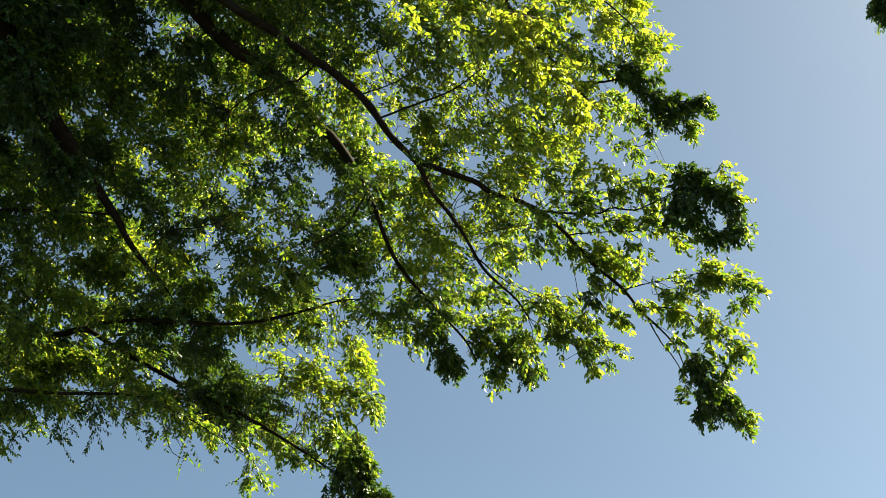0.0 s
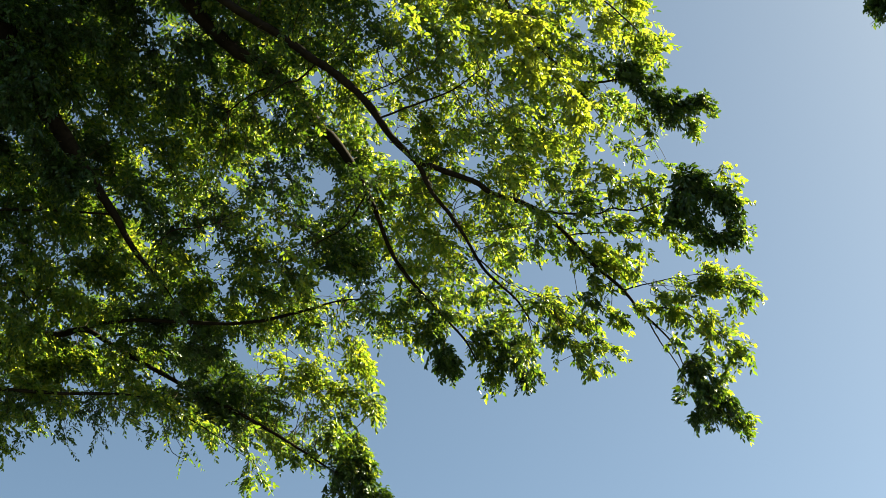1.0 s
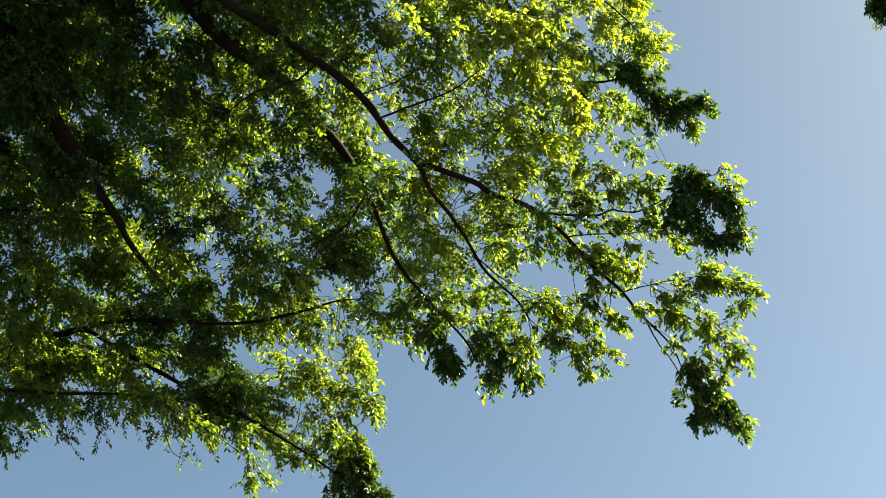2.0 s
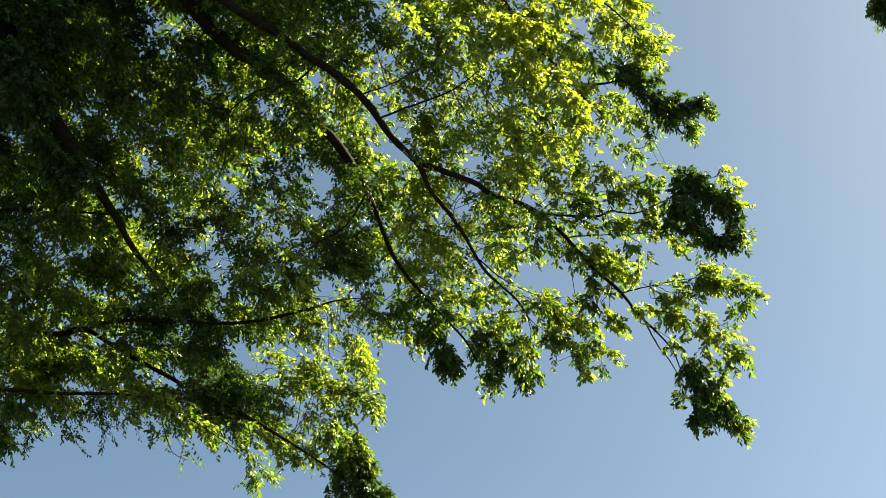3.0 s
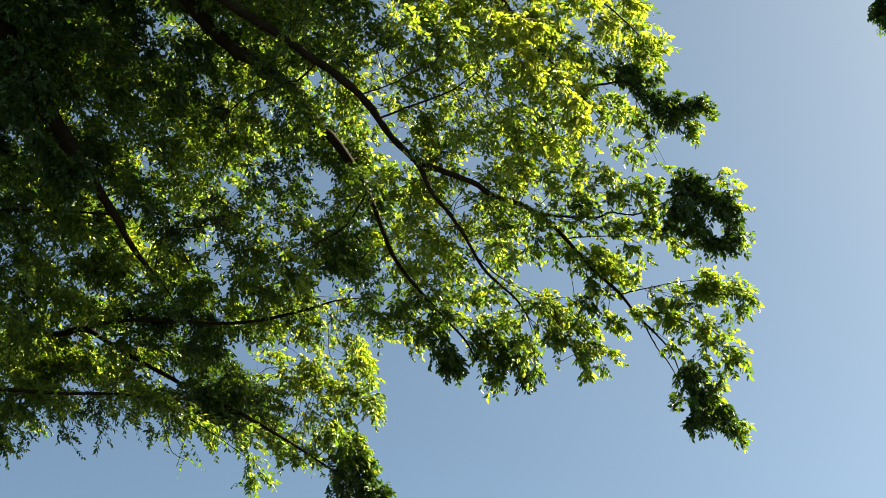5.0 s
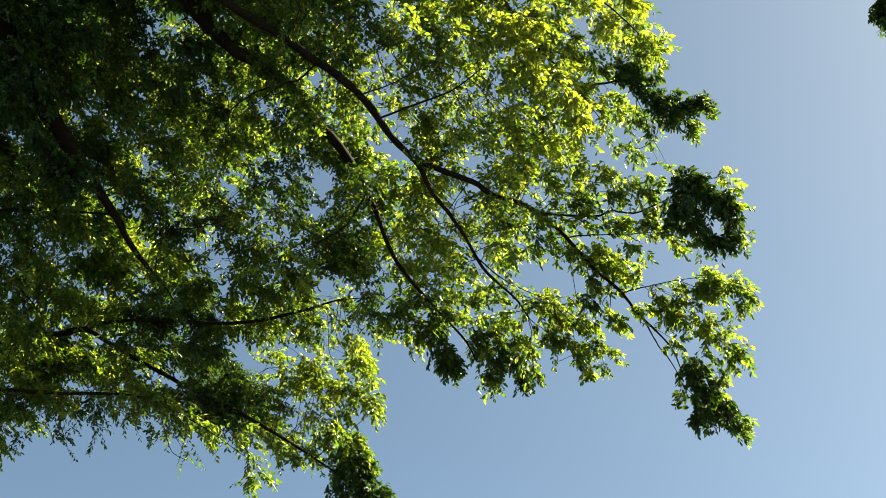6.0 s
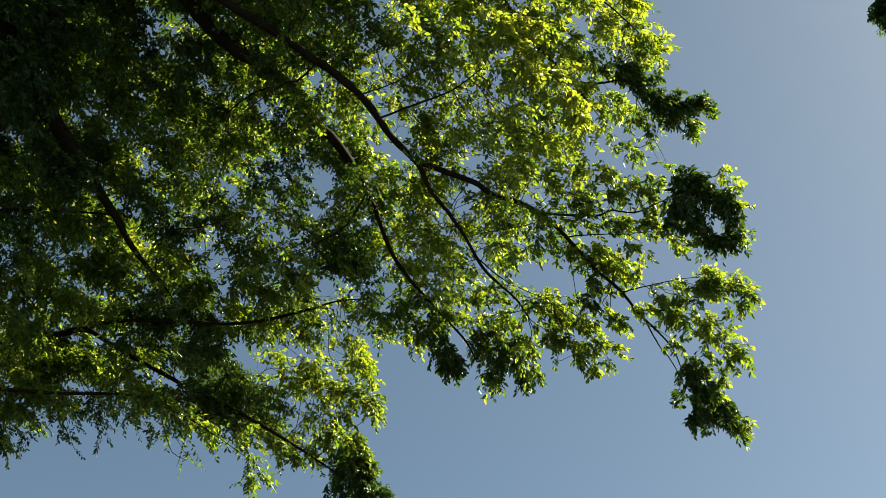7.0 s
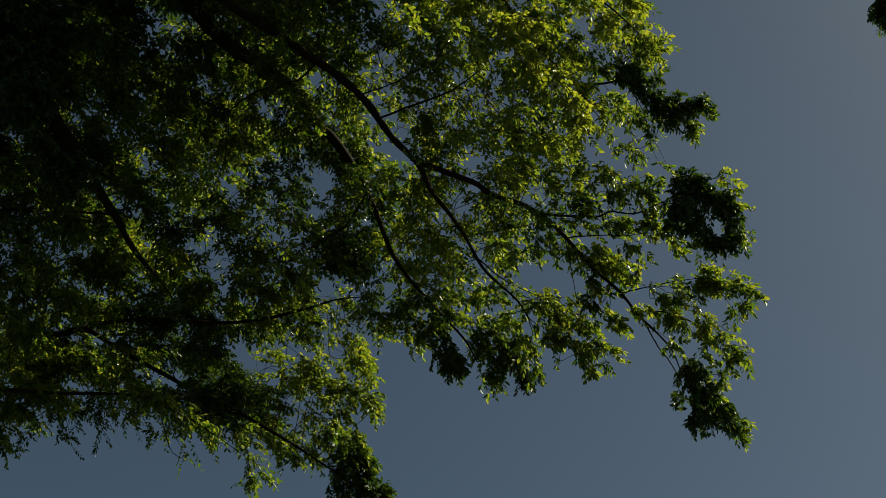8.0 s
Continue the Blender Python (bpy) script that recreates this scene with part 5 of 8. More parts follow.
leafy_branch(tree, limb_dark, (-3.10, 4.90, 8.11), (-2.93, 4.78, 8.11), (-2.58, 4.87, 7.93), 0.16, 94, "", leaf=0.041, kind=MATURE_SHADE)
leafy_branch(tree, limb_dark, (-2.97, 5.01, 7.99), (-2.79, 4.88, 8.00), (-2.44, 4.97, 7.82), 0.16, 89, "", leaf=0.041, kind=MATURE_SHADE)
leafy_branch(tree, limb_dark, (-2.91, 5.07, 7.93), (-2.99, 5.05, 7.81), (-2.64, 5.14, 7.63), 0.16, 118, "", leaf=0.041, kind=MATURE_SHADE)
leafy_branch(tree, limb_dark, (-2.91, 5.07, 7.93), (-2.57, 4.83, 8.06), (-2.22, 4.92, 7.87), 0.16, 92, "", leaf=0.041, kind=MATURE_SHADE)
leafy_branch(tree, limb_dark, (-2.78, 6.09, 6.79), (-2.96, 6.09, 6.62), (-2.60, 6.15, 6.43), 0.17, 39, "", leaf=0.041)
leafy_branch(tree, limb_dark, (-2.70, 5.94, 6.96), (-2.92, 5.82, 6.92), (-2.57, 5.88, 6.73), 0.17, 45, "", leaf=0.041)
leafy_branch(tree, limb_dark, (-1.50, 5.83, 7.08), (-1.60, 5.45, 7.41), (-1.50, 5.52, 7.27), 0.05, 4, "", leaf=0.044, kind=YOUNG_LIT)
leafy_branch(tree, limb_dark, (-1.85, 5.94, 6.96), (-1.88, 5.78, 6.86), (-1.69, 5.76, 6.72), 0.06, 11, "", leaf=0.044, kind=YOUNG_LIT)
leafy_branch(tree, limb_dark, (-2.82, 5.98, 6.91), (-2.72, 5.79, 6.77), (-2.59, 5.76, 6.56), 0.05, 3, "", leaf=0.044, kind=YOUNG_LIT)
leafy_branch(tree, limb_dark, (-2.70, 6.18, 6.69), (-2.41, 5.95, 6.67), (-2.27, 5.94, 6.52), 0.05, 7, "", leaf=0.044, kind=YOUNG_LIT)
leafy_branch(tree, limb_dark, (-1.60, 6.42, 6.42), (-1.79, 7.26, 7.06), (-1.50, 7.67, 7.15), 0.14, 81, "", leaf=0.041, kind=MATURE_SHADE)
leafy_branch(tree, limb_dark, (-1.58, 6.45, 6.39), (-1.66, 7.40, 6.91), (-1.37, 7.81, 6.99), 0.12, 83, "", leaf=0.041, kind=MATURE_SHADE)
leafy_branch(tree, limb_dark, (-1.68, 6.32, 6.53), (-1.95, 6.80, 6.76), (-1.70, 7.18, 6.85), 0.12, 51, "", leaf=0.041, kind=MATURE_SHADE)
leafy_branch(tree, limb_dark, (-2.12, 5.92, 6.98), (-2.36, 6.09, 6.97), (-2.12, 6.24, 6.93), 0.14, 61, "", leaf=0.041)
leafy_branch(tree, limb_dark, (-1.48, 5.83, 7.08), (-1.47, 5.96, 7.11), (-1.23, 6.11, 7.07), 0.14, 20, "", leaf=0.041)
leafy_branch(tree, limb_dark, (-1.48, 5.83, 7.08), (-1.35, 6.19, 6.86), (-1.10, 6.34, 6.81), 0.14, 55, "", leaf=0.041)
leafy_branch(tree, limb_dark, (-2.70, 5.94, 6.96), (-2.85, 6.02, 7.04), (-2.62, 6.18, 7.00), 0.14, 22, "", leaf=0.041)
leafy_branch(tree, limb_dark, (-2.91, 5.77, 7.15), (-2.97, 5.89, 7.20), (-2.74, 6.04, 7.15), 0.12, 27, "", leaf=0.041)
leafy_branch(tree, limb_dark, (-1.48, 5.83, 7.08), (-1.27, 5.71, 7.39), (-1.02, 5.86, 7.35), 0.11, 11, "", leaf=0.041, kind=MATURE_SHADE)
leafy_branch(tree, limb_dark, (-2.10, 5.94, 6.96), (-2.13, 5.87, 6.86), (-1.86, 5.90, 6.71), 0.06, 16, "", leaf=0.041)
leafy_branch(tree, limb_dark, (-1.92, 6.09, 6.79), (-1.95, 6.04, 6.67), (-1.68, 6.07, 6.52), 0.06, 24, "", leaf=0.041, kind=MATURE_SHADE)
leafy_branch(tree, limb_dark, (-1.87, 5.99, 6.90), (-1.85, 6.13, 7.01), (-1.62, 6.32, 6.99), 0.10, 17, "", leaf=0.041)
leafy_branch(tree, limb_dark, (-2.75, 6.13, 6.75), (-2.69, 6.14, 6.82), (-2.44, 6.26, 6.75), 0.14, 53, "", leaf=0.041, kind=YOUNG_LIT)
leafy_branch(tree, limb_dark, (-2.70, 6.18, 6.69), (-2.82, 6.30, 6.56), (-2.56, 6.39, 6.46), 0.13, 58, "", leaf=0.041)
leafy_branch(tree, limb_dark, (-2.81, 6.02, 6.87), (-2.99, 6.09, 6.88), (-2.75, 6.21, 6.80), 0.14, 24, "", leaf=0.041)
leafy_branch(tree, limb_dark, (-2.70, 6.18, 6.69), (-2.54, 6.30, 6.83), (-2.31, 6.48, 6.80), 0.11, 52, "", leaf=0.041)
leafy_branch(tree, limb_dark, (-2.70, 6.18, 6.69), (-2.93, 6.59, 6.41), (-2.70, 6.75, 6.36), 0.12, 40, "", leaf=0.041, kind=YOUNG_LIT)
leafy_branch(tree, limb_dark, (-2.59, 5.78, 7.14), (-2.65, 5.93, 7.24), (-2.43, 6.11, 7.22), 0.12, 34, "", leaf=0.041)
# Next 28: unseen crown round the trunk, added to keep sky light off.
leafy_branch(tree, limb_dark, (-4.74, 6.10, 6.72), (-7.18, 3.36, 7.28), (-6.83, 3.48, 7.15), 0.67, 260, "", leaf=0.070)
leafy_branch(tree, limb_dark, (-4.60, 6.00, 7.20), (-7.49, 3.45, 9.06), (-7.07, 3.59, 8.90), 0.67, 260, "", leaf=0.070)
leafy_branch(tree, limb_dark, (-5.08, 6.35, 5.54), (-7.47, 4.71, 6.54), (-7.09, 4.84, 6.40), 0.67, 260, "", leaf=0.070)
leafy_branch(tree, limb_dark, (-4.67, 6.05, 6.96), (-7.54, 4.50, 8.19), (-7.11, 4.65, 8.03), 0.67, 260, "", leaf=0.070)
leafy_branch(tree, limb_dark, (-5.01, 6.30, 5.78), (-7.65, 6.28, 7.15), (-7.18, 6.43, 6.98), 0.67, 260, "", leaf=0.070)
leafy_branch(tree, limb_dark, (-4.67, 6.05, 6.96), (-7.59, 6.04, 8.77), (-7.07, 6.21, 8.57), 0.67, 260, "", leaf=0.070)
leafy_branch(tree, limb_dark, (-5.01, 6.30, 5.78), (-7.35, 7.47, 7.26), (-6.83, 7.65, 7.07), 0.67, 260, "", leaf=0.070)
leafy_branch(tree, limb_dark, (-4.67, 6.05, 6.96), (-7.09, 6.93, 8.82), (-6.54, 7.11, 8.61), 0.67, 260, "", leaf=0.070)
leafy_branch(tree, limb_dark, (-4.67, 6.05, 6.96), (-6.42, 2.90, 6.83), (-6.10, 3.01, 6.72), 0.67, 260, "", leaf=0.070)
leafy_branch(tree, limb_dark, (-3.13, 4.87, 8.14), (-6.42, 2.93, 9.08), (-6.02, 3.07, 8.93), 0.67, 260, "", leaf=0.070)
leafy_branch(tree, limb_dark, (-5.08, 6.35, 5.54), (-6.03, 4.55, 5.73), (-5.69, 4.66, 5.60), 0.67, 260, "", leaf=0.070)
leafy_branch(tree, limb_dark, (-4.74, 6.10, 6.72), (-6.05, 4.93, 7.11), (-5.64, 5.06, 6.96), 0.67, 260, "", leaf=0.070)
leafy_branch(tree, limb_dark, (-4.38, 5.90, 7.38), (-5.87, 4.19, 8.78), (-5.43, 4.33, 8.62), 0.67, 260, "", leaf=0.070)
leafy_branch(tree, limb_dark, (-5.15, 6.40, 5.30), (-5.88, 5.57, 5.70), (-5.50, 5.70, 5.56), 0.67, 260, "", leaf=0.070)
leafy_branch(tree, limb_dark, (-4.94, 6.25, 6.01), (-6.39, 5.91, 6.65), (-5.96, 6.05, 6.49), 0.67, 260, "", leaf=0.070)
leafy_branch(tree, limb_dark, (-4.60, 6.00, 7.20), (-6.15, 6.01, 8.25), (-5.66, 6.17, 8.07), 0.67, 260, "", leaf=0.070)
leafy_branch(tree, limb_dark, (-4.94, 6.25, 6.01), (-6.07, 7.21, 6.78), (-5.58, 7.37, 6.59), 0.67, 260, "", leaf=0.070)
leafy_branch(tree, limb_dark, (-4.67, 6.05, 6.96), (-6.06, 7.35, 8.49), (-5.50, 7.54, 8.28), 0.67, 260, "", leaf=0.070)
leafy_branch(tree, limb_dark, (-5.08, 6.35, 5.54), (-4.65, 3.00, 4.76), (-4.41, 3.08, 4.67), 0.67, 260, "", leaf=0.070)
leafy_branch(tree, limb_dark, (-4.60, 6.00, 7.20), (-5.06, 2.78, 6.61), (-4.75, 2.88, 6.50), 0.67, 260, "", leaf=0.070)
leafy_branch(tree, limb_dark, (-3.13, 4.87, 8.14), (-4.70, 3.04, 9.07), (-4.29, 3.18, 8.92), 0.67, 260, "", leaf=0.070)
leafy_branch(tree, limb_dark, (-4.81, 6.15, 6.49), (-4.67, 4.19, 5.75), (-4.34, 4.29, 5.63), 0.67, 260, "", leaf=0.070)
leafy_branch(tree, limb_dark, (-4.26, 5.85, 7.46), (-4.54, 4.19, 7.38), (-4.15, 4.32, 7.23), 0.67, 260, "", leaf=0.070)
leafy_branch(tree, limb_dark, (-3.13, 4.87, 8.14), (-4.99, 4.50, 9.16), (-4.52, 4.66, 8.99), 0.67, 260, "", leaf=0.070)
leafy_branch(tree, limb_dark, (-5.01, 6.30, 5.78), (-5.10, 5.95, 5.71), (-4.71, 6.09, 5.56), 0.67, 243, "", leaf=0.066)
leafy_branch(tree, limb_dark, (-4.49, 5.95, 7.29), (-4.75, 5.90, 7.46), (-4.29, 6.05, 7.29), 0.67, 260, "", leaf=0.070)
leafy_branch(tree, limb_dark, (-4.15, 5.80, 7.55), (-4.70, 6.00, 8.31), (-4.20, 6.17, 8.12), 0.67, 260, "", leaf=0.070)
leafy_branch(tree, limb_dark, (-4.26, 5.85, 7.46), (-5.03, 7.44, 8.66), (-4.46, 7.63, 8.45), 0.67, 260, "", leaf=0.070)
leafy_branch(tree, limb_low, (-1.22, 7.25, 6.41), (-1.03, 7.35, 7.03), (-0.54, 7.31, 7.00), 0.12, 36, "yellow", leaf=0.041, singles=12, kind=YOUNG_LIT)
leafy_branch(tree, limb_low, (-1.12, 7.29, 6.36), (-0.95, 7.48, 6.97), (-0.49, 7.61, 6.82), 0.13, 60, "yellow", leaf=0.041, singles=14)
leafy_branch(tree, limb_low, (-1.40, 7.18, 6.48), (-1.30, 7.44, 7.10), (-0.79, 7.62, 6.96), 0.17, 74, "yellow", leaf=0.041, kind=YOUNG_LIT)
leafy_branch(tree, limb_low, (-1.10, 7.30, 6.35), (-1.01, 7.61, 6.82), (-0.69, 7.75, 6.66), 0.12, 42, "yellow", leaf=0.041)
leafy_branch(tree, limb_low, (-0.95, 7.36, 6.28), (-0.85, 7.27, 6.38), (-0.57, 7.43, 6.20), 0.15, 74, "low_end", leaf=0.041, singles=14)
leafy_branch(tree, limb_low, (-0.75, 7.45, 6.18), (-0.73, 7.43, 6.20), (-0.38, 7.62, 5.99), 0.13, 133, "low_end", leaf=0.041, singles=16, spread=1.1, flat=1.0, kind=MATURE_SHADE, twig=0.6, hang=0.8)
leafy_branch(tree, limb_low, (-1.22, 7.25, 6.41), (-1.29, 7.69, 6.73), (-0.95, 7.83, 6.57), 0.12, 46, "low_limb", leaf=0.041)
leafy_branch(tree, limb_low, (-1.47, 7.15, 6.51), (-1.58, 7.60, 6.74), (-1.19, 7.73, 6.53), 0.13, 49, "low_limb", leaf=0.041)
leafy_branch(tree, limb_low, (-2.55, 6.77, 6.94), (-2.71, 7.03, 7.27), (-2.46, 7.27, 7.43), 0.19, 169, "", leaf=0.041)
leafy_branch(tree, limb_low, (-3.53, 6.89, 6.80), (-3.60, 6.93, 6.90), (-3.32, 7.14, 6.76), 0.16, 103, "", leaf=0.041)
leafy_branch(tree, limb_low, (-3.17, 6.84, 6.86), (-3.34, 7.12, 7.16), (-3.15, 7.58, 7.06), 0.19, 144, "", leaf=0.041)
leafy_branch(tree, limb_low, (-2.85, 6.80, 6.90), (-2.94, 7.03, 7.08), (-2.70, 7.37, 7.01), 0.19, 160, "", leaf=0.041, kind=MATURE_SHADE)
leafy_branch(tree, limb_low, (-2.64, 6.78, 6.92), (-2.75, 7.22, 7.07), (-2.45, 7.53, 7.15), 0.15, 145, "", leaf=0.041)
leafy_branch(tree, limb_low, (-2.20, 6.90, 6.79), (-2.26, 7.16, 7.06), (-1.90, 7.40, 7.17), 0.19, 132, "", leaf=0.041, kind=MATURE_SHADE)
leafy_branch(tree, limb_low, (-1.80, 7.05, 6.63), (-1.80, 7.10, 6.65), (-1.48, 7.29, 6.49), 0.19, 163, "", leaf=0.041, kind=MATURE_SHADE)
leafy_branch(tree, limb_low, (-1.55, 7.12, 6.54), (-1.65, 7.74, 7.09), (-1.34, 8.10, 6.98), 0.16, 143, "", leaf=0.041, kind=MATURE_SHADE)
# Added beyond the left edge as a light blocker.
leafy_branch(tree, limb_low, (-3.87, 6.67, 6.55), (-3.98, 6.43, 7.08), (-3.48, 6.74, 6.92), 0.33, 218, "", leaf=0.048, kind=MATURE_SHADE)
leafy_branch(tree, limb_low, (-3.05, 6.82, 6.88), (-2.99, 6.73, 6.79), (-2.61, 6.80, 6.60), 0.18, 125, "", leaf=0.041)
leafy_branch(tree, limb_low, (-3.27, 6.85, 6.84), (-3.22, 6.76, 6.77), (-2.70, 6.83, 6.57), 0.18, 114, "", leaf=0.041)
leafy_branch(tree, limb_low, (-2.25, 6.88, 6.81), (-2.21, 6.73, 6.62), (-2.07, 6.73, 6.38), 0.06, 9, "", leaf=0.044, kind=YOUNG_LIT)
leafy_branch(tree, limb_low, (-1.00, 7.34, 6.30), (-0.78, 7.43, 6.88), (-0.49, 7.46, 6.75), 0.07, 14, "yellow", leaf=0.041, kind=YOUNG_LIT)
leafy_branch(tree, limb_low, (-1.50, 7.14, 6.52), (-1.49, 7.43, 6.88), (-1.18, 7.46, 6.75), 0.09, 27, "", leaf=0.041, kind=MATURE_SHADE)
leafy_branch(tree, limb_low, (-2.60, 6.78, 6.93), (-2.54, 6.80, 6.77), (-2.45, 6.83, 6.64), 0.05, 11, "", leaf=0.041, kind=MATURE_SHADE)
leafy_branch(tree, limb_low, (-1.27, 7.23, 6.43), (-1.19, 7.43, 6.88), (-0.94, 7.29, 6.95), 0.07, 7, "yellow", leaf=0.041, kind=YOUNG_LIT)
# Four more unseen outer branches that block light from the left.
leafy_branch(tree, limb_low, (-5.15, 6.35, 5.00), (-7.09, 2.96, 5.66), (-6.82, 3.05, 5.56), 0.67, 260, "", leaf=0.070)
leafy_branch(tree, limb_low, (-5.15, 6.35, 5.00), (-7.22, 4.76, 5.53), (-6.87, 4.87, 5.40), 0.67, 260, "", leaf=0.070)
leafy_branch(tree, limb_low, (-5.15, 6.35, 5.00), (-5.84, 2.96, 5.15), (-5.58, 3.05, 5.05), 0.67, 260, "", leaf=0.070)
leafy_branch(tree, limb_low, (-4.41, 5.96, 5.79), (-5.30, 7.34, 6.62), (-4.81, 7.50, 6.43), 0.67, 260, "", leaf=0.070)
leafy_branch(tree, limb_low, (-1.55, 7.12, 6.54), (-1.54, 7.39, 6.85), (-1.31, 7.38, 6.69), 0.09, 26, "", leaf=0.041, kind=MATURE_SHADE)
leafy_branch(tree, limb_low, (-1.42, 7.17, 6.49), (-1.30, 7.28, 6.97), (-1.07, 7.28, 6.82), 0.09, 12, "", leaf=0.041, kind=YOUNG_LIT)
leafy_branch(tree, limb_low, (-1.20, 7.26, 6.39), (-1.04, 7.36, 6.87), (-0.82, 7.36, 6.72), 0.08, 8, "", leaf=0.041, kind=YOUNG_LIT)
leafy_branch(tree, limb_low, (-1.22, 7.25, 6.41), (-1.17, 7.50, 6.78), (-0.95, 7.51, 6.63), 0.08, 11, "", leaf=0.041, kind=YOUNG_LIT)
leafy_branch(tree, limb_low, (-2.32, 6.85, 6.85), (-2.35, 6.79, 6.64), (-2.11, 6.77, 6.48), 0.06, 13, "", leaf=0.041, kind=YOUNG_LIT)
leafy_branch(tree, limb_cross, (-0.89, 6.51, 6.93), (-0.88, 6.60, 6.91), (-0.37, 6.71, 6.85), 0.10, 37, "cross", leaf=0.041)
leafy_branch(tree, limb_cross, (-1.14, 6.55, 6.88), (-1.18, 7.06, 7.13), (-0.60, 7.20, 6.97), 0.13, 12, "yellow", leaf=0.041, kind=YOUNG_LIT)
leafy_branch(tree, limb_cross, (-0.78, 6.49, 6.95), (-0.77, 7.11, 7.17), (-0.59, 7.32, 7.00), 0.10, 22, "yellow", leaf=0.041, kind=YOUNG_LIT)
leafy_branch(tree, limb_cross, (-2.12, 6.57, 6.86), (-2.14, 6.60, 6.98), (-1.94, 6.75, 6.93), 0.16, 142, "", leaf=0.041, kind=MATURE_SHADE)
leafy_branch(tree, limb_cross, (-1.40, 6.58, 6.84), (-1.59, 6.80, 7.07), (-1.20, 7.02, 7.13), 0.19, 164, "", leaf=0.041)
leafy_branch(tree, limb_cross, (-1.02, 6.53, 6.90), (-1.07, 6.56, 7.07), (-0.94, 6.84, 6.88), 0.17, 91, "", leaf=0.041)
leafy_branch(tree, limb_cross, (-1.21, 6.56, 6.87), (-1.29, 6.63, 7.18), (-1.13, 6.95, 7.07), 0.17, 37, "", leaf=0.041)
leafy_branch(tree, limb_cross, (-0.94, 6.52, 6.92), (-1.01, 6.78, 7.25), (-0.68, 7.03, 7.39), 0.16, 34, "mid", leaf=0.041)
leafy_branch(tree, limb_cross, (-0.60, 6.47, 6.97), (-0.63, 6.88, 7.37), (-0.24, 7.27, 7.50), 0.19, 41, "mid", leaf=0.041, kind=MATURE_SHADE)
leafy_branch(tree, limb_cross, (-0.87, 6.50, 6.93), (-0.82, 7.10, 6.95), (-0.52, 7.10, 6.86), 0.08, 10, "yellow", leaf=0.041, kind=YOUNG_LIT)
leafy_branch(tree, limb_cross, (-0.69, 6.47, 6.96), (-0.69, 6.98, 7.09), (-0.58, 7.11, 6.86), 0.07, 10, "yellow", leaf=0.041, kind=YOUNG_LIT)
leafy_branch(tree, limb_cross, (-1.19, 6.56, 6.87), (-1.21, 7.03, 7.04), (-0.98, 7.08, 6.88), 0.08, 7, "yellow", leaf=0.041, kind=YOUNG_LIT)
leafy_branch(tree, limb_under, (-1.40, 6.72, 5.95), (-1.37, 6.67, 6.00), (-1.16, 6.85, 5.79), 0.07, 9, "hang", leaf=0.041, singles=12)
leafy_branch(tree, limb_under, (-1.82, 6.64, 6.03), (-1.79, 6.64, 6.03), (-1.65, 6.78, 5.87), 0.07, 11, "hang_b", leaf=0.034, singles=12)
leafy_branch(tree, limb_under, (-2.12, 6.50, 6.18), (-2.12, 6.56, 6.12), (-1.90, 6.65, 6.02), 0.07, 11, "hang_b", leaf=0.034)
leafy_branch(tree, limb_under, (-2.48, 6.50, 6.19), (-2.47, 6.55, 6.13), (-2.37, 6.72, 5.95), 0.09, 20, "fringe", leaf=0.034, singles=8, kind=MATURE_SHADE)
leafy_branch(tree, limb_under, (-2.68, 6.49, 6.20), (-2.71, 6.62, 6.15), (-2.67, 6.79, 6.01), 0.08, 14, "fringe", leaf=0.034, kind=MATURE_SHADE)
leafy_branch(tree, limb_under, (-2.93, 6.48, 6.21), (-2.95, 6.58, 6.10), (-2.82, 6.74, 5.92), 0.09, 26, "fringe", leaf=0.038, kind=MATURE_SHADE)
leafy_branch(tree, limb_under, (-2.28, 6.50, 6.19), (-2.31, 6.60, 6.17), (-2.20, 6.79, 6.02), 0.08, 14, "fringe", leaf=0.034, kind=MATURE_SHADE)
leafy_branch(tree, limb_under, (-1.67, 6.60, 6.07), (-1.68, 6.65, 6.11), (-1.44, 6.80, 6.00), 0.08, 18, "hang_b", leaf=0.038)
leafy_branch(tree, limb_under, (-2.79, 6.48, 6.20), (-2.82, 6.56, 6.22), (-2.24, 6.69, 6.13), 0.12, 32, "", leaf=0.035, kind=MATURE_SHADE)
leafy_branch(tree, limb_under, (-2.16, 6.50, 6.19), (-2.16, 6.53, 6.24), (-1.72, 6.70, 6.11), 0.11, 42, "", leaf=0.038)
leafy_branch(tree, limb_under, (-3.15, 6.47, 6.22), (-3.23, 6.56, 6.32), (-3.10, 6.76, 6.23), 0.14, 81, "", leaf=0.041)
leafy_branch(tree, limb_under, (-2.68, 6.49, 6.20), (-2.82, 6.77, 6.45), (-2.59, 7.06, 6.51), 0.15, 89, "", leaf=0.041, kind=YOUNG_LIT)
leafy_branch(tree, limb_under, (-2.82, 6.48, 6.21), (-2.98, 6.80, 6.62), (-2.78, 7.18, 6.70), 0.13, 59, "", leaf=0.041)
leafy_branch(tree, limb_under, (-2.48, 6.50, 6.19), (-2.63, 6.76, 6.66), (-2.41, 7.14, 6.75), 0.13, 92, "", leaf=0.041)
leafy_branch(tree, limb_under, (-2.12, 6.50, 6.18), (-2.24, 6.84, 6.57), (-2.01, 7.22, 6.66), 0.13, 70, "", leaf=0.041)
leafy_branch(tree, limb_under, (-1.79, 6.56, 6.12), (-1.85, 6.92, 6.48), (-1.60, 7.30, 6.57), 0.13, 60, "", leaf=0.038, kind=MATURE_SHADE)
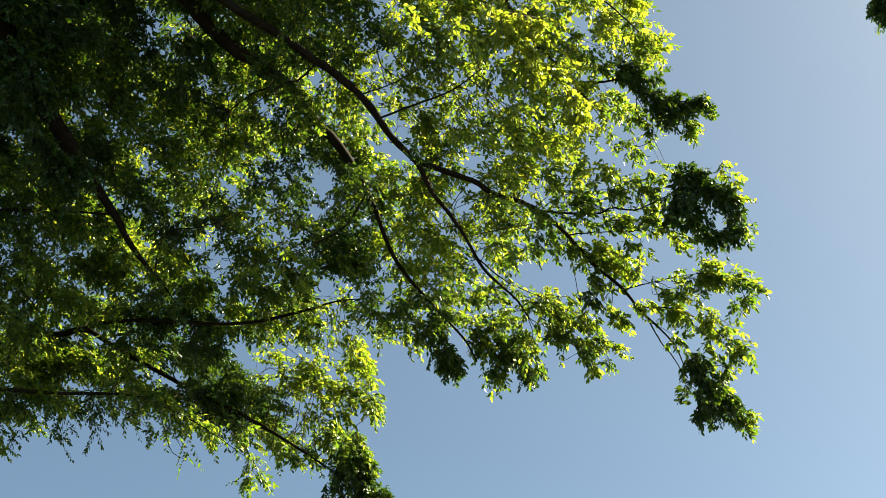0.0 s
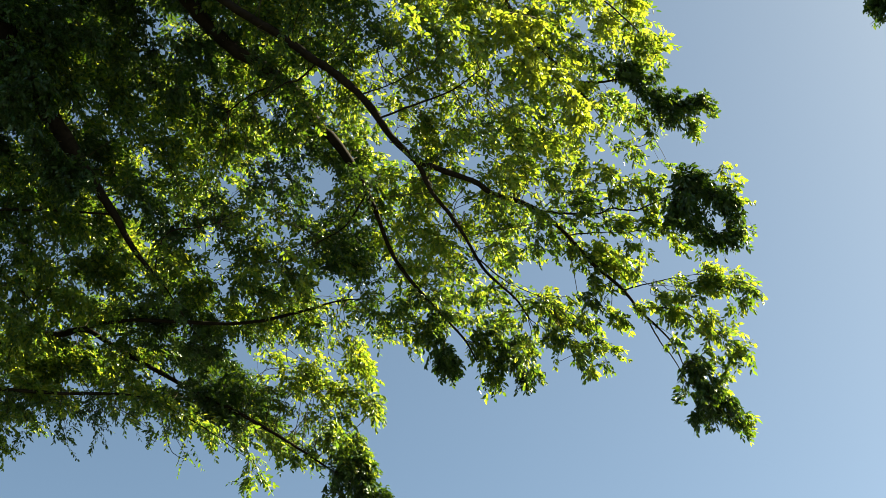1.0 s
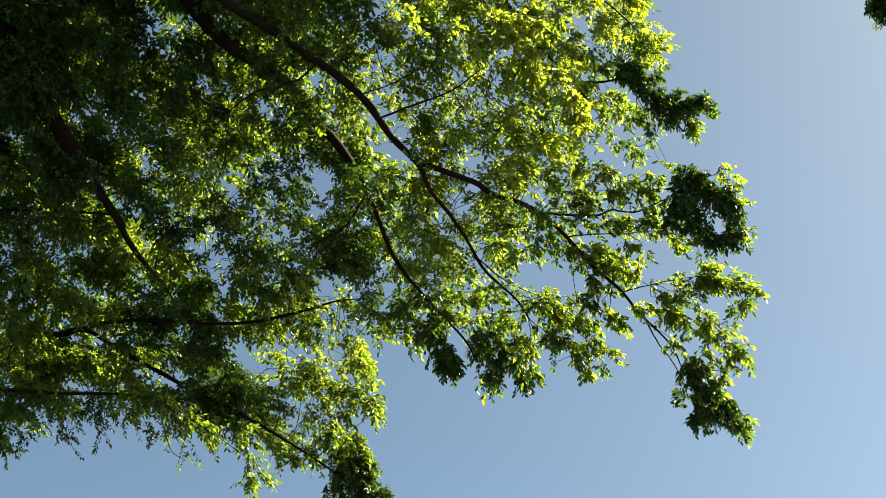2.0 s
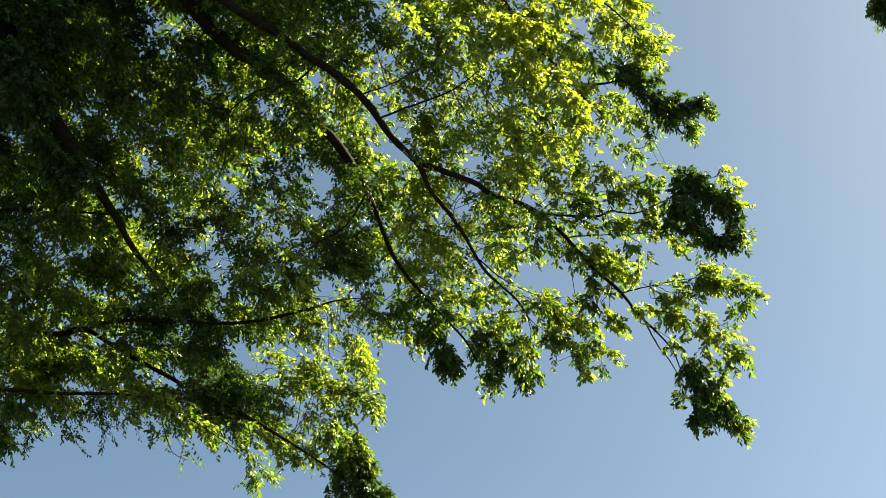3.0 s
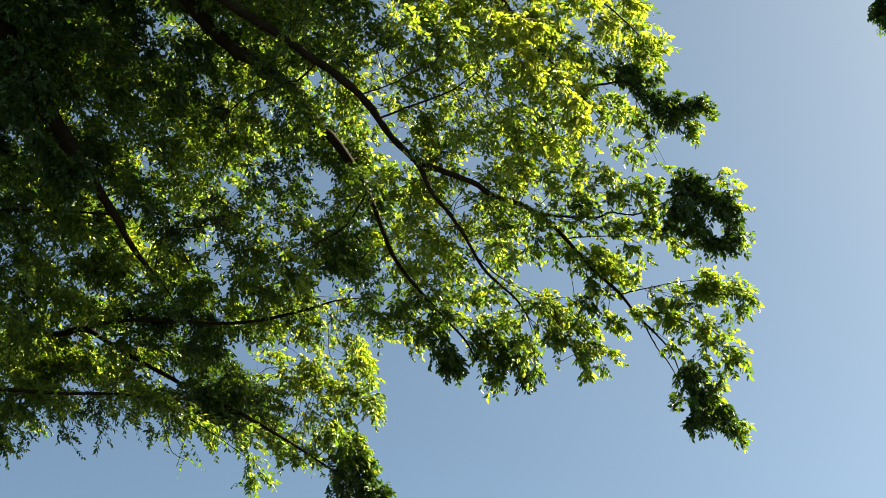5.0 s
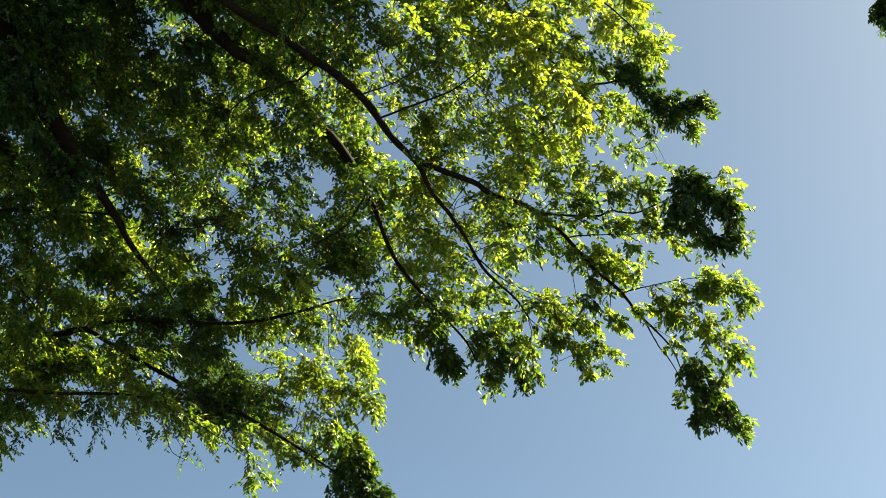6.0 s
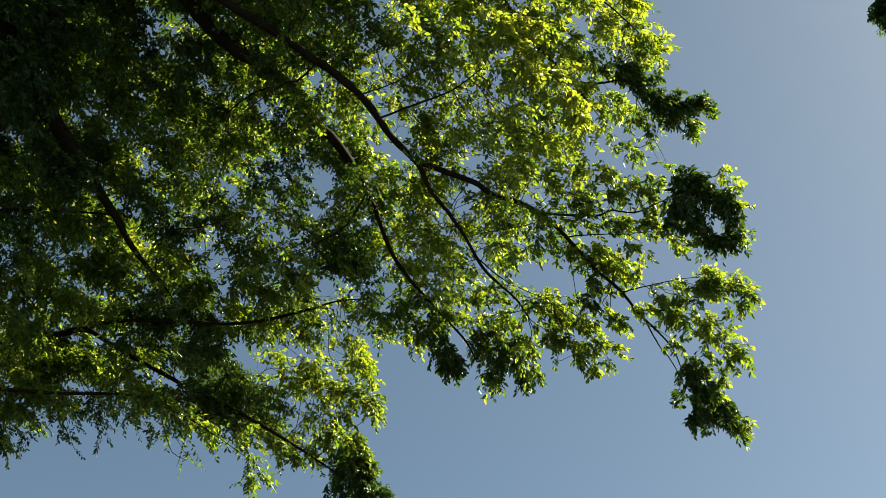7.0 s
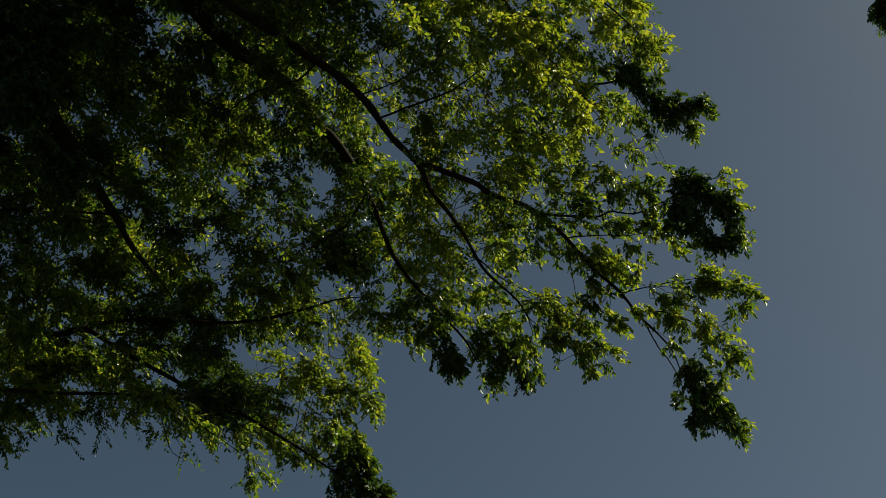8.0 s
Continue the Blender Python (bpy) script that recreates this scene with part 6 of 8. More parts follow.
leafy_branch(tree, limb_under, (-2.66, 6.49, 6.20), (-2.83, 6.92, 6.48), (-2.62, 7.30, 6.57), 0.10, 24, "", leaf=0.035, kind=MATURE_SHADE)
leafy_branch(tree, limb_under, (-2.28, 6.50, 6.19), (-2.44, 6.94, 6.46), (-2.21, 7.32, 6.55), 0.10, 28, "", leaf=0.035)
leafy_branch(tree, limb_under, (-1.90, 6.53, 6.15), (-2.05, 6.97, 6.43), (-1.80, 7.36, 6.51), 0.10, 31, "", leaf=0.038)
leafy_branch(tree, limb_under, (-1.59, 6.63, 6.04), (-1.67, 7.05, 6.34), (-1.42, 7.44, 6.42), 0.10, 30, "", leaf=0.038)
leafy_branch(tree, limb_under, (-2.93, 6.48, 6.21), (-3.10, 6.97, 6.43), (-2.90, 7.36, 6.51), 0.12, 44, "", leaf=0.038)
leafy_branch(tree, limb_under, (-2.16, 6.50, 6.19), (-2.28, 6.67, 6.76), (-2.05, 7.04, 6.85), 0.11, 59, "", leaf=0.041)
# Unseen low crown branches, four in all, added for their shade.
leafy_branch(tree, limb_under, (-5.15, 6.40, 4.80), (-7.51, 6.05, 5.40), (-7.12, 6.18, 5.25), 0.67, 260, "", leaf=0.070)
leafy_branch(tree, limb_under, (-5.15, 6.40, 4.80), (-7.40, 7.24, 5.78), (-6.95, 7.39, 5.62), 0.67, 260, "", leaf=0.070)
leafy_branch(tree, limb_under, (-5.03, 6.38, 4.89), (-5.76, 7.26, 5.31), (-5.32, 7.41, 5.15), 0.67, 260, "", leaf=0.070)
leafy_branch(tree, limb_under, (-4.79, 6.33, 5.06), (-4.81, 7.29, 4.98), (-4.39, 7.44, 4.82), 0.67, 260, "", leaf=0.070)
leafy_branch(tree, limb_under, (-2.93, 6.48, 6.21), (-2.92, 6.62, 5.97), (-2.72, 6.66, 5.86), 0.06, 16, "fringe", leaf=0.038, kind=YOUNG_LIT)
leafy_branch(tree, limb_top, (0.87, 4.80, 8.22), (0.88, 5.07, 8.47), (1.48, 5.33, 8.24), 0.20, 100, "top", leaf=0.044, kind=YOUNG_LIT)
leafy_branch(tree, limb_top, (0.67, 4.74, 8.29), (0.70, 5.07, 8.72), (1.43, 5.29, 8.65), 0.22, 110, "top", leaf=0.044)
leafy_branch(tree, limb_top, (0.60, 5.05, 7.95), (0.74, 5.10, 8.18), (1.31, 5.26, 7.94), 0.14, 42, "top", leaf=0.044)
leafy_branch(tree, limb_top, (0.74, 5.14, 7.84), (0.73, 5.03, 7.70), (0.90, 5.23, 7.30), 0.10, 34, "top", leaf=0.044, kind=YELLOW_LIT)
leafy_branch(tree, limb_top, (0.43, 4.89, 8.12), (0.42, 4.80, 8.04), (0.66, 5.07, 7.63), 0.19, 48, "top", leaf=0.041, kind=YOUNG_LIT)
leafy_branch(tree, limb_top, (0.10, 4.67, 8.37), (0.02, 4.75, 8.28), (0.62, 4.97, 8.03), 0.24, 85, "top", leaf=0.041, kind=YOUNG_LIT)
leafy_branch(tree, limb_top, (0.76, 5.16, 7.83), (0.91, 5.28, 8.18), (1.27, 5.64, 7.89), 0.12, 39, "top", leaf=0.044)
leafy_branch(tree, limb_top, (0.93, 5.28, 7.69), (0.96, 5.31, 7.75), (1.13, 5.50, 7.60), 0.08, 17, "top", leaf=0.044, kind=YOUNG_LIT)
leafy_branch(tree, limb_top, (-0.22, 4.51, 8.54), (-0.43, 4.83, 8.53), (-0.20, 4.94, 8.63), 0.16, 51, "mid", leaf=0.041, kind=YOUNG_LIT)
leafy_branch(tree, limb_top, (-0.01, 4.62, 8.43), (0.02, 4.73, 8.71), (0.09, 5.02, 8.67), 0.15, 59, "mid", leaf=0.037, kind=YOUNG_LIT)
leafy_branch(tree, limb_top, (0.27, 4.68, 8.36), (0.27, 4.58, 8.47), (0.42, 4.74, 8.29), 0.16, 67, "mid", leaf=0.037)
leafy_branch(tree, limb_top, (0.55, 4.72, 8.32), (0.59, 4.75, 8.57), (0.78, 4.96, 8.52), 0.15, 55, "mid", leaf=0.044, kind=YOUNG_LIT)
leafy_branch(tree, limb_top, (-0.01, 4.62, 8.43), (-0.24, 4.99, 8.54), (-0.16, 5.33, 8.50), 0.18, 70, "mid", leaf=0.041, kind=YOUNG_LIT)
leafy_branch(tree, limb_top, (0.17, 4.72, 8.32), (-0.02, 4.93, 8.28), (0.24, 5.02, 8.31), 0.18, 51, "mid", leaf=0.041, kind=YOUNG_LIT)
leafy_branch(tree, limb_top, (0.32, 4.80, 8.22), (0.30, 4.99, 8.47), (0.57, 5.31, 8.40), 0.16, 34, "mid", leaf=0.041, kind=YOUNG_LIT)
leafy_branch(tree, limb_top, (0.72, 4.76, 8.27), (0.63, 4.84, 8.18), (0.70, 4.98, 8.00), 0.18, 36, "mid", leaf=0.044, kind=YOUNG_LIT)
leafy_branch(tree, limb_top, (0.25, 4.76, 8.27), (0.02, 5.09, 8.29), (0.24, 5.45, 8.16), 0.16, 61, "mid", leaf=0.041, kind=YOUNG_LIT)
leafy_branch(tree, limb_top, (0.52, 4.98, 8.02), (0.63, 4.95, 8.08), (0.78, 5.12, 7.90), 0.16, 40, "mid", leaf=0.044, kind=YOUNG_LIT)
leafy_branch(tree, limb_top, (0.67, 5.09, 7.90), (0.63, 5.33, 8.12), (0.73, 5.66, 8.08), 0.18, 36, "mid", leaf=0.044, kind=YOUNG_LIT)
leafy_branch(tree, limb_top, (-0.43, 4.41, 8.66), (-0.69, 4.77, 8.66), (-0.58, 5.13, 8.53), 0.13, 23, "mid", leaf=0.041)
# Fifteen branches above the view, added so the left crown stays shaded.
leafy_branch(tree, limb_top, (-2.67, 5.06, 9.30), (-2.76, 5.15, 9.48), (-2.20, 5.44, 9.33), 0.36, 302, "", leaf=0.058, kind=MATURE_SHADE)
leafy_branch(tree, limb_top, (-1.70, 4.48, 9.57), (-1.55, 4.87, 9.50), (-0.98, 5.18, 9.39), 0.39, 354, "", leaf=0.058, kind=MATURE_SHADE)
leafy_branch(tree, limb_top, (-2.18, 4.77, 9.44), (-2.60, 4.64, 10.30), (-2.07, 5.04, 10.34), 0.53, 532, "", leaf=0.058, kind=MATURE_SHADE)
leafy_branch(tree, limb_top, (-1.45, 4.33, 9.64), (-1.48, 4.51, 10.07), (-0.92, 4.89, 10.07), 0.52, 532, "", leaf=0.058, kind=MATURE_SHADE)
leafy_branch(tree, limb_top, (-0.74, 4.37, 8.93), (-1.07, 4.92, 9.13), (-0.44, 5.35, 9.19), 0.43, 324, "", leaf=0.058)
leafy_branch(tree, limb_top, (-1.94, 4.62, 9.51), (-2.00, 4.98, 9.91), (-1.36, 5.42, 9.97), 0.46, 324, "", leaf=0.058)
leafy_branch(tree, limb_top, (-1.09, 4.35, 9.29), (-1.34, 4.77, 9.63), (-0.71, 5.19, 9.70), 0.44, 324, "", leaf=0.058)
leafy_branch(tree, limb_top, (-0.74, 4.37, 8.93), (-0.74, 4.62, 9.46), (-0.10, 5.04, 9.53), 0.43, 324, "", leaf=0.058)
leafy_branch(tree, limb_top, (-1.45, 4.33, 9.64), (-1.71, 4.57, 10.18), (-1.08, 4.99, 10.25), 0.45, 324, "", leaf=0.058)
leafy_branch(tree, limb_top, (-1.21, 4.34, 9.41), (-1.10, 4.47, 10.07), (-0.45, 4.88, 10.15), 0.44, 324, "", leaf=0.058)
leafy_branch(tree, limb_top, (-0.74, 4.37, 8.93), (-0.50, 4.30, 9.82), (0.15, 4.70, 9.91), 0.43, 324, "", leaf=0.058)
leafy_branch(tree, limb_top, (-0.29, 4.48, 8.58), (-0.41, 4.87, 8.95), (0.23, 5.30, 9.02), 0.42, 324, "", leaf=0.058)
leafy_branch(tree, limb_top, (-0.08, 4.58, 8.47), (-0.06, 4.84, 8.98), (0.60, 5.27, 9.05), 0.42, 243, "", leaf=0.044)
leafy_branch(tree, limb_top, (-0.36, 4.45, 8.62), (-0.17, 4.59, 9.26), (0.48, 5.01, 9.34), 0.42, 243, "", leaf=0.044)
leafy_branch(tree, limb_top, (-0.50, 4.38, 8.69), (-0.61, 4.70, 9.14), (0.02, 5.12, 9.22), 0.42, 324, "", leaf=0.058)
leafy_branch(tree, limb_top, (0.40, 4.87, 8.15), (0.34, 4.72, 7.87), (0.60, 4.69, 7.60), 0.09, 13, "", leaf=0.044, kind=YELLOW_LIT)
leafy_branch(tree, limb_top, (0.54, 5.00, 8.00), (0.52, 4.81, 7.76), (0.63, 4.88, 7.38), 0.08, 10, "", leaf=0.044, kind=YELLOW_LIT)
leafy_branch(tree, limb_top, (0.81, 5.19, 7.79), (0.77, 5.00, 7.55), (0.88, 5.09, 7.15), 0.08, 26, "", leaf=0.044, kind=YELLOW_LIT)
leafy_branch(tree, limb_top, (1.03, 4.85, 8.17), (0.95, 4.70, 7.88), (1.05, 4.69, 7.60), 0.09, 20, "", leaf=0.044, kind=YELLOW_LIT)
leafy_branch(tree, limb_top, (0.76, 5.16, 7.83), (0.56, 5.32, 7.74), (0.80, 5.43, 7.67), 0.10, 20, "mid", leaf=0.044)
leafy_branch(tree, limb_top, (0.94, 5.30, 7.67), (0.69, 5.46, 7.58), (0.93, 5.57, 7.52), 0.10, 7, "mid", leaf=0.044, kind=YOUNG_LIT)
leafy_branch(tree, limb_top, (0.96, 5.31, 7.66), (0.48, 5.36, 7.24), (0.70, 5.33, 7.03), 0.09, 6, "mid", leaf=0.041, kind=YOUNG_LIT)
leafy_branch(tree, limb_outer, (1.44, 5.43, 6.93), (1.52, 5.36, 6.97), (1.40, 5.52, 6.76), 0.08, 62, "ring_in", leaf=0.040, spread=1.1, flat=0.8, twig=0.55, hang=0.7, singles=5, kind=MATURE_SHADE)
leafy_branch(tree, limb_outer, (1.44, 5.43, 6.93), (1.56, 5.36, 7.00), (1.60, 5.41, 6.90), 0.06, 42, "ring_in", leaf=0.040, spread=1.1, flat=0.8, twig=0.55, hang=0.7, singles=5, kind=MATURE_SHADE)
leafy_branch(tree, limb_outer, (1.44, 5.43, 6.93), (1.48, 5.42, 6.86), (1.56, 5.56, 6.78), 0.07, 46, "ring_in", leaf=0.040, spread=1.1, flat=0.8, twig=0.55, hang=0.7, singles=5, kind=MATURE_SHADE)
leafy_branch(tree, limb_outer, (1.44, 5.43, 6.93), (1.61, 5.42, 7.04), (1.80, 5.49, 6.94), 0.05, 32, "ring", leaf=0.040, spread=1.1, flat=0.8, twig=0.55, hang=0.7, singles=5, kind=MATURE_SHADE)
leafy_branch(tree, limb_outer, (1.44, 5.43, 6.93), (1.80, 5.50, 6.92), (1.81, 5.61, 6.68), 0.05, 46, "ring", leaf=0.040, spread=1.1, flat=0.8, twig=0.55, hang=0.7, singles=5, kind=MATURE_SHADE)
leafy_branch(tree, limb_outer, (1.44, 5.43, 6.93), (1.56, 5.59, 6.78), (1.69, 5.62, 6.69), 0.06, 42, "ring_in", leaf=0.040, spread=1.1, flat=0.8, twig=0.55, hang=0.7, singles=5, kind=MATURE_SHADE)
leafy_branch(tree, limb_outer, (1.44, 5.43, 6.93), (1.68, 5.57, 6.72), (1.78, 5.60, 6.67), 0.04, 29, "ring", leaf=0.040, spread=1.1, flat=0.8, twig=0.55, hang=0.7, singles=5, kind=MATURE_SHADE)
leafy_branch(tree, limb_outer, (1.44, 5.43, 6.93), (1.71, 5.32, 7.00), (1.78, 5.41, 7.05), 0.02, 3, "ring", leaf=0.040, spread=1.1, flat=0.8, twig=0.62, hang=0.7, singles=3, kind=YOUNG_LIT)
leafy_branch(tree, limb_outer, (1.44, 5.43, 6.93), (1.80, 5.47, 6.96), (1.85, 5.50, 6.93), 0.02, 3, "ring", leaf=0.040, spread=1.1, flat=0.8, twig=0.62, hang=0.7, singles=3, kind=YOUNG_LIT)
leafy_branch(tree, limb_outer, (1.44, 5.43, 6.93), (1.87, 5.59, 6.83), (1.86, 5.59, 6.71), 0.01, 3, "ring", leaf=0.040, spread=1.1, flat=0.8, twig=0.62, hang=0.7, singles=3)
leafy_branch(tree, limb_outer, (1.11, 5.49, 6.86), (1.18, 5.37, 6.96), (1.35, 5.39, 7.02), 0.06, 16, "side", leaf=0.040, spread=1.1, flat=0.8, twig=0.62, hang=0.7, singles=5)
leafy_branch(tree, limb_outer, (1.19, 5.50, 6.85), (1.23, 5.45, 6.97), (1.37, 5.52, 6.92), 0.06, 17, "side", leaf=0.040, spread=1.1, flat=0.8, twig=0.62, hang=0.7, singles=5)
leafy_branch(tree, limb_outer, (1.12, 5.59, 6.75), (1.12, 5.60, 6.83), (1.42, 5.50, 6.77), 0.04, 25, "ring_in", leaf=0.040, spread=1.1, flat=0.8, twig=0.62, hang=0.7, singles=5)
leafy_branch(tree, limb_outer, (1.15, 5.59, 6.75), (1.33, 5.60, 6.77), (1.53, 5.67, 6.71), 0.05, 21, "ring_in", leaf=0.040, spread=1.1, flat=0.8, twig=0.62, hang=0.7, singles=5, kind=YOUNG_LIT)
leafy_branch(tree, limb_outer, (1.03, 5.59, 6.75), (1.08, 5.58, 6.77), (1.16, 5.62, 6.66), 0.04, 10, "side", leaf=0.040, spread=1.1, flat=0.8, twig=0.62, hang=0.7, singles=5)
leafy_branch(tree, limb_outer, (1.15, 5.59, 6.75), (1.23, 5.63, 6.72), (1.21, 5.73, 6.52), 0.02, 6, "side", leaf=0.040, spread=1.1, flat=0.8, twig=0.62, hang=0.7, singles=5, kind=YOUNG_LIT)
leafy_branch(tree, limb_outer, (0.98, 5.51, 6.84), (1.07, 5.37, 7.11), (1.05, 5.42, 7.03), 0.05, 10, "side", leaf=0.040, spread=1.1, flat=0.8, twig=0.62, hang=0.7, singles=5, kind=YOUNG_LIT)
leafy_branch(tree, limb_outer, (1.14, 5.83, 6.48), (1.29, 5.82, 6.51), (1.46, 5.81, 6.48), 0.05, 10, "long_bough", leaf=0.040, spread=1.1, flat=0.8, twig=0.62, hang=0.7, singles=5)
leafy_branch(tree, limb_outer, (1.32, 5.80, 6.51), (1.44, 5.85, 6.55), (1.65, 5.82, 6.52), 0.06, 18, "long_bough", leaf=0.040, spread=1.1, flat=0.8, twig=0.62, hang=0.7, singles=5, kind=YOUNG_LIT)
leafy_branch(tree, limb_outer, (1.57, 5.77, 6.55), (1.62, 5.82, 6.59), (1.75, 5.84, 6.56), 0.05, 19, "long_bough", leaf=0.040, spread=1.1, flat=0.8, twig=0.62, hang=0.7, singles=5)
leafy_branch(tree, limb_outer, (1.57, 5.77, 6.55), (1.66, 5.76, 6.58), (1.72, 5.74, 6.58), 0.03, 5, "long_bough", leaf=0.040, spread=1.1, flat=0.8, twig=0.62, hang=0.7, singles=5, kind=YOUNG_LIT)
leafy_branch(tree, limb_outer, (1.67, 5.77, 6.55), (1.70, 5.81, 6.54), (1.82, 5.92, 6.38), 0.04, 13, "long_bough", leaf=0.040, spread=1.1, flat=0.8, twig=0.62, hang=0.7, singles=5)
leafy_branch(tree, limb_outer, (1.80, 5.78, 6.53), (1.80, 5.76, 6.50), (1.91, 5.82, 6.46), 0.04, 14, "long_bough", leaf=0.040, spread=1.1, flat=0.8, twig=0.62, hang=0.7, singles=5)
leafy_branch(tree, limb_outer, (1.86, 5.79, 6.52), (1.92, 5.85, 6.54), (1.98, 5.80, 6.43), 0.02, 4, "long_bough", leaf=0.040, spread=1.1, flat=0.8, twig=0.62, hang=0.7, singles=5, kind=YOUNG_LIT)
leafy_branch(tree, limb_outer, (1.86, 5.79, 6.52), (1.83, 5.79, 6.44), (1.90, 5.92, 6.42), 0.03, 6, "long_bough", leaf=0.040, spread=1.1, flat=0.8, twig=0.62, hang=0.7, singles=5)
leafy_branch(tree, limb_outer, (1.29, 5.80, 6.51), (1.36, 5.86, 6.41), (1.59, 5.91, 6.41), 0.04, 8, "long_bough", leaf=0.040, spread=1.1, flat=0.8, twig=0.62, hang=0.7, singles=5, kind=YOUNG_LIT)
leafy_branch(tree, limb_outer, (1.17, 5.88, 6.43), (1.22, 5.91, 6.40), (1.43, 5.92, 6.36), 0.05, 14, "low_bough", leaf=0.040, spread=1.1, flat=0.8, twig=0.62, hang=0.7, singles=5, kind=YOUNG_LIT)
leafy_branch(tree, limb_outer, (1.40, 5.91, 6.39), (1.41, 5.99, 6.42), (1.51, 5.94, 6.31), 0.06, 16, "low_bough", leaf=0.040, spread=1.1, flat=0.8, twig=0.62, hang=0.7, singles=5)
leafy_branch(tree, limb_outer, (1.40, 5.91, 6.39), (1.44, 5.92, 6.38), (1.50, 5.91, 6.34), 0.03, 4, "low_bough", leaf=0.040, spread=1.1, flat=0.8, twig=0.62, hang=0.7, singles=5, kind=YOUNG_LIT)
leafy_branch(tree, limb_outer, (1.17, 5.88, 6.43), (1.30, 6.00, 6.34), (1.45, 6.03, 6.23), 0.03, 6, "low_bough", leaf=0.040, spread=1.1, flat=0.8, twig=0.62, hang=0.7, singles=5)
leafy_branch(tree, limb_outer, (1.51, 5.94, 6.36), (1.57, 5.99, 6.28), (1.69, 6.03, 6.32), 0.06, 18, "low_bough", leaf=0.040, spread=1.1, flat=0.8, twig=0.62, hang=0.7, singles=5, kind=YOUNG_LIT)
leafy_branch(tree, limb_outer, (1.51, 5.94, 6.36), (1.66, 5.93, 6.34), (1.81, 6.01, 6.30), 0.04, 12, "low_bough", leaf=0.040, spread=1.1, flat=0.8, twig=0.62, hang=0.7, singles=5, kind=YOUNG_LIT)
leafy_branch(tree, limb_outer, (1.51, 5.94, 6.36), (1.66, 6.08, 6.30), (1.65, 6.06, 6.15), 0.03, 6, "low_bough", leaf=0.040, spread=1.1, flat=0.8, twig=0.62, hang=0.7, singles=5)
leafy_branch(tree, limb_outer, (1.72, 6.03, 6.26), (1.70, 5.98, 6.23), (1.87, 6.08, 6.16), 0.04, 18, "low_bough", leaf=0.040, spread=1.1, flat=0.8, twig=0.62, hang=0.7, singles=5)
leafy_branch(tree, limb_outer, (1.75, 6.05, 6.24), (1.80, 6.09, 6.26), (1.77, 6.16, 6.15), 0.03, 6, "low_bough", leaf=0.040, spread=1.1, flat=0.8, twig=0.62, hang=0.7, singles=5)
leafy_branch(tree, limb_outer, (1.75, 6.05, 6.24), (1.81, 6.03, 6.22), (1.88, 6.08, 6.17), 0.02, 4, "low_bough", leaf=0.040, spread=1.1, flat=0.8, twig=0.62, hang=0.7, singles=5, kind=YOUNG_LIT)
leafy_branch(tree, limb_outer, (1.48, 6.15, 6.13), (1.55, 6.11, 6.11), (1.61, 6.24, 6.03), 0.07, 54, "end_clump", leaf=0.040, spread=1.1, flat=0.8, twig=0.55, hang=0.7, singles=5, kind=MATURE_SHADE)
leafy_branch(tree, limb_outer, (1.50, 6.22, 6.05), (1.62, 6.22, 5.97), (1.67, 6.40, 5.91), 0.09, 65, "end_clump", leaf=0.040, spread=1.1, flat=0.8, twig=0.55, hang=0.7, singles=5, kind=MATURE_SHADE)
leafy_branch(tree, limb_outer, (1.50, 6.22, 6.05), (1.75, 6.35, 6.00), (1.84, 6.47, 5.89), 0.07, 48, "end_clump", leaf=0.040, spread=1.1, flat=0.8, twig=0.55, hang=0.7, singles=5, kind=MATURE_SHADE)
leafy_branch(tree, limb_outer, (1.50, 6.22, 6.05), (1.83, 6.38, 5.93), (1.92, 6.49, 5.86), 0.04, 15, "end_clump", leaf=0.040, spread=1.1, flat=0.8, twig=0.62, hang=0.7, singles=5)
leafy_branch(tree, limb_outer, (1.48, 6.15, 6.13), (1.66, 6.13, 6.06), (1.71, 6.22, 6.02), 0.04, 10, "end_clump", leaf=0.040, spread=1.1, flat=0.8, twig=0.62, hang=0.7, singles=5)
leafy_branch(tree, limb_outer, (1.48, 6.15, 6.13), (1.70, 6.29, 6.07), (1.73, 6.29, 6.04), 0.02, 3, "end_clump", leaf=0.040, spread=1.1, flat=0.8, twig=0.62, hang=0.7, singles=3, kind=YOUNG_LIT)
leafy_branch(tree, limb_outer, (1.50, 6.22, 6.05), (1.51, 6.27, 5.99), (1.50, 6.34, 6.02), 0.03, 3, "end_clump", leaf=0.040, spread=1.1, flat=0.8, twig=0.55, hang=0.7, singles=3, kind=MATURE_SHADE)
leafy_branch(tree, limb_outer, (1.48, 6.15, 6.13), (1.60, 6.14, 6.17), (1.67, 6.18, 6.17), 0.04, 10, "end_clump", leaf=0.040, spread=1.1, flat=0.8, twig=0.62, hang=0.7, singles=5)
leafy_branch(tree, limb_outer, (1.50, 6.22, 6.05), (1.57, 6.33, 5.90), (1.55, 6.35, 5.86), 0.04, 12, "end_clump", leaf=0.040, spread=1.1, flat=0.8, twig=0.55, hang=0.7, singles=5, kind=MATURE_SHADE)
leafy_branch(tree, limb_outer, (1.48, 6.15, 6.13), (1.70, 6.16, 6.11), (1.74, 6.14, 6.07), 0.02, 3, "end_clump", leaf=0.040, spread=1.1, flat=0.8, twig=0.62, hang=0.7, singles=3)
leafy_branch(tree, limb_outer, (0.90, 5.70, 6.63), (0.97, 5.71, 6.61), (1.11, 5.82, 6.61), 0.05, 12, "limb_end", leaf=0.040, spread=1.1, flat=0.8, twig=0.62, hang=0.7, singles=5, kind=YOUNG_LIT)
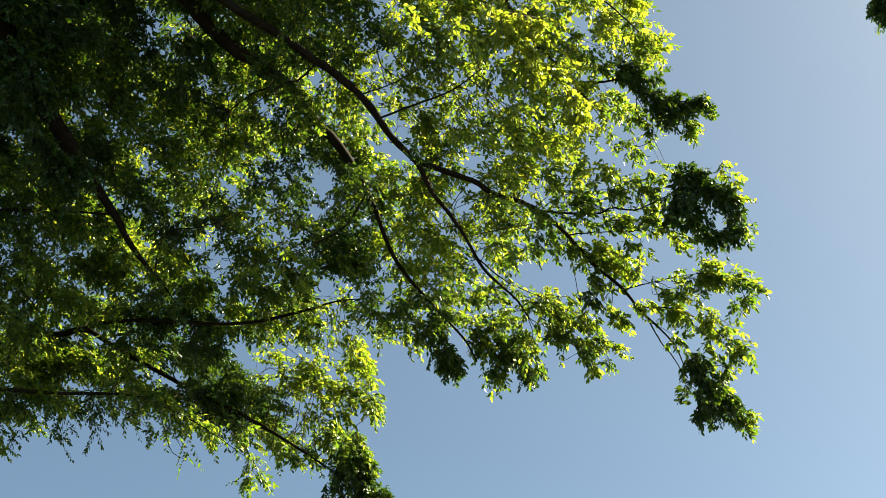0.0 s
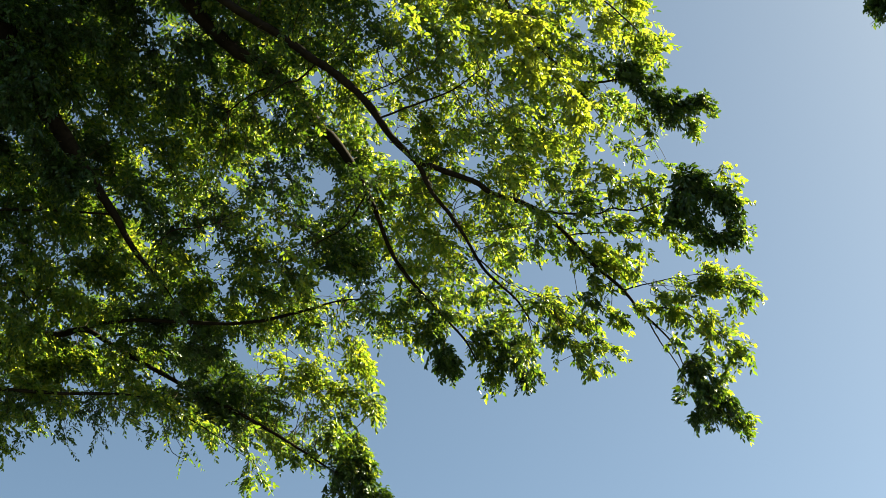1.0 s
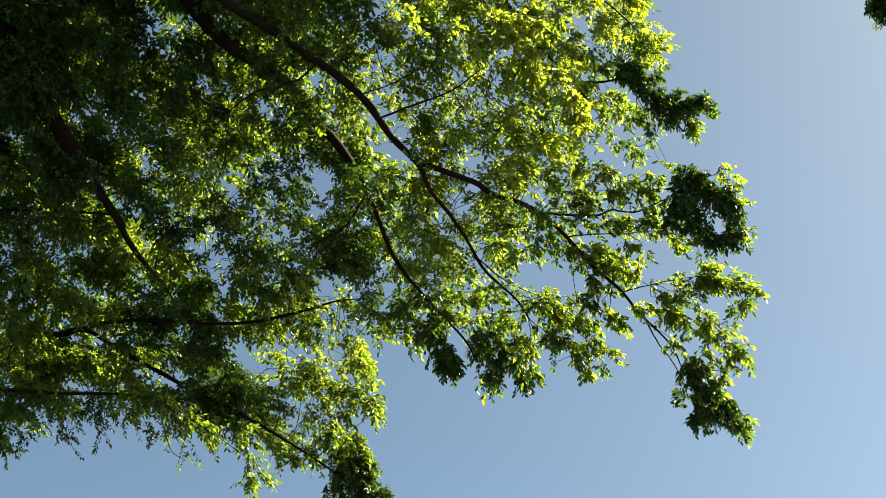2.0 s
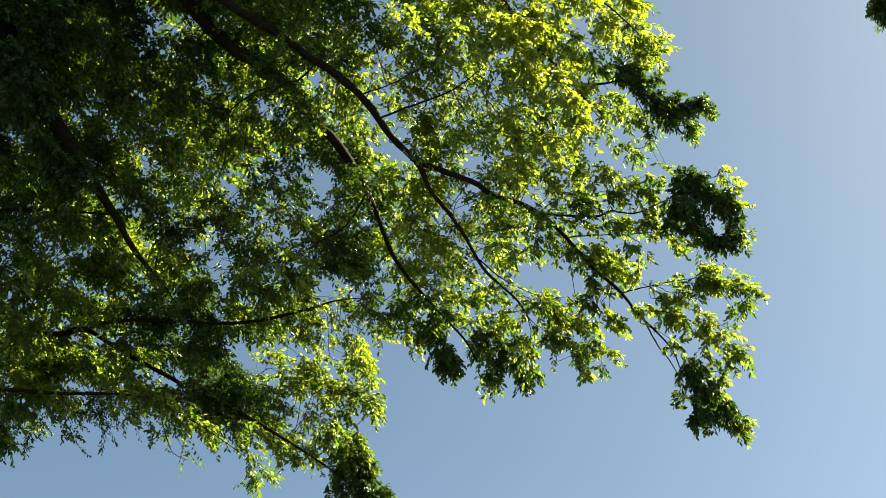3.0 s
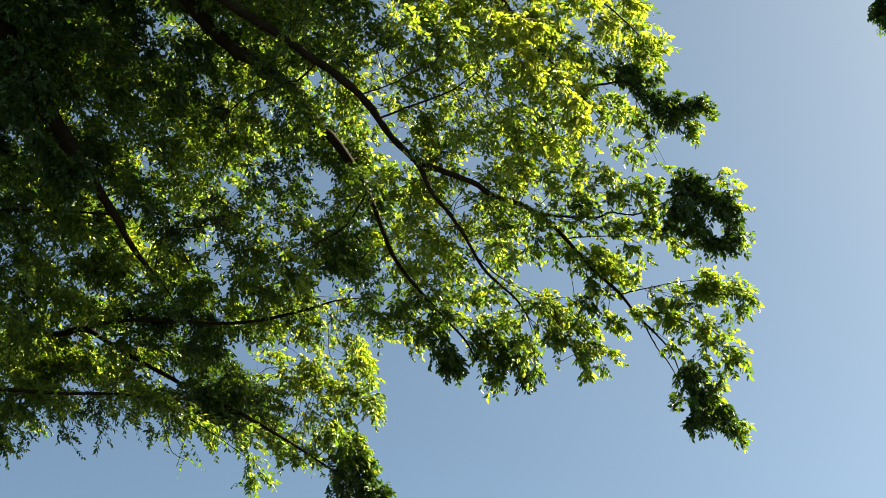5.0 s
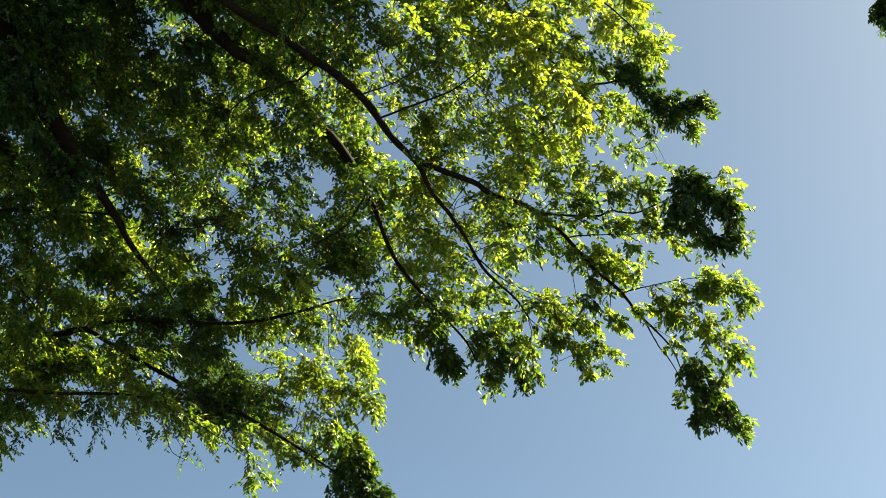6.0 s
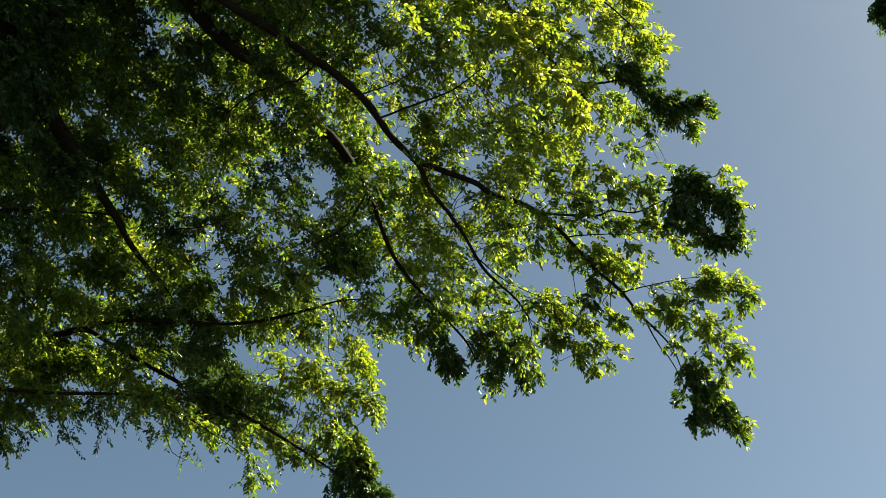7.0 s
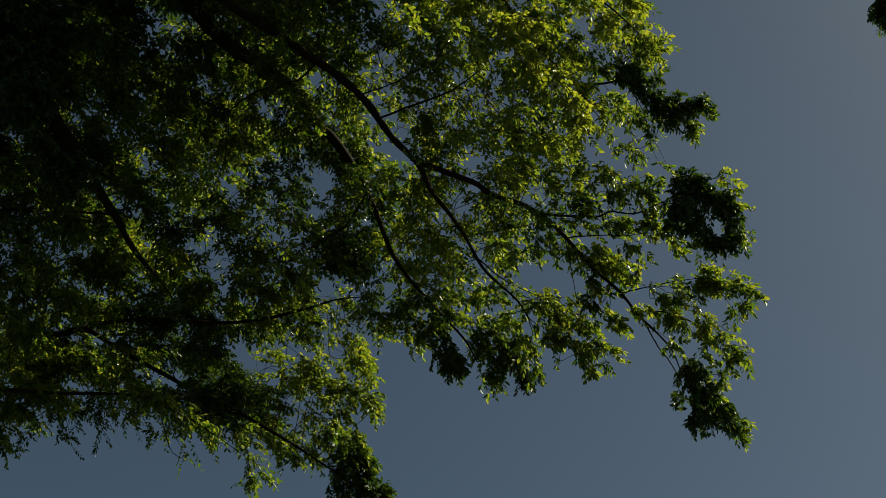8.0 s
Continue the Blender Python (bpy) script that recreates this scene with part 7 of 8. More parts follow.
leafy_branch(tree, limb_outer, (1.05, 5.79, 6.52), (1.04, 5.91, 6.37), (1.12, 5.92, 6.30), 0.03, 13, "limb_end", leaf=0.040, spread=1.1, flat=0.8, twig=0.62, hang=0.7, singles=5)
leafy_branch(tree, limb_outer, (0.76, 5.60, 6.74), (0.83, 5.82, 6.42), (0.94, 5.87, 6.38), 0.05, 17, "limb_end", leaf=0.040, spread=1.1, flat=0.8, twig=0.55, hang=0.7, singles=5, kind=MATURE_SHADE)
leafy_branch(tree, limb_outer, (1.05, 5.79, 6.52), (0.87, 5.98, 6.39), (0.95, 6.04, 6.23), 0.05, 20, "limb_end", leaf=0.040, spread=1.1, flat=0.8, twig=0.62, hang=0.7, singles=5)
leafy_branch(tree, limb_main, (0.59, 5.84, 6.47), (0.70, 6.41, 6.91), (0.83, 6.49, 6.77), 0.07, 37, "side", leaf=0.040, spread=1.1, flat=0.8, twig=0.62, hang=0.7, singles=5, kind=YOUNG_LIT)
leafy_branch(tree, limb_main, (0.53, 5.93, 6.37), (0.63, 6.04, 6.36), (0.71, 6.06, 6.22), 0.05, 20, "under", leaf=0.040, spread=1.1, flat=0.8, twig=0.62, hang=0.7, singles=5)
leafy_branch(tree, limb_main, (0.68, 5.87, 6.44), (0.71, 6.09, 6.15), (0.86, 6.05, 6.16), 0.05, 13, "under", leaf=0.040, spread=1.1, flat=0.8, twig=0.62, hang=0.7, singles=5)
leafy_branch(tree, limb_main, (0.68, 5.87, 6.44), (0.86, 6.10, 6.11), (0.90, 6.15, 6.08), 0.02, 6, "outer_tip", leaf=0.040, spread=1.1, flat=0.8, twig=0.62, hang=0.7, singles=5, kind=YOUNG_LIT)
leafy_branch(tree, limb_main, (0.68, 5.87, 6.44), (0.98, 6.11, 6.22), (0.99, 6.12, 6.10), 0.03, 11, "outer_tip", leaf=0.040, spread=1.1, flat=0.8, twig=0.62, hang=0.7, singles=5)
leafy_branch(tree, limb_main, (0.68, 5.87, 6.44), (1.00, 6.03, 6.18), (1.09, 6.10, 6.20), 0.02, 5, "outer_tip", leaf=0.040, spread=1.1, flat=0.8, twig=0.62, hang=0.7, singles=5, kind=YOUNG_LIT)
leafy_branch(tree, limb_main, (0.50, 5.90, 6.40), (0.36, 5.89, 6.38), (0.43, 6.00, 6.41), 0.05, 13, "under", leaf=0.040, spread=1.1, flat=0.8, twig=0.62, hang=0.7, singles=5)
leafy_branch(tree, limb_behind, (0.03, 6.42, 6.73), (0.00, 6.53, 6.54), (0.08, 6.65, 6.49), 0.09, 73, "under_in", leaf=0.040, spread=1.1, flat=0.8, twig=0.55, hang=0.7, singles=5, kind=MATURE_SHADE)
leafy_branch(tree, limb_behind, (0.15, 6.51, 6.62), (0.25, 6.52, 6.69), (0.37, 6.62, 6.50), 0.11, 95, "under", leaf=0.040, spread=1.1, flat=0.8, twig=0.62, hang=0.7, singles=5)
leafy_branch(tree, limb_behind, (0.15, 6.51, 6.62), (0.45, 6.59, 6.65), (0.56, 6.73, 6.40), 0.09, 75, "under", leaf=0.040, spread=1.1, flat=0.8, twig=0.55, hang=0.7, singles=5, kind=MATURE_SHADE)
leafy_branch(tree, limb_behind, (0.15, 6.51, 6.62), (0.32, 6.62, 6.47), (0.35, 6.71, 6.40), 0.06, 20, "under", leaf=0.040, spread=1.1, flat=0.8, twig=0.62, hang=0.7, singles=5)
leafy_branch(tree, limb_behind, (0.15, 6.51, 6.62), (0.52, 6.49, 6.57), (0.56, 6.60, 6.52), 0.03, 11, "under", leaf=0.040, spread=1.1, flat=0.8, twig=0.62, hang=0.7, singles=5, kind=YOUNG_LIT)
leafy_branch(tree, limb_behind, (0.15, 6.51, 6.62), (0.59, 6.58, 6.51), (0.66, 6.73, 6.48), 0.06, 16, "under", leaf=0.040, spread=1.1, flat=0.8, twig=0.62, hang=0.7, singles=5)
leafy_branch(tree, limb_behind, (0.00, 6.40, 6.75), (-0.08, 6.47, 6.75), (0.00, 6.51, 6.64), 0.07, 26, "under_in", leaf=0.040, spread=1.1, flat=0.8, twig=0.55, hang=0.7, singles=5, kind=MATURE_SHADE)
leafy_branch(tree, limb_top, (1.11, 5.22, 7.76), (1.18, 5.14, 7.77), (1.30, 5.18, 7.77), 0.06, 62, "clump_a", leaf=0.040, spread=1.1, flat=0.8, twig=0.55, hang=0.7, singles=5, kind=MATURE_SHADE)
leafy_branch(tree, limb_top, (1.24, 5.26, 7.72), (1.28, 5.22, 7.72), (1.45, 5.31, 7.61), 0.05, 36, "clump_a", leaf=0.040, spread=1.1, flat=0.8, twig=0.55, hang=0.7, singles=5, kind=MATURE_SHADE)
leafy_branch(tree, limb_top, (1.36, 5.26, 7.72), (1.43, 5.30, 7.63), (1.73, 5.34, 7.71), 0.05, 35, "clump_a", leaf=0.040, spread=1.1, flat=0.8, twig=0.55, hang=0.7, singles=5, kind=MATURE_SHADE)
leafy_branch(tree, limb_top, (1.73, 5.32, 7.65), (1.69, 5.29, 7.63), (1.77, 5.33, 7.56), 0.03, 9, "clump_a", leaf=0.040, spread=1.1, flat=0.8, twig=0.62, hang=0.7, singles=5)
leafy_branch(tree, limb_top, (1.36, 5.26, 7.72), (1.46, 5.40, 7.67), (1.64, 5.44, 7.54), 0.05, 25, "clump_a", leaf=0.040, spread=1.1, flat=0.8, twig=0.62, hang=0.7, singles=5)
leafy_branch(tree, limb_top, (1.11, 5.22, 7.76), (1.39, 5.25, 7.85), (1.43, 5.20, 7.78), 0.02, 3, "clump_a", leaf=0.040, spread=1.1, flat=0.8, twig=0.55, hang=0.7, singles=3, kind=MATURE_SHADE)
leafy_branch(tree, limb_top, (1.27, 5.29, 7.68), (1.28, 5.39, 7.67), (1.35, 5.42, 7.59), 0.04, 14, "clump_a", leaf=0.040, spread=1.1, flat=0.8, twig=0.62, hang=0.7, singles=5)
leafy_branch(tree, limb_top, (1.27, 5.29, 7.68), (1.24, 5.44, 7.59), (1.26, 5.55, 7.46), 0.03, 10, "top", leaf=0.040, spread=1.1, flat=0.8, twig=0.62, hang=0.7, singles=5)
leafy_branch(tree, limb_top, (1.33, 5.37, 7.60), (1.36, 5.45, 7.53), (1.47, 5.56, 7.32), 0.03, 13, "clump_a", leaf=0.040, spread=1.1, flat=0.8, twig=0.62, hang=0.7, singles=5)
leafy_branch(tree, limb_top, (1.36, 5.48, 7.47), (1.18, 5.48, 7.42), (1.27, 5.59, 7.44), 0.03, 6, "top", leaf=0.040, spread=1.1, flat=0.8, twig=0.62, hang=0.7, singles=5)
leafy_branch(tree, limb_cross, (-0.89, 6.51, 6.93), (-1.27, 7.11, 7.10), (-1.18, 7.18, 7.00), 0.03, 8, "yellow", leaf=0.040, spread=1.1, flat=0.8, twig=0.58, hang=0.7, singles=4, kind=YOUNG_LIT)
leafy_branch(tree, limb_cross, (-0.89, 6.51, 6.93), (-1.13, 7.17, 6.95), (-0.94, 7.32, 6.95), 0.04, 12, "yellow", leaf=0.040, spread=1.1, flat=0.8, twig=0.58, hang=0.7, singles=4, kind=YOUNG_LIT)
leafy_branch(tree, limb_cross, (-0.72, 6.47, 6.96), (-0.64, 7.04, 7.06), (-0.55, 7.21, 6.98), 0.06, 23, "yellow", leaf=0.040, spread=1.1, flat=0.8, twig=0.58, hang=0.7, singles=4, kind=YOUNG_LIT)
leafy_branch(tree, limb_cross, (-0.72, 6.47, 6.96), (-0.61, 7.29, 6.98), (-0.51, 7.23, 6.85), 0.04, 14, "yellow", leaf=0.040, spread=1.1, flat=0.8, twig=0.58, hang=0.7, singles=4, kind=YOUNG_LIT)
leafy_branch(tree, limb_low, (-1.06, 7.31, 6.33), (-0.96, 7.46, 7.01), (-0.62, 7.53, 6.94), 0.06, 24, "yellow", leaf=0.040, spread=1.1, flat=0.8, twig=0.58, hang=0.7, singles=4, kind=YOUNG_LIT)
leafy_branch(tree, limb_low, (-0.90, 7.38, 6.26), (-0.61, 7.47, 6.89), (-0.46, 7.58, 6.86), 0.05, 19, "yellow", leaf=0.040, spread=1.1, flat=0.8, twig=0.58, hang=0.7, singles=4)
leafy_branch(tree, limb_low, (-0.90, 7.38, 6.26), (-0.55, 7.61, 6.88), (-0.49, 7.66, 6.77), 0.03, 8, "yellow", leaf=0.040, spread=1.1, flat=0.8, twig=0.58, hang=0.7, singles=4, kind=YOUNG_LIT)
leafy_branch(tree, limb_low, (-0.97, 7.35, 6.29), (-0.79, 7.58, 6.93), (-0.71, 7.61, 6.77), 0.04, 13, "yellow", leaf=0.040, spread=1.1, flat=0.8, twig=0.58, hang=0.7, singles=4)
leafy_branch(tree, limb_low, (-0.90, 7.38, 6.26), (-0.68, 7.22, 6.39), (-0.57, 7.25, 6.34), 0.04, 12, "low_end", leaf=0.040, spread=1.1, flat=0.8, twig=0.58, hang=0.7, singles=4)
leafy_branch(tree, limb_low, (-0.76, 7.44, 6.19), (-0.66, 7.33, 6.33), (-0.54, 7.49, 6.24), 0.09, 65, "low_end", leaf=0.040, spread=1.1, flat=0.8, twig=0.58, hang=0.7, singles=4)
leafy_branch(tree, limb_low, (-0.76, 7.44, 6.19), (-0.56, 7.37, 6.30), (-0.50, 7.50, 6.20), 0.06, 32, "low_end", leaf=0.040, spread=1.1, flat=0.8, twig=0.58, hang=0.7, singles=4, kind=MATURE_SHADE)
leafy_branch(tree, limb_low, (-0.76, 7.44, 6.19), (-0.57, 7.48, 6.14), (-0.40, 7.62, 6.06), 0.07, 54, "low_end", leaf=0.040, spread=1.1, flat=0.8, twig=0.58, hang=0.7, singles=4, kind=MATURE_SHADE)
leafy_branch(tree, limb_low, (-0.76, 7.44, 6.19), (-0.77, 7.48, 6.07), (-0.69, 7.53, 6.07), 0.03, 11, "low_end", leaf=0.040, spread=1.1, flat=0.8, twig=0.58, hang=0.7, singles=4, kind=MATURE_SHADE)
leafy_branch(tree, limb_low, (-1.40, 7.18, 6.48), (-1.55, 7.76, 6.71), (-1.38, 7.83, 6.64), 0.06, 21, "low_limb", leaf=0.040, spread=1.1, flat=0.8, twig=0.58, hang=0.7, singles=4, kind=YOUNG_LIT)
leafy_branch(tree, limb_low, (-1.20, 7.25, 6.39), (-1.21, 7.32, 6.32), (-1.03, 7.34, 6.22), 0.05, 19, "low_limb", leaf=0.040, spread=1.1, flat=0.8, twig=0.58, hang=0.7, singles=4)
leafy_branch(tree, limb_low, (-1.40, 7.18, 6.48), (-1.46, 7.52, 6.89), (-1.20, 7.48, 6.92), 0.08, 34, "low_limb", leaf=0.040, spread=1.1, flat=0.8, twig=0.58, hang=0.7, singles=4)
leafy_branch(tree, limb_under, (-2.82, 6.48, 6.21), (-2.79, 6.54, 6.11), (-2.86, 6.77, 5.96), 0.05, 24, "fringe", leaf=0.037, spread=1.1, flat=0.8, twig=0.58, hang=0.7, singles=4, kind=YOUNG_LIT)
leafy_branch(tree, limb_low, (-2.89, 6.80, 6.90), (-3.02, 6.44, 7.25), (-3.01, 6.60, 7.22), 0.06, 10, "", leaf=0.040, spread=1.1, flat=0.8, twig=0.58, hang=0.7, singles=4, kind=YOUNG_LIT)
leafy_branch(tree, limb_low, (-2.89, 6.80, 6.90), (-2.91, 6.73, 7.07), (-2.67, 6.68, 6.95), 0.05, 12, "", leaf=0.040, spread=1.1, flat=0.8, twig=0.58, hang=0.7, singles=4, kind=YOUNG_LIT)
leafy_branch(tree, limb_low, (-2.63, 6.78, 6.92), (-2.59, 6.89, 6.79), (-2.57, 6.96, 6.74), 0.04, 10, "", leaf=0.040, spread=1.1, flat=0.8, twig=0.58, hang=0.7, singles=4, kind=YOUNG_LIT)
leafy_branch(tree, limb_low, (-2.23, 6.89, 6.81), (-2.21, 6.92, 6.69), (-2.20, 7.06, 6.62), 0.04, 13, "", leaf=0.040, spread=1.1, flat=0.8, twig=0.58, hang=0.7, singles=4, kind=YOUNG_LIT)
leafy_branch(tree, limb_outer, (1.32, 5.80, 6.51), (1.40, 5.83, 6.48), (1.59, 5.85, 6.44), 0.05, 13, "long_bough", leaf=0.040, spread=1.1, flat=0.8, twig=0.58, hang=0.7, singles=4)
leafy_branch(tree, limb_outer, (1.47, 5.78, 6.54), (1.51, 5.76, 6.50), (1.70, 5.88, 6.52), 0.05, 11, "long_bough", leaf=0.040, spread=1.1, flat=0.8, twig=0.58, hang=0.7, singles=4, kind=YOUNG_LIT)
leafy_branch(tree, limb_outer, (1.29, 5.80, 6.51), (1.28, 5.80, 6.42), (1.42, 5.89, 6.43), 0.04, 8, "long_bough", leaf=0.040, spread=1.1, flat=0.8, twig=0.58, hang=0.7, singles=4)
leafy_branch(tree, limb_outer, (1.44, 5.43, 6.93), (1.61, 5.43, 7.02), (1.68, 5.43, 6.86), 0.05, 28, "ring", leaf=0.040, spread=1.1, flat=0.8, twig=0.58, hang=0.7, singles=4, kind=MATURE_SHADE)
leafy_branch(tree, limb_outer, (1.44, 5.43, 6.93), (1.74, 5.45, 6.94), (1.80, 5.52, 6.86), 0.04, 22, "ring", leaf=0.040, spread=1.1, flat=0.8, twig=0.58, hang=0.7, singles=4, kind=MATURE_SHADE)
leafy_branch(tree, limb_outer, (1.44, 5.43, 6.93), (1.50, 5.31, 6.99), (1.59, 5.35, 7.00), 0.04, 17, "ring_in", leaf=0.040, spread=1.1, flat=0.8, twig=0.58, hang=0.7, singles=4, kind=MATURE_SHADE)
leafy_branch(tree, limb_top, (1.24, 5.26, 7.72), (1.37, 5.29, 7.75), (1.55, 5.31, 7.66), 0.05, 26, "clump_a", leaf=0.040, spread=1.1, flat=0.8, twig=0.58, hang=0.7, singles=4, kind=MATURE_SHADE)
leafy_branch(tree, limb_top, (1.36, 5.26, 7.72), (1.52, 5.34, 7.68), (1.72, 5.29, 7.62), 0.04, 22, "clump_a", leaf=0.040, spread=1.1, flat=0.8, twig=0.58, hang=0.7, singles=4, kind=MATURE_SHADE)
leafy_branch(tree, limb_top, (1.24, 5.26, 7.72), (1.39, 5.30, 7.63), (1.50, 5.35, 7.55), 0.05, 24, "clump_a", leaf=0.040, spread=1.1, flat=0.8, twig=0.58, hang=0.7, singles=4, kind=MATURE_SHADE)
leafy_branch(tree, limb_top, (1.36, 5.26, 7.72), (1.55, 5.37, 7.61), (1.68, 5.45, 7.61), 0.04, 15, "clump_a", leaf=0.040, spread=1.1, flat=0.8, twig=0.58, hang=0.7, singles=4)
leafy_branch(tree, limb_behind, (0.15, 6.51, 6.62), (0.38, 6.61, 6.85), (0.63, 6.73, 6.75), 0.07, 24, "under", leaf=0.040, spread=1.1, flat=0.8, twig=0.58, hang=0.7, singles=4)
leafy_branch(tree, limb_behind, (0.09, 6.46, 6.68), (0.22, 6.55, 6.87), (0.45, 6.62, 6.87), 0.06, 20, "under_in", leaf=0.040, spread=1.1, flat=0.8, twig=0.58, hang=0.7, singles=4)
leafy_branch(tree, limb_main, (0.53, 5.93, 6.37), (0.58, 5.99, 6.24), (0.78, 6.00, 6.26), 0.05, 14, "under", leaf=0.040, spread=1.1, flat=0.8, twig=0.58, hang=0.7, singles=4)
leafy_branch(tree, limb_main, (0.53, 5.93, 6.37), (0.50, 6.11, 6.22), (0.57, 6.19, 6.15), 0.04, 12, "under", leaf=0.040, spread=1.1, flat=0.8, twig=0.58, hang=0.7, singles=4)
leafy_branch(tree, limb_behind, (-0.10, 6.32, 6.84), (-0.17, 6.31, 6.85), (0.04, 6.36, 6.72), 0.08, 37, "cross", leaf=0.040, spread=1.1, flat=0.8, twig=0.58, hang=0.7, singles=4, kind=MATURE_SHADE)
leafy_branch(tree, limb_behind, (-0.21, 6.24, 6.93), (0.06, 6.28, 6.85), (0.25, 6.32, 6.79), 0.07, 27, "under_in", leaf=0.040, spread=1.1, flat=0.8, twig=0.58, hang=0.7, singles=4)
leafy_branch(tree, limb_top, (1.32, 5.24, 7.73), (1.17, 4.99, 7.99), (1.41, 5.08, 7.99), 0.06, 17, "top", leaf=0.040, spread=1.1, flat=0.8, twig=0.58, hang=0.7, singles=4)
leafy_branch(tree, limb_top, (1.11, 5.22, 7.76), (1.28, 5.07, 7.88), (1.41, 5.16, 7.92), 0.04, 12, "top", leaf=0.040, spread=1.1, flat=0.8, twig=0.58, hang=0.7, singles=4, kind=YOUNG_LIT)
# Dark leaf colour here deepens the shade beside the thick limb.
leafy_branch(tree, limb_dark, (-2.77, 5.15, 7.84), (-2.75, 4.92, 7.73), (-2.60, 5.01, 7.61), 0.09, 62, "", leaf=0.040, spread=1.1, flat=0.8, twig=0.80, hang=0.7, singles=4, kind=MATURE_SHADE)
leafy_branch(tree, limb_dark, (-2.65, 5.29, 7.68), (-2.59, 5.01, 7.56), (-2.52, 5.20, 7.50), 0.09, 62, "", leaf=0.040, spread=1.1, flat=0.8, twig=0.80, hang=0.7, singles=4, kind=MATURE_SHADE)
leafy_branch(tree, limb_dark, (-2.65, 5.29, 7.68), (-2.75, 5.07, 7.47), (-2.64, 5.22, 7.40), 0.09, 62, "", leaf=0.040, spread=1.1, flat=0.8, twig=0.80, hang=0.7, singles=4, kind=MATURE_SHADE)
leafy_branch(tree, limb_dark, (-2.31, 5.64, 7.28), (-2.37, 5.47, 7.21), (-2.23, 5.46, 7.05), 0.09, 50, "", leaf=0.040, spread=1.1, flat=0.8, twig=0.80, hang=0.7, singles=4, kind=MATURE_SHADE)
leafy_branch(tree, limb_dark, (-2.33, 5.62, 7.31), (-2.50, 5.43, 7.18), (-2.36, 5.55, 7.06), 0.09, 50, "", leaf=0.040, spread=1.1, flat=0.8, twig=0.80, hang=0.7, singles=4, kind=MATURE_SHADE)
leafy_branch(tree, limb_dark, (-2.48, 5.47, 7.48), (-2.59, 5.24, 7.28), (-2.46, 5.39, 7.18), 0.09, 62, "", leaf=0.040, spread=1.1, flat=0.8, twig=0.80, hang=0.7, singles=4, kind=MATURE_SHADE)
leafy_branch(tree, limb_under, (-2.79, 6.48, 6.21), (-2.78, 6.46, 6.28), (-2.58, 6.51, 6.18), 0.07, 24, "", leaf=0.040, spread=1.1, flat=0.8, twig=0.70, hang=0.7, singles=4, kind=YOUNG_LIT)
leafy_branch(tree, limb_under, (-2.66, 6.49, 6.20), (-2.67, 6.52, 6.23), (-2.51, 6.51, 6.12), 0.07, 24, "", leaf=0.040, spread=1.1, flat=0.8, twig=0.70, hang=0.7, singles=4)
leafy_branch(tree, limb_under, (-2.00, 6.51, 6.18), (-1.99, 6.46, 6.19), (-1.80, 6.51, 6.11), 0.07, 24, "", leaf=0.040, spread=1.1, flat=0.8, twig=0.70, hang=0.7, singles=4)
leafy_branch(tree, limb_under, (-1.84, 6.55, 6.14), (-1.81, 6.54, 6.16), (-1.64, 6.66, 6.11), 0.07, 22, "", leaf=0.037, spread=1.1, flat=0.8, twig=0.70, hang=0.7, singles=4, kind=YOUNG_LIT)
leafy_branch(tree, limb_under, (-1.68, 6.60, 6.08), (-1.67, 6.61, 6.10), (-1.49, 6.71, 6.03), 0.07, 22, "", leaf=0.037, spread=1.1, flat=0.8, twig=0.70, hang=0.7, singles=4)
leafy_branch(tree, limb_under, (-2.85, 6.48, 6.21), (-2.84, 6.50, 6.18), (-2.74, 6.62, 6.12), 0.07, 22, "", leaf=0.037, spread=1.1, flat=0.8, twig=0.70, hang=0.7, singles=4)
leafy_branch(tree, limb_low, (-0.90, 7.38, 6.26), (-0.81, 7.15, 6.44), (-0.73, 7.24, 6.38), 0.04, 11, "low_limb", leaf=0.040, spread=1.1, flat=0.8, twig=0.58, hang=0.7, singles=4)
leafy_branch(tree, limb_low, (-1.60, 7.11, 6.56), (-1.60, 7.09, 6.64), (-1.46, 7.12, 6.61), 0.06, 24, "", leaf=0.040, spread=1.1, flat=0.8, twig=0.58, hang=0.7, singles=4, kind=MATURE_SHADE)
leafy_branch(tree, limb_low, (-1.60, 7.11, 6.56), (-1.53, 6.99, 6.69), (-1.41, 7.02, 6.59), 0.06, 19, "", leaf=0.040, spread=1.1, flat=0.8, twig=0.58, hang=0.7, singles=4, kind=MATURE_SHADE)
leafy_branch(tree, limb_top, (0.75, 5.15, 7.84), (0.75, 4.92, 7.35), (0.83, 5.04, 7.20), 0.04, 15, "top", leaf=0.047, spread=1.1, flat=0.8, twig=0.58, hang=0.7, singles=4, kind=YELLOW_LIT)
leafy_branch(tree, limb_top, (0.59, 5.03, 7.96), (0.35, 4.59, 7.65), (0.53, 4.76, 7.61), 0.06, 15, "top", leaf=0.049, spread=1.1, flat=0.8, twig=0.58, hang=0.7, singles=4, kind=YELLOW_LIT)
leafy_branch(tree, limb_top, (0.75, 5.15, 7.84), (0.85, 5.67, 7.84), (0.89, 5.81, 7.78), 0.02, 7, "top", leaf=0.045, spread=1.1, flat=0.8, twig=0.58, hang=0.7, singles=4, kind=YELLOW_LIT)
leafy_branch(tree, limb_main, (0.14, 5.60, 6.74), (0.97, 5.27, 7.06), (1.04, 5.24, 6.92), 0.03, 7, "side", leaf=0.040, spread=1.1, flat=0.8, twig=0.58, hang=0.7, singles=4, kind=YOUNG_LIT)
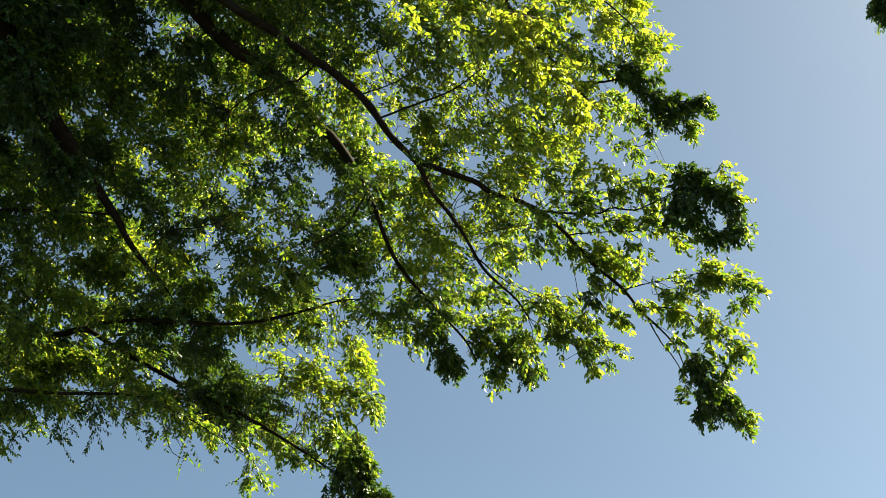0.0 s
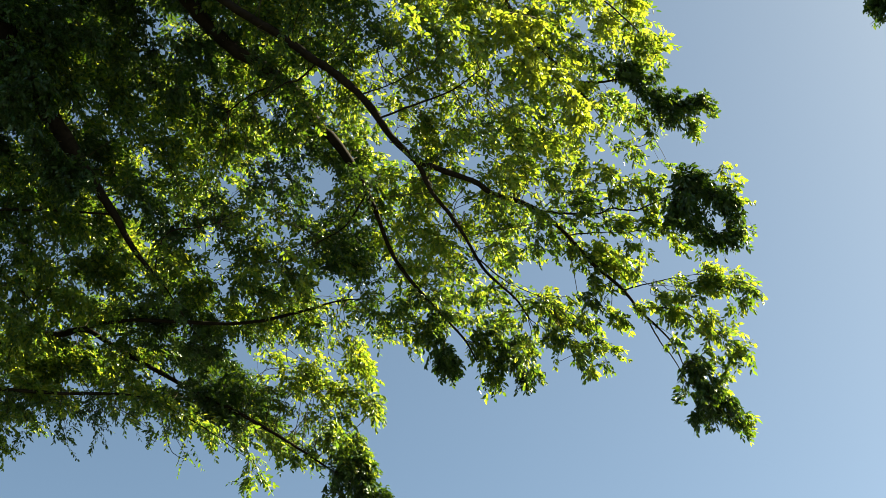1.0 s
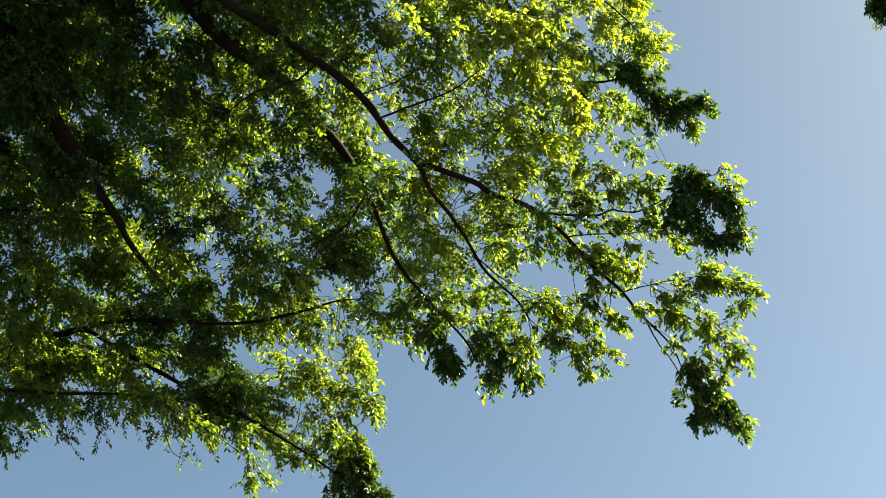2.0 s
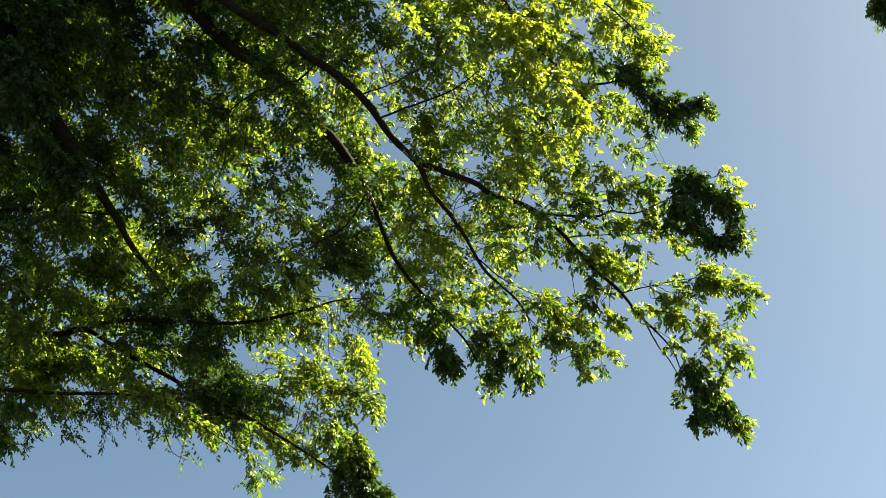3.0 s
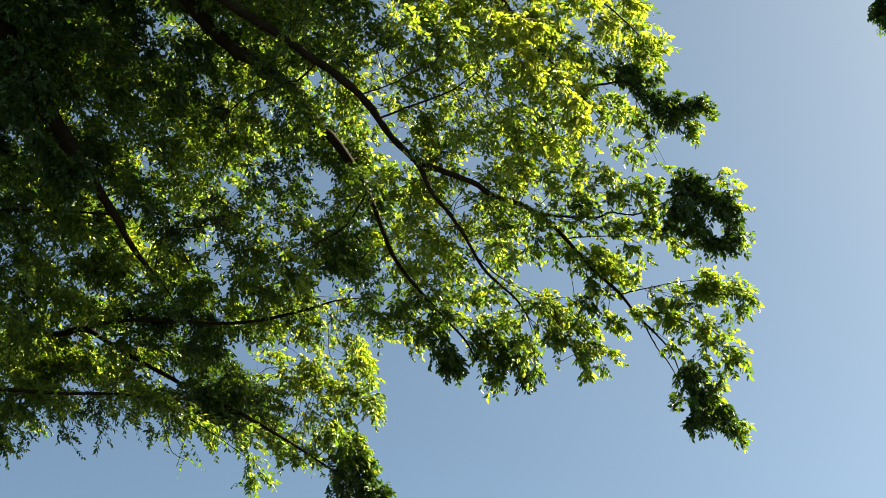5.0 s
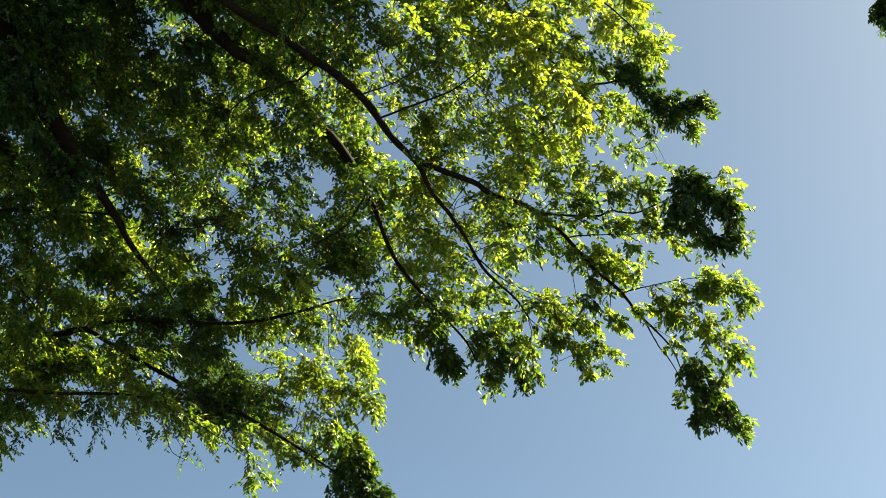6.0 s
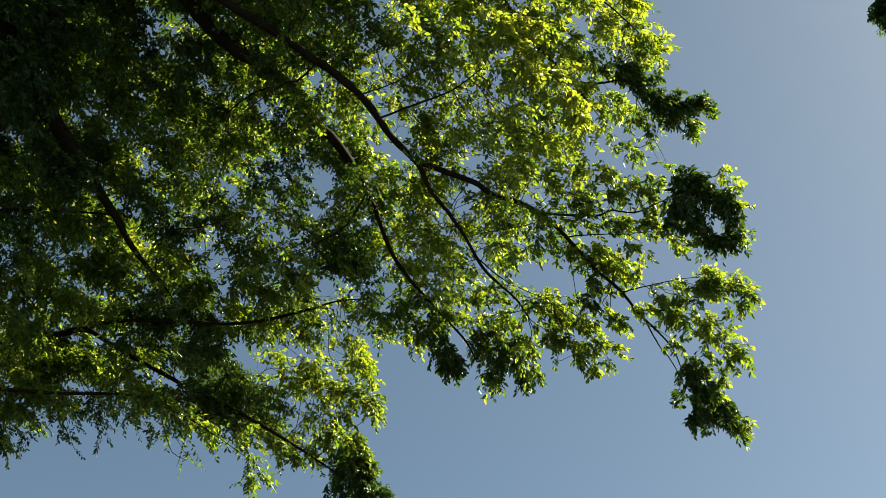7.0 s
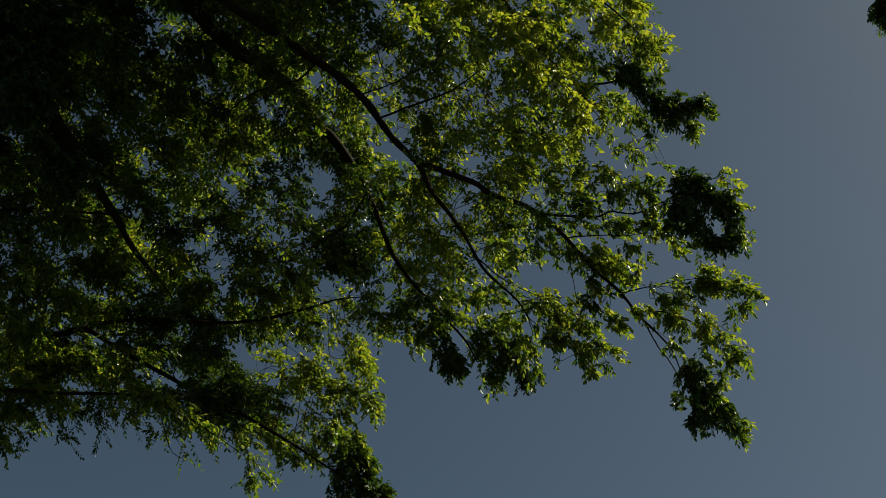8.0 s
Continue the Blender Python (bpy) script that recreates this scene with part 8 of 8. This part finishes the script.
leafy_branch(tree, limb_under, (-1.26, 6.78, 5.87), (-1.24, 6.79, 5.87), (-1.14, 6.85, 5.78), 0.04, 12, "hang", leaf=0.036, spread=1.1, flat=0.8, twig=0.58, hang=0.7, singles=4)
leafy_branch(tree, limb_under, (-1.26, 6.78, 5.87), (-1.26, 6.77, 5.82), (-1.25, 6.93, 5.79), 0.03, 8, "hang", leaf=0.036, spread=1.1, flat=0.8, twig=0.58, hang=0.7, singles=4)
leafy_branch(tree, limb_outer, (0.84, 5.66, 6.68), (0.82, 5.65, 6.69), (0.96, 5.71, 6.61), 0.05, 13, "limb_end", leaf=0.040, spread=1.1, flat=0.8, twig=0.70, hang=0.7)
leafy_branch(tree, limb_outer, (0.62, 5.51, 6.84), (0.57, 5.52, 6.77), (0.72, 5.65, 6.78), 0.05, 13, "side", leaf=0.040, spread=1.1, flat=0.8, twig=0.70, hang=0.7)
leafy_branch(tree, limb_outer, (0.71, 5.51, 6.84), (0.76, 5.48, 6.79), (0.96, 5.56, 6.80), 0.04, 16, "side", leaf=0.040, spread=1.1, flat=0.8, twig=0.70, hang=0.7)
leafy_branch(tree, limb_outer, (0.97, 5.75, 6.58), (0.98, 5.70, 6.73), (1.09, 5.65, 6.61), 0.04, 12, "limb_end", leaf=0.040, spread=1.1, flat=0.8, twig=0.70, hang=0.7, kind=YOUNG_LIT)
leafy_branch(tree, limb_main, (0.23, 5.71, 6.62), (0.46, 5.64, 6.72), (0.59, 5.70, 6.68), 0.04, 4, "mid", leaf=0.040, spread=1.1, flat=0.8, twig=0.70, hang=0.7)
leafy_branch(tree, limb_outer, (0.95, 5.73, 6.59), (0.83, 5.71, 6.54), (0.97, 5.79, 6.52), 0.04, 12, "limb_end", leaf=0.040, spread=1.1, flat=0.8, twig=0.70, hang=0.7)
leafy_branch(tree, limb_outer, (0.59, 5.50, 6.85), (0.70, 5.44, 6.98), (0.90, 5.44, 6.92), 0.05, 16, "side", leaf=0.040, spread=1.1, flat=0.8, twig=0.70, hang=0.7)
leafy_branch(tree, limb_outer, (0.77, 5.51, 6.84), (0.78, 5.49, 6.92), (0.98, 5.47, 6.83), 0.04, 13, "side", leaf=0.040, spread=1.1, flat=0.8, twig=0.70, hang=0.7, kind=MATURE_SHADE)
leafy_branch(tree, limb_outer, (0.40, 5.44, 6.92), (0.48, 5.45, 6.87), (0.64, 5.49, 6.80), 0.04, 13, "mid", leaf=0.040, spread=1.1, flat=0.8, twig=0.70, hang=0.7, kind=YOUNG_LIT)
leafy_branch(tree, limb_outer, (1.05, 5.79, 6.52), (1.08, 5.75, 6.59), (1.20, 5.83, 6.59), 0.03, 8, "limb_end", leaf=0.040, spread=1.1, flat=0.8, twig=0.70, hang=0.7, kind=YOUNG_LIT)
leafy_branch(tree, limb_outer, (0.84, 5.66, 6.68), (0.68, 5.63, 6.74), (0.78, 5.68, 6.72), 0.03, 4, "limb_end", leaf=0.040, spread=1.1, flat=0.8, twig=0.70, hang=0.7)
leafy_branch(tree, limb_outer, (0.90, 5.70, 6.63), (0.92, 5.78, 6.53), (1.07, 5.87, 6.51), 0.04, 10, "limb_end", leaf=0.040, spread=1.1, flat=0.8, twig=0.70, hang=0.7)
leafy_branch(tree, limb_outer, (0.77, 5.51, 6.84), (0.97, 5.38, 6.92), (1.11, 5.42, 6.91), 0.05, 16, "side", leaf=0.040, spread=1.1, flat=0.8, twig=0.70, hang=0.7)
leafy_branch(tree, limb_outer, (0.90, 5.51, 6.84), (1.01, 5.57, 6.83), (1.16, 5.59, 6.81), 0.04, 12, "side", leaf=0.040, spread=1.1, flat=0.8, twig=0.70, hang=0.7)
leafy_branch(tree, limb_low, (-1.14, 7.27, 6.37), (-1.17, 7.36, 6.43), (-1.02, 7.48, 6.29), 0.07, 20, "low_limb", leaf=0.036, spread=1.1, flat=0.8, twig=0.58, hang=0.7, singles=4, kind=YOUNG_LIT)
leafy_branch(tree, limb_low, (-1.31, 7.21, 6.44), (-1.35, 7.39, 6.49), (-1.18, 7.57, 6.43), 0.07, 18, "low_limb", leaf=0.036, spread=1.1, flat=0.8, twig=0.58, hang=0.7, singles=4, kind=YOUNG_LIT)
leafy_branch(tree, limb_low, (-1.06, 7.31, 6.33), (-0.94, 7.30, 6.26), (-0.87, 7.43, 6.22), 0.03, 9, "low_limb", leaf=0.036, spread=1.1, flat=0.8, twig=0.58, hang=0.7, singles=4)
leafy_branch(tree, limb_under, (-1.97, 6.52, 6.17), (-2.01, 6.71, 6.20), (-1.90, 6.73, 6.01), 0.03, 9, "hang_b", leaf=0.034, spread=1.1, flat=0.8, twig=0.58, hang=0.7, singles=4, kind=MATURE_SHADE)
# Sprays brightened in colour as if full sun reached them.
leafy_branch(tree, limb_top, (0.54, 5.00, 8.00), (0.41, 4.50, 7.52), (0.58, 4.55, 7.44), 0.05, 21, "top", leaf=0.042, spread=1.1, flat=0.8, twig=0.58, hang=0.9, singles=4, kind=YELLOW_LIT)
leafy_branch(tree, limb_top, (0.54, 5.00, 8.00), (0.41, 4.56, 7.39), (0.57, 4.71, 7.37), 0.06, 23, "top", leaf=0.042, spread=1.1, flat=0.8, twig=0.58, hang=0.9, singles=4, kind=YELLOW_LIT)
leafy_branch(tree, limb_top, (0.66, 5.09, 7.91), (0.46, 4.63, 7.28), (0.58, 4.77, 7.23), 0.06, 21, "top", leaf=0.042, spread=1.1, flat=0.8, twig=0.58, hang=0.9, singles=4, kind=YELLOW_LIT)
leafy_branch(tree, limb_top, (0.44, 4.90, 8.11), (0.29, 4.51, 7.60), (0.36, 4.54, 7.39), 0.06, 18, "top", leaf=0.042, spread=1.1, flat=0.8, twig=0.58, hang=0.9, singles=4, kind=YELLOW_LIT)
leafy_branch(tree, limb_top, (0.82, 5.20, 7.78), (0.74, 4.79, 7.22), (0.85, 4.93, 7.07), 0.04, 21, "top", leaf=0.042, spread=1.1, flat=0.8, twig=0.58, hang=0.9, singles=4, kind=YELLOW_LIT)
leafy_branch(tree, limb_top, (0.91, 5.27, 7.70), (0.67, 5.75, 7.76), (0.81, 5.87, 7.70), 0.04, 16, "top", leaf=0.042, spread=1.1, flat=0.8, twig=0.58, hang=0.9, singles=4, kind=YELLOW_LIT)
leafy_branch(tree, limb_top, (0.91, 5.27, 7.70), (0.79, 5.78, 7.87), (0.91, 5.80, 7.79), 0.02, 9, "top", leaf=0.042, spread=1.1, flat=0.8, twig=0.58, hang=0.9, singles=4, kind=YELLOW_LIT)
leafy_branch(tree, limb_top, (1.03, 4.85, 8.17), (0.98, 4.71, 7.94), (1.04, 4.75, 7.77), 0.04, 16, "top", leaf=0.042, spread=1.1, flat=0.8, twig=0.58, hang=0.9, singles=4, kind=YELLOW_LIT)
leafy_branch(tree, limb_top, (1.03, 4.85, 8.17), (1.14, 4.70, 8.00), (1.23, 4.73, 7.93), 0.04, 16, "top", leaf=0.042, spread=1.1, flat=0.8, twig=0.58, hang=0.9, singles=4, kind=YELLOW_LIT)
leafy_branch(tree, limb_top, (1.29, 5.00, 8.00), (1.31, 4.96, 7.91), (1.41, 5.06, 7.89), 0.04, 13, "top", leaf=0.042, spread=1.1, flat=0.8, twig=0.58, hang=0.9, singles=4, kind=YOUNG_LIT)
leafy_branch(tree, limb_outer, (0.64, 5.52, 6.83), (0.81, 5.85, 7.77), (0.95, 5.99, 7.65), 0.04, 16, "top", leaf=0.042, spread=1.1, flat=0.8, twig=0.58, hang=0.9, singles=4, kind=YELLOW_LIT)
leafy_branch(tree, limb_behind, (-1.23, 5.26, 8.01), (-1.17, 5.08, 7.83), (-1.05, 5.20, 7.77), 0.06, 18, "", leaf=0.036, spread=1.1, flat=0.8, twig=0.58, hang=0.7, singles=4)
leafy_branch(tree, limb_behind, (-1.07, 5.34, 7.92), (-1.00, 5.16, 7.68), (-0.87, 5.28, 7.59), 0.05, 18, "", leaf=0.036, spread=1.1, flat=0.8, twig=0.58, hang=0.7, singles=4)
leafy_branch(tree, limb_top, (0.71, 5.12, 7.87), (0.44, 5.79, 8.03), (0.66, 5.92, 7.86), 0.10, 44, "mid", leaf=0.041, spread=1.1, flat=0.8, twig=0.58, hang=0.7, singles=4, kind=YOUNG_LIT)
leafy_branch(tree, limb_top, (0.84, 5.21, 7.77), (0.64, 5.79, 7.97), (0.87, 6.02, 7.86), 0.10, 39, "mid", leaf=0.041, spread=1.1, flat=0.8, twig=0.58, hang=0.7, singles=4, kind=YOUNG_LIT)
leafy_branch(tree, limb_outer, (0.48, 5.46, 6.90), (0.40, 5.86, 7.70), (0.66, 5.98, 7.67), 0.09, 31, "mid", leaf=0.041, spread=1.1, flat=0.8, twig=0.58, hang=0.7, singles=4, kind=YOUNG_LIT)
leafy_branch(tree, limb_top, (0.77, 5.16, 7.83), (0.84, 5.19, 8.10), (1.07, 5.25, 8.01), 0.05, 16, "top", leaf=0.040, spread=1.1, flat=0.8, twig=0.58, hang=0.7, singles=4)
leafy_branch(tree, limb_top, (0.84, 5.21, 7.77), (0.90, 5.20, 7.95), (1.13, 5.31, 7.98), 0.05, 16, "top", leaf=0.040, spread=1.1, flat=0.8, twig=0.58, hang=0.7, singles=4)
leafy_branch(tree, limb_top, (0.95, 5.22, 7.76), (0.94, 5.31, 7.80), (1.11, 5.43, 7.76), 0.05, 18, "top", leaf=0.040, spread=1.1, flat=0.8, twig=0.58, hang=0.7, singles=4)
leafy_branch(tree, limb_top, (1.03, 5.22, 7.76), (1.05, 5.39, 7.82), (1.17, 5.39, 7.64), 0.04, 12, "top", leaf=0.040, spread=1.1, flat=0.8, twig=0.58, hang=0.7, singles=4)
leafy_branch(tree, limb_main, (0.59, 5.84, 6.47), (0.59, 5.93, 6.52), (0.79, 6.04, 6.38), 0.064, 22, "side", leaf=0.040, spread=1.1, flat=0.8, twig=0.58, hang=0.7, singles=4, kind=YOUNG_LIT)
leafy_branch(tree, limb_main, (0.68, 5.87, 6.44), (0.80, 5.90, 6.49), (0.94, 6.10, 6.42), 0.054, 20, "side", leaf=0.040, spread=1.1, flat=0.8, twig=0.58, hang=0.7, singles=4)
leafy_branch(tree, limb_main, (0.68, 5.87, 6.44), (0.71, 5.99, 6.37), (0.88, 6.15, 6.30), 0.054, 18, "under", leaf=0.040, spread=1.1, flat=0.8, twig=0.58, hang=0.7, singles=4)
leafy_branch(tree, limb_outer, (1.05, 5.79, 6.52), (1.00, 5.93, 6.47), (1.11, 5.93, 6.30), 0.032, 10, "limb_end", leaf=0.040, spread=1.1, flat=0.8, twig=0.58, hang=0.7, singles=4, kind=YOUNG_LIT)


# ---- a second tree, of which the end of one bough shows ----
other_tree = new("tree")
tagged(other_tree, "broadleaf tree with a dark leafy bough reaching out against the sky", "tree")
trunk(other_tree, [(8.6, 11.5, -0.15, 0.36), (8.6, 11.5, 0.5, 0.28), (8.5, 11.4, 3.0, 0.23), (8.4, 11.2, 6.5, 0.17)], 9)
far_limb = limb(other_tree, "limb", [[(8.4, 11.2, 6.2, 0.13), (7.9, 10.2, 8.6, 0.09), (7.0, 8.6, 11.2, 0.05), (5.73, 7.05, 12.30, 0.022)]], "", seed=40)
leafy_branch(other_tree, far_limb, (5.73, 7.05, 12.30), (4.92, 7.15, 11.75), (4.32, 7.37, 11.35), 0.24, 800, "corner", leaf=0.05, flat=1.0, kind=MATURE_SHADE)

motions()
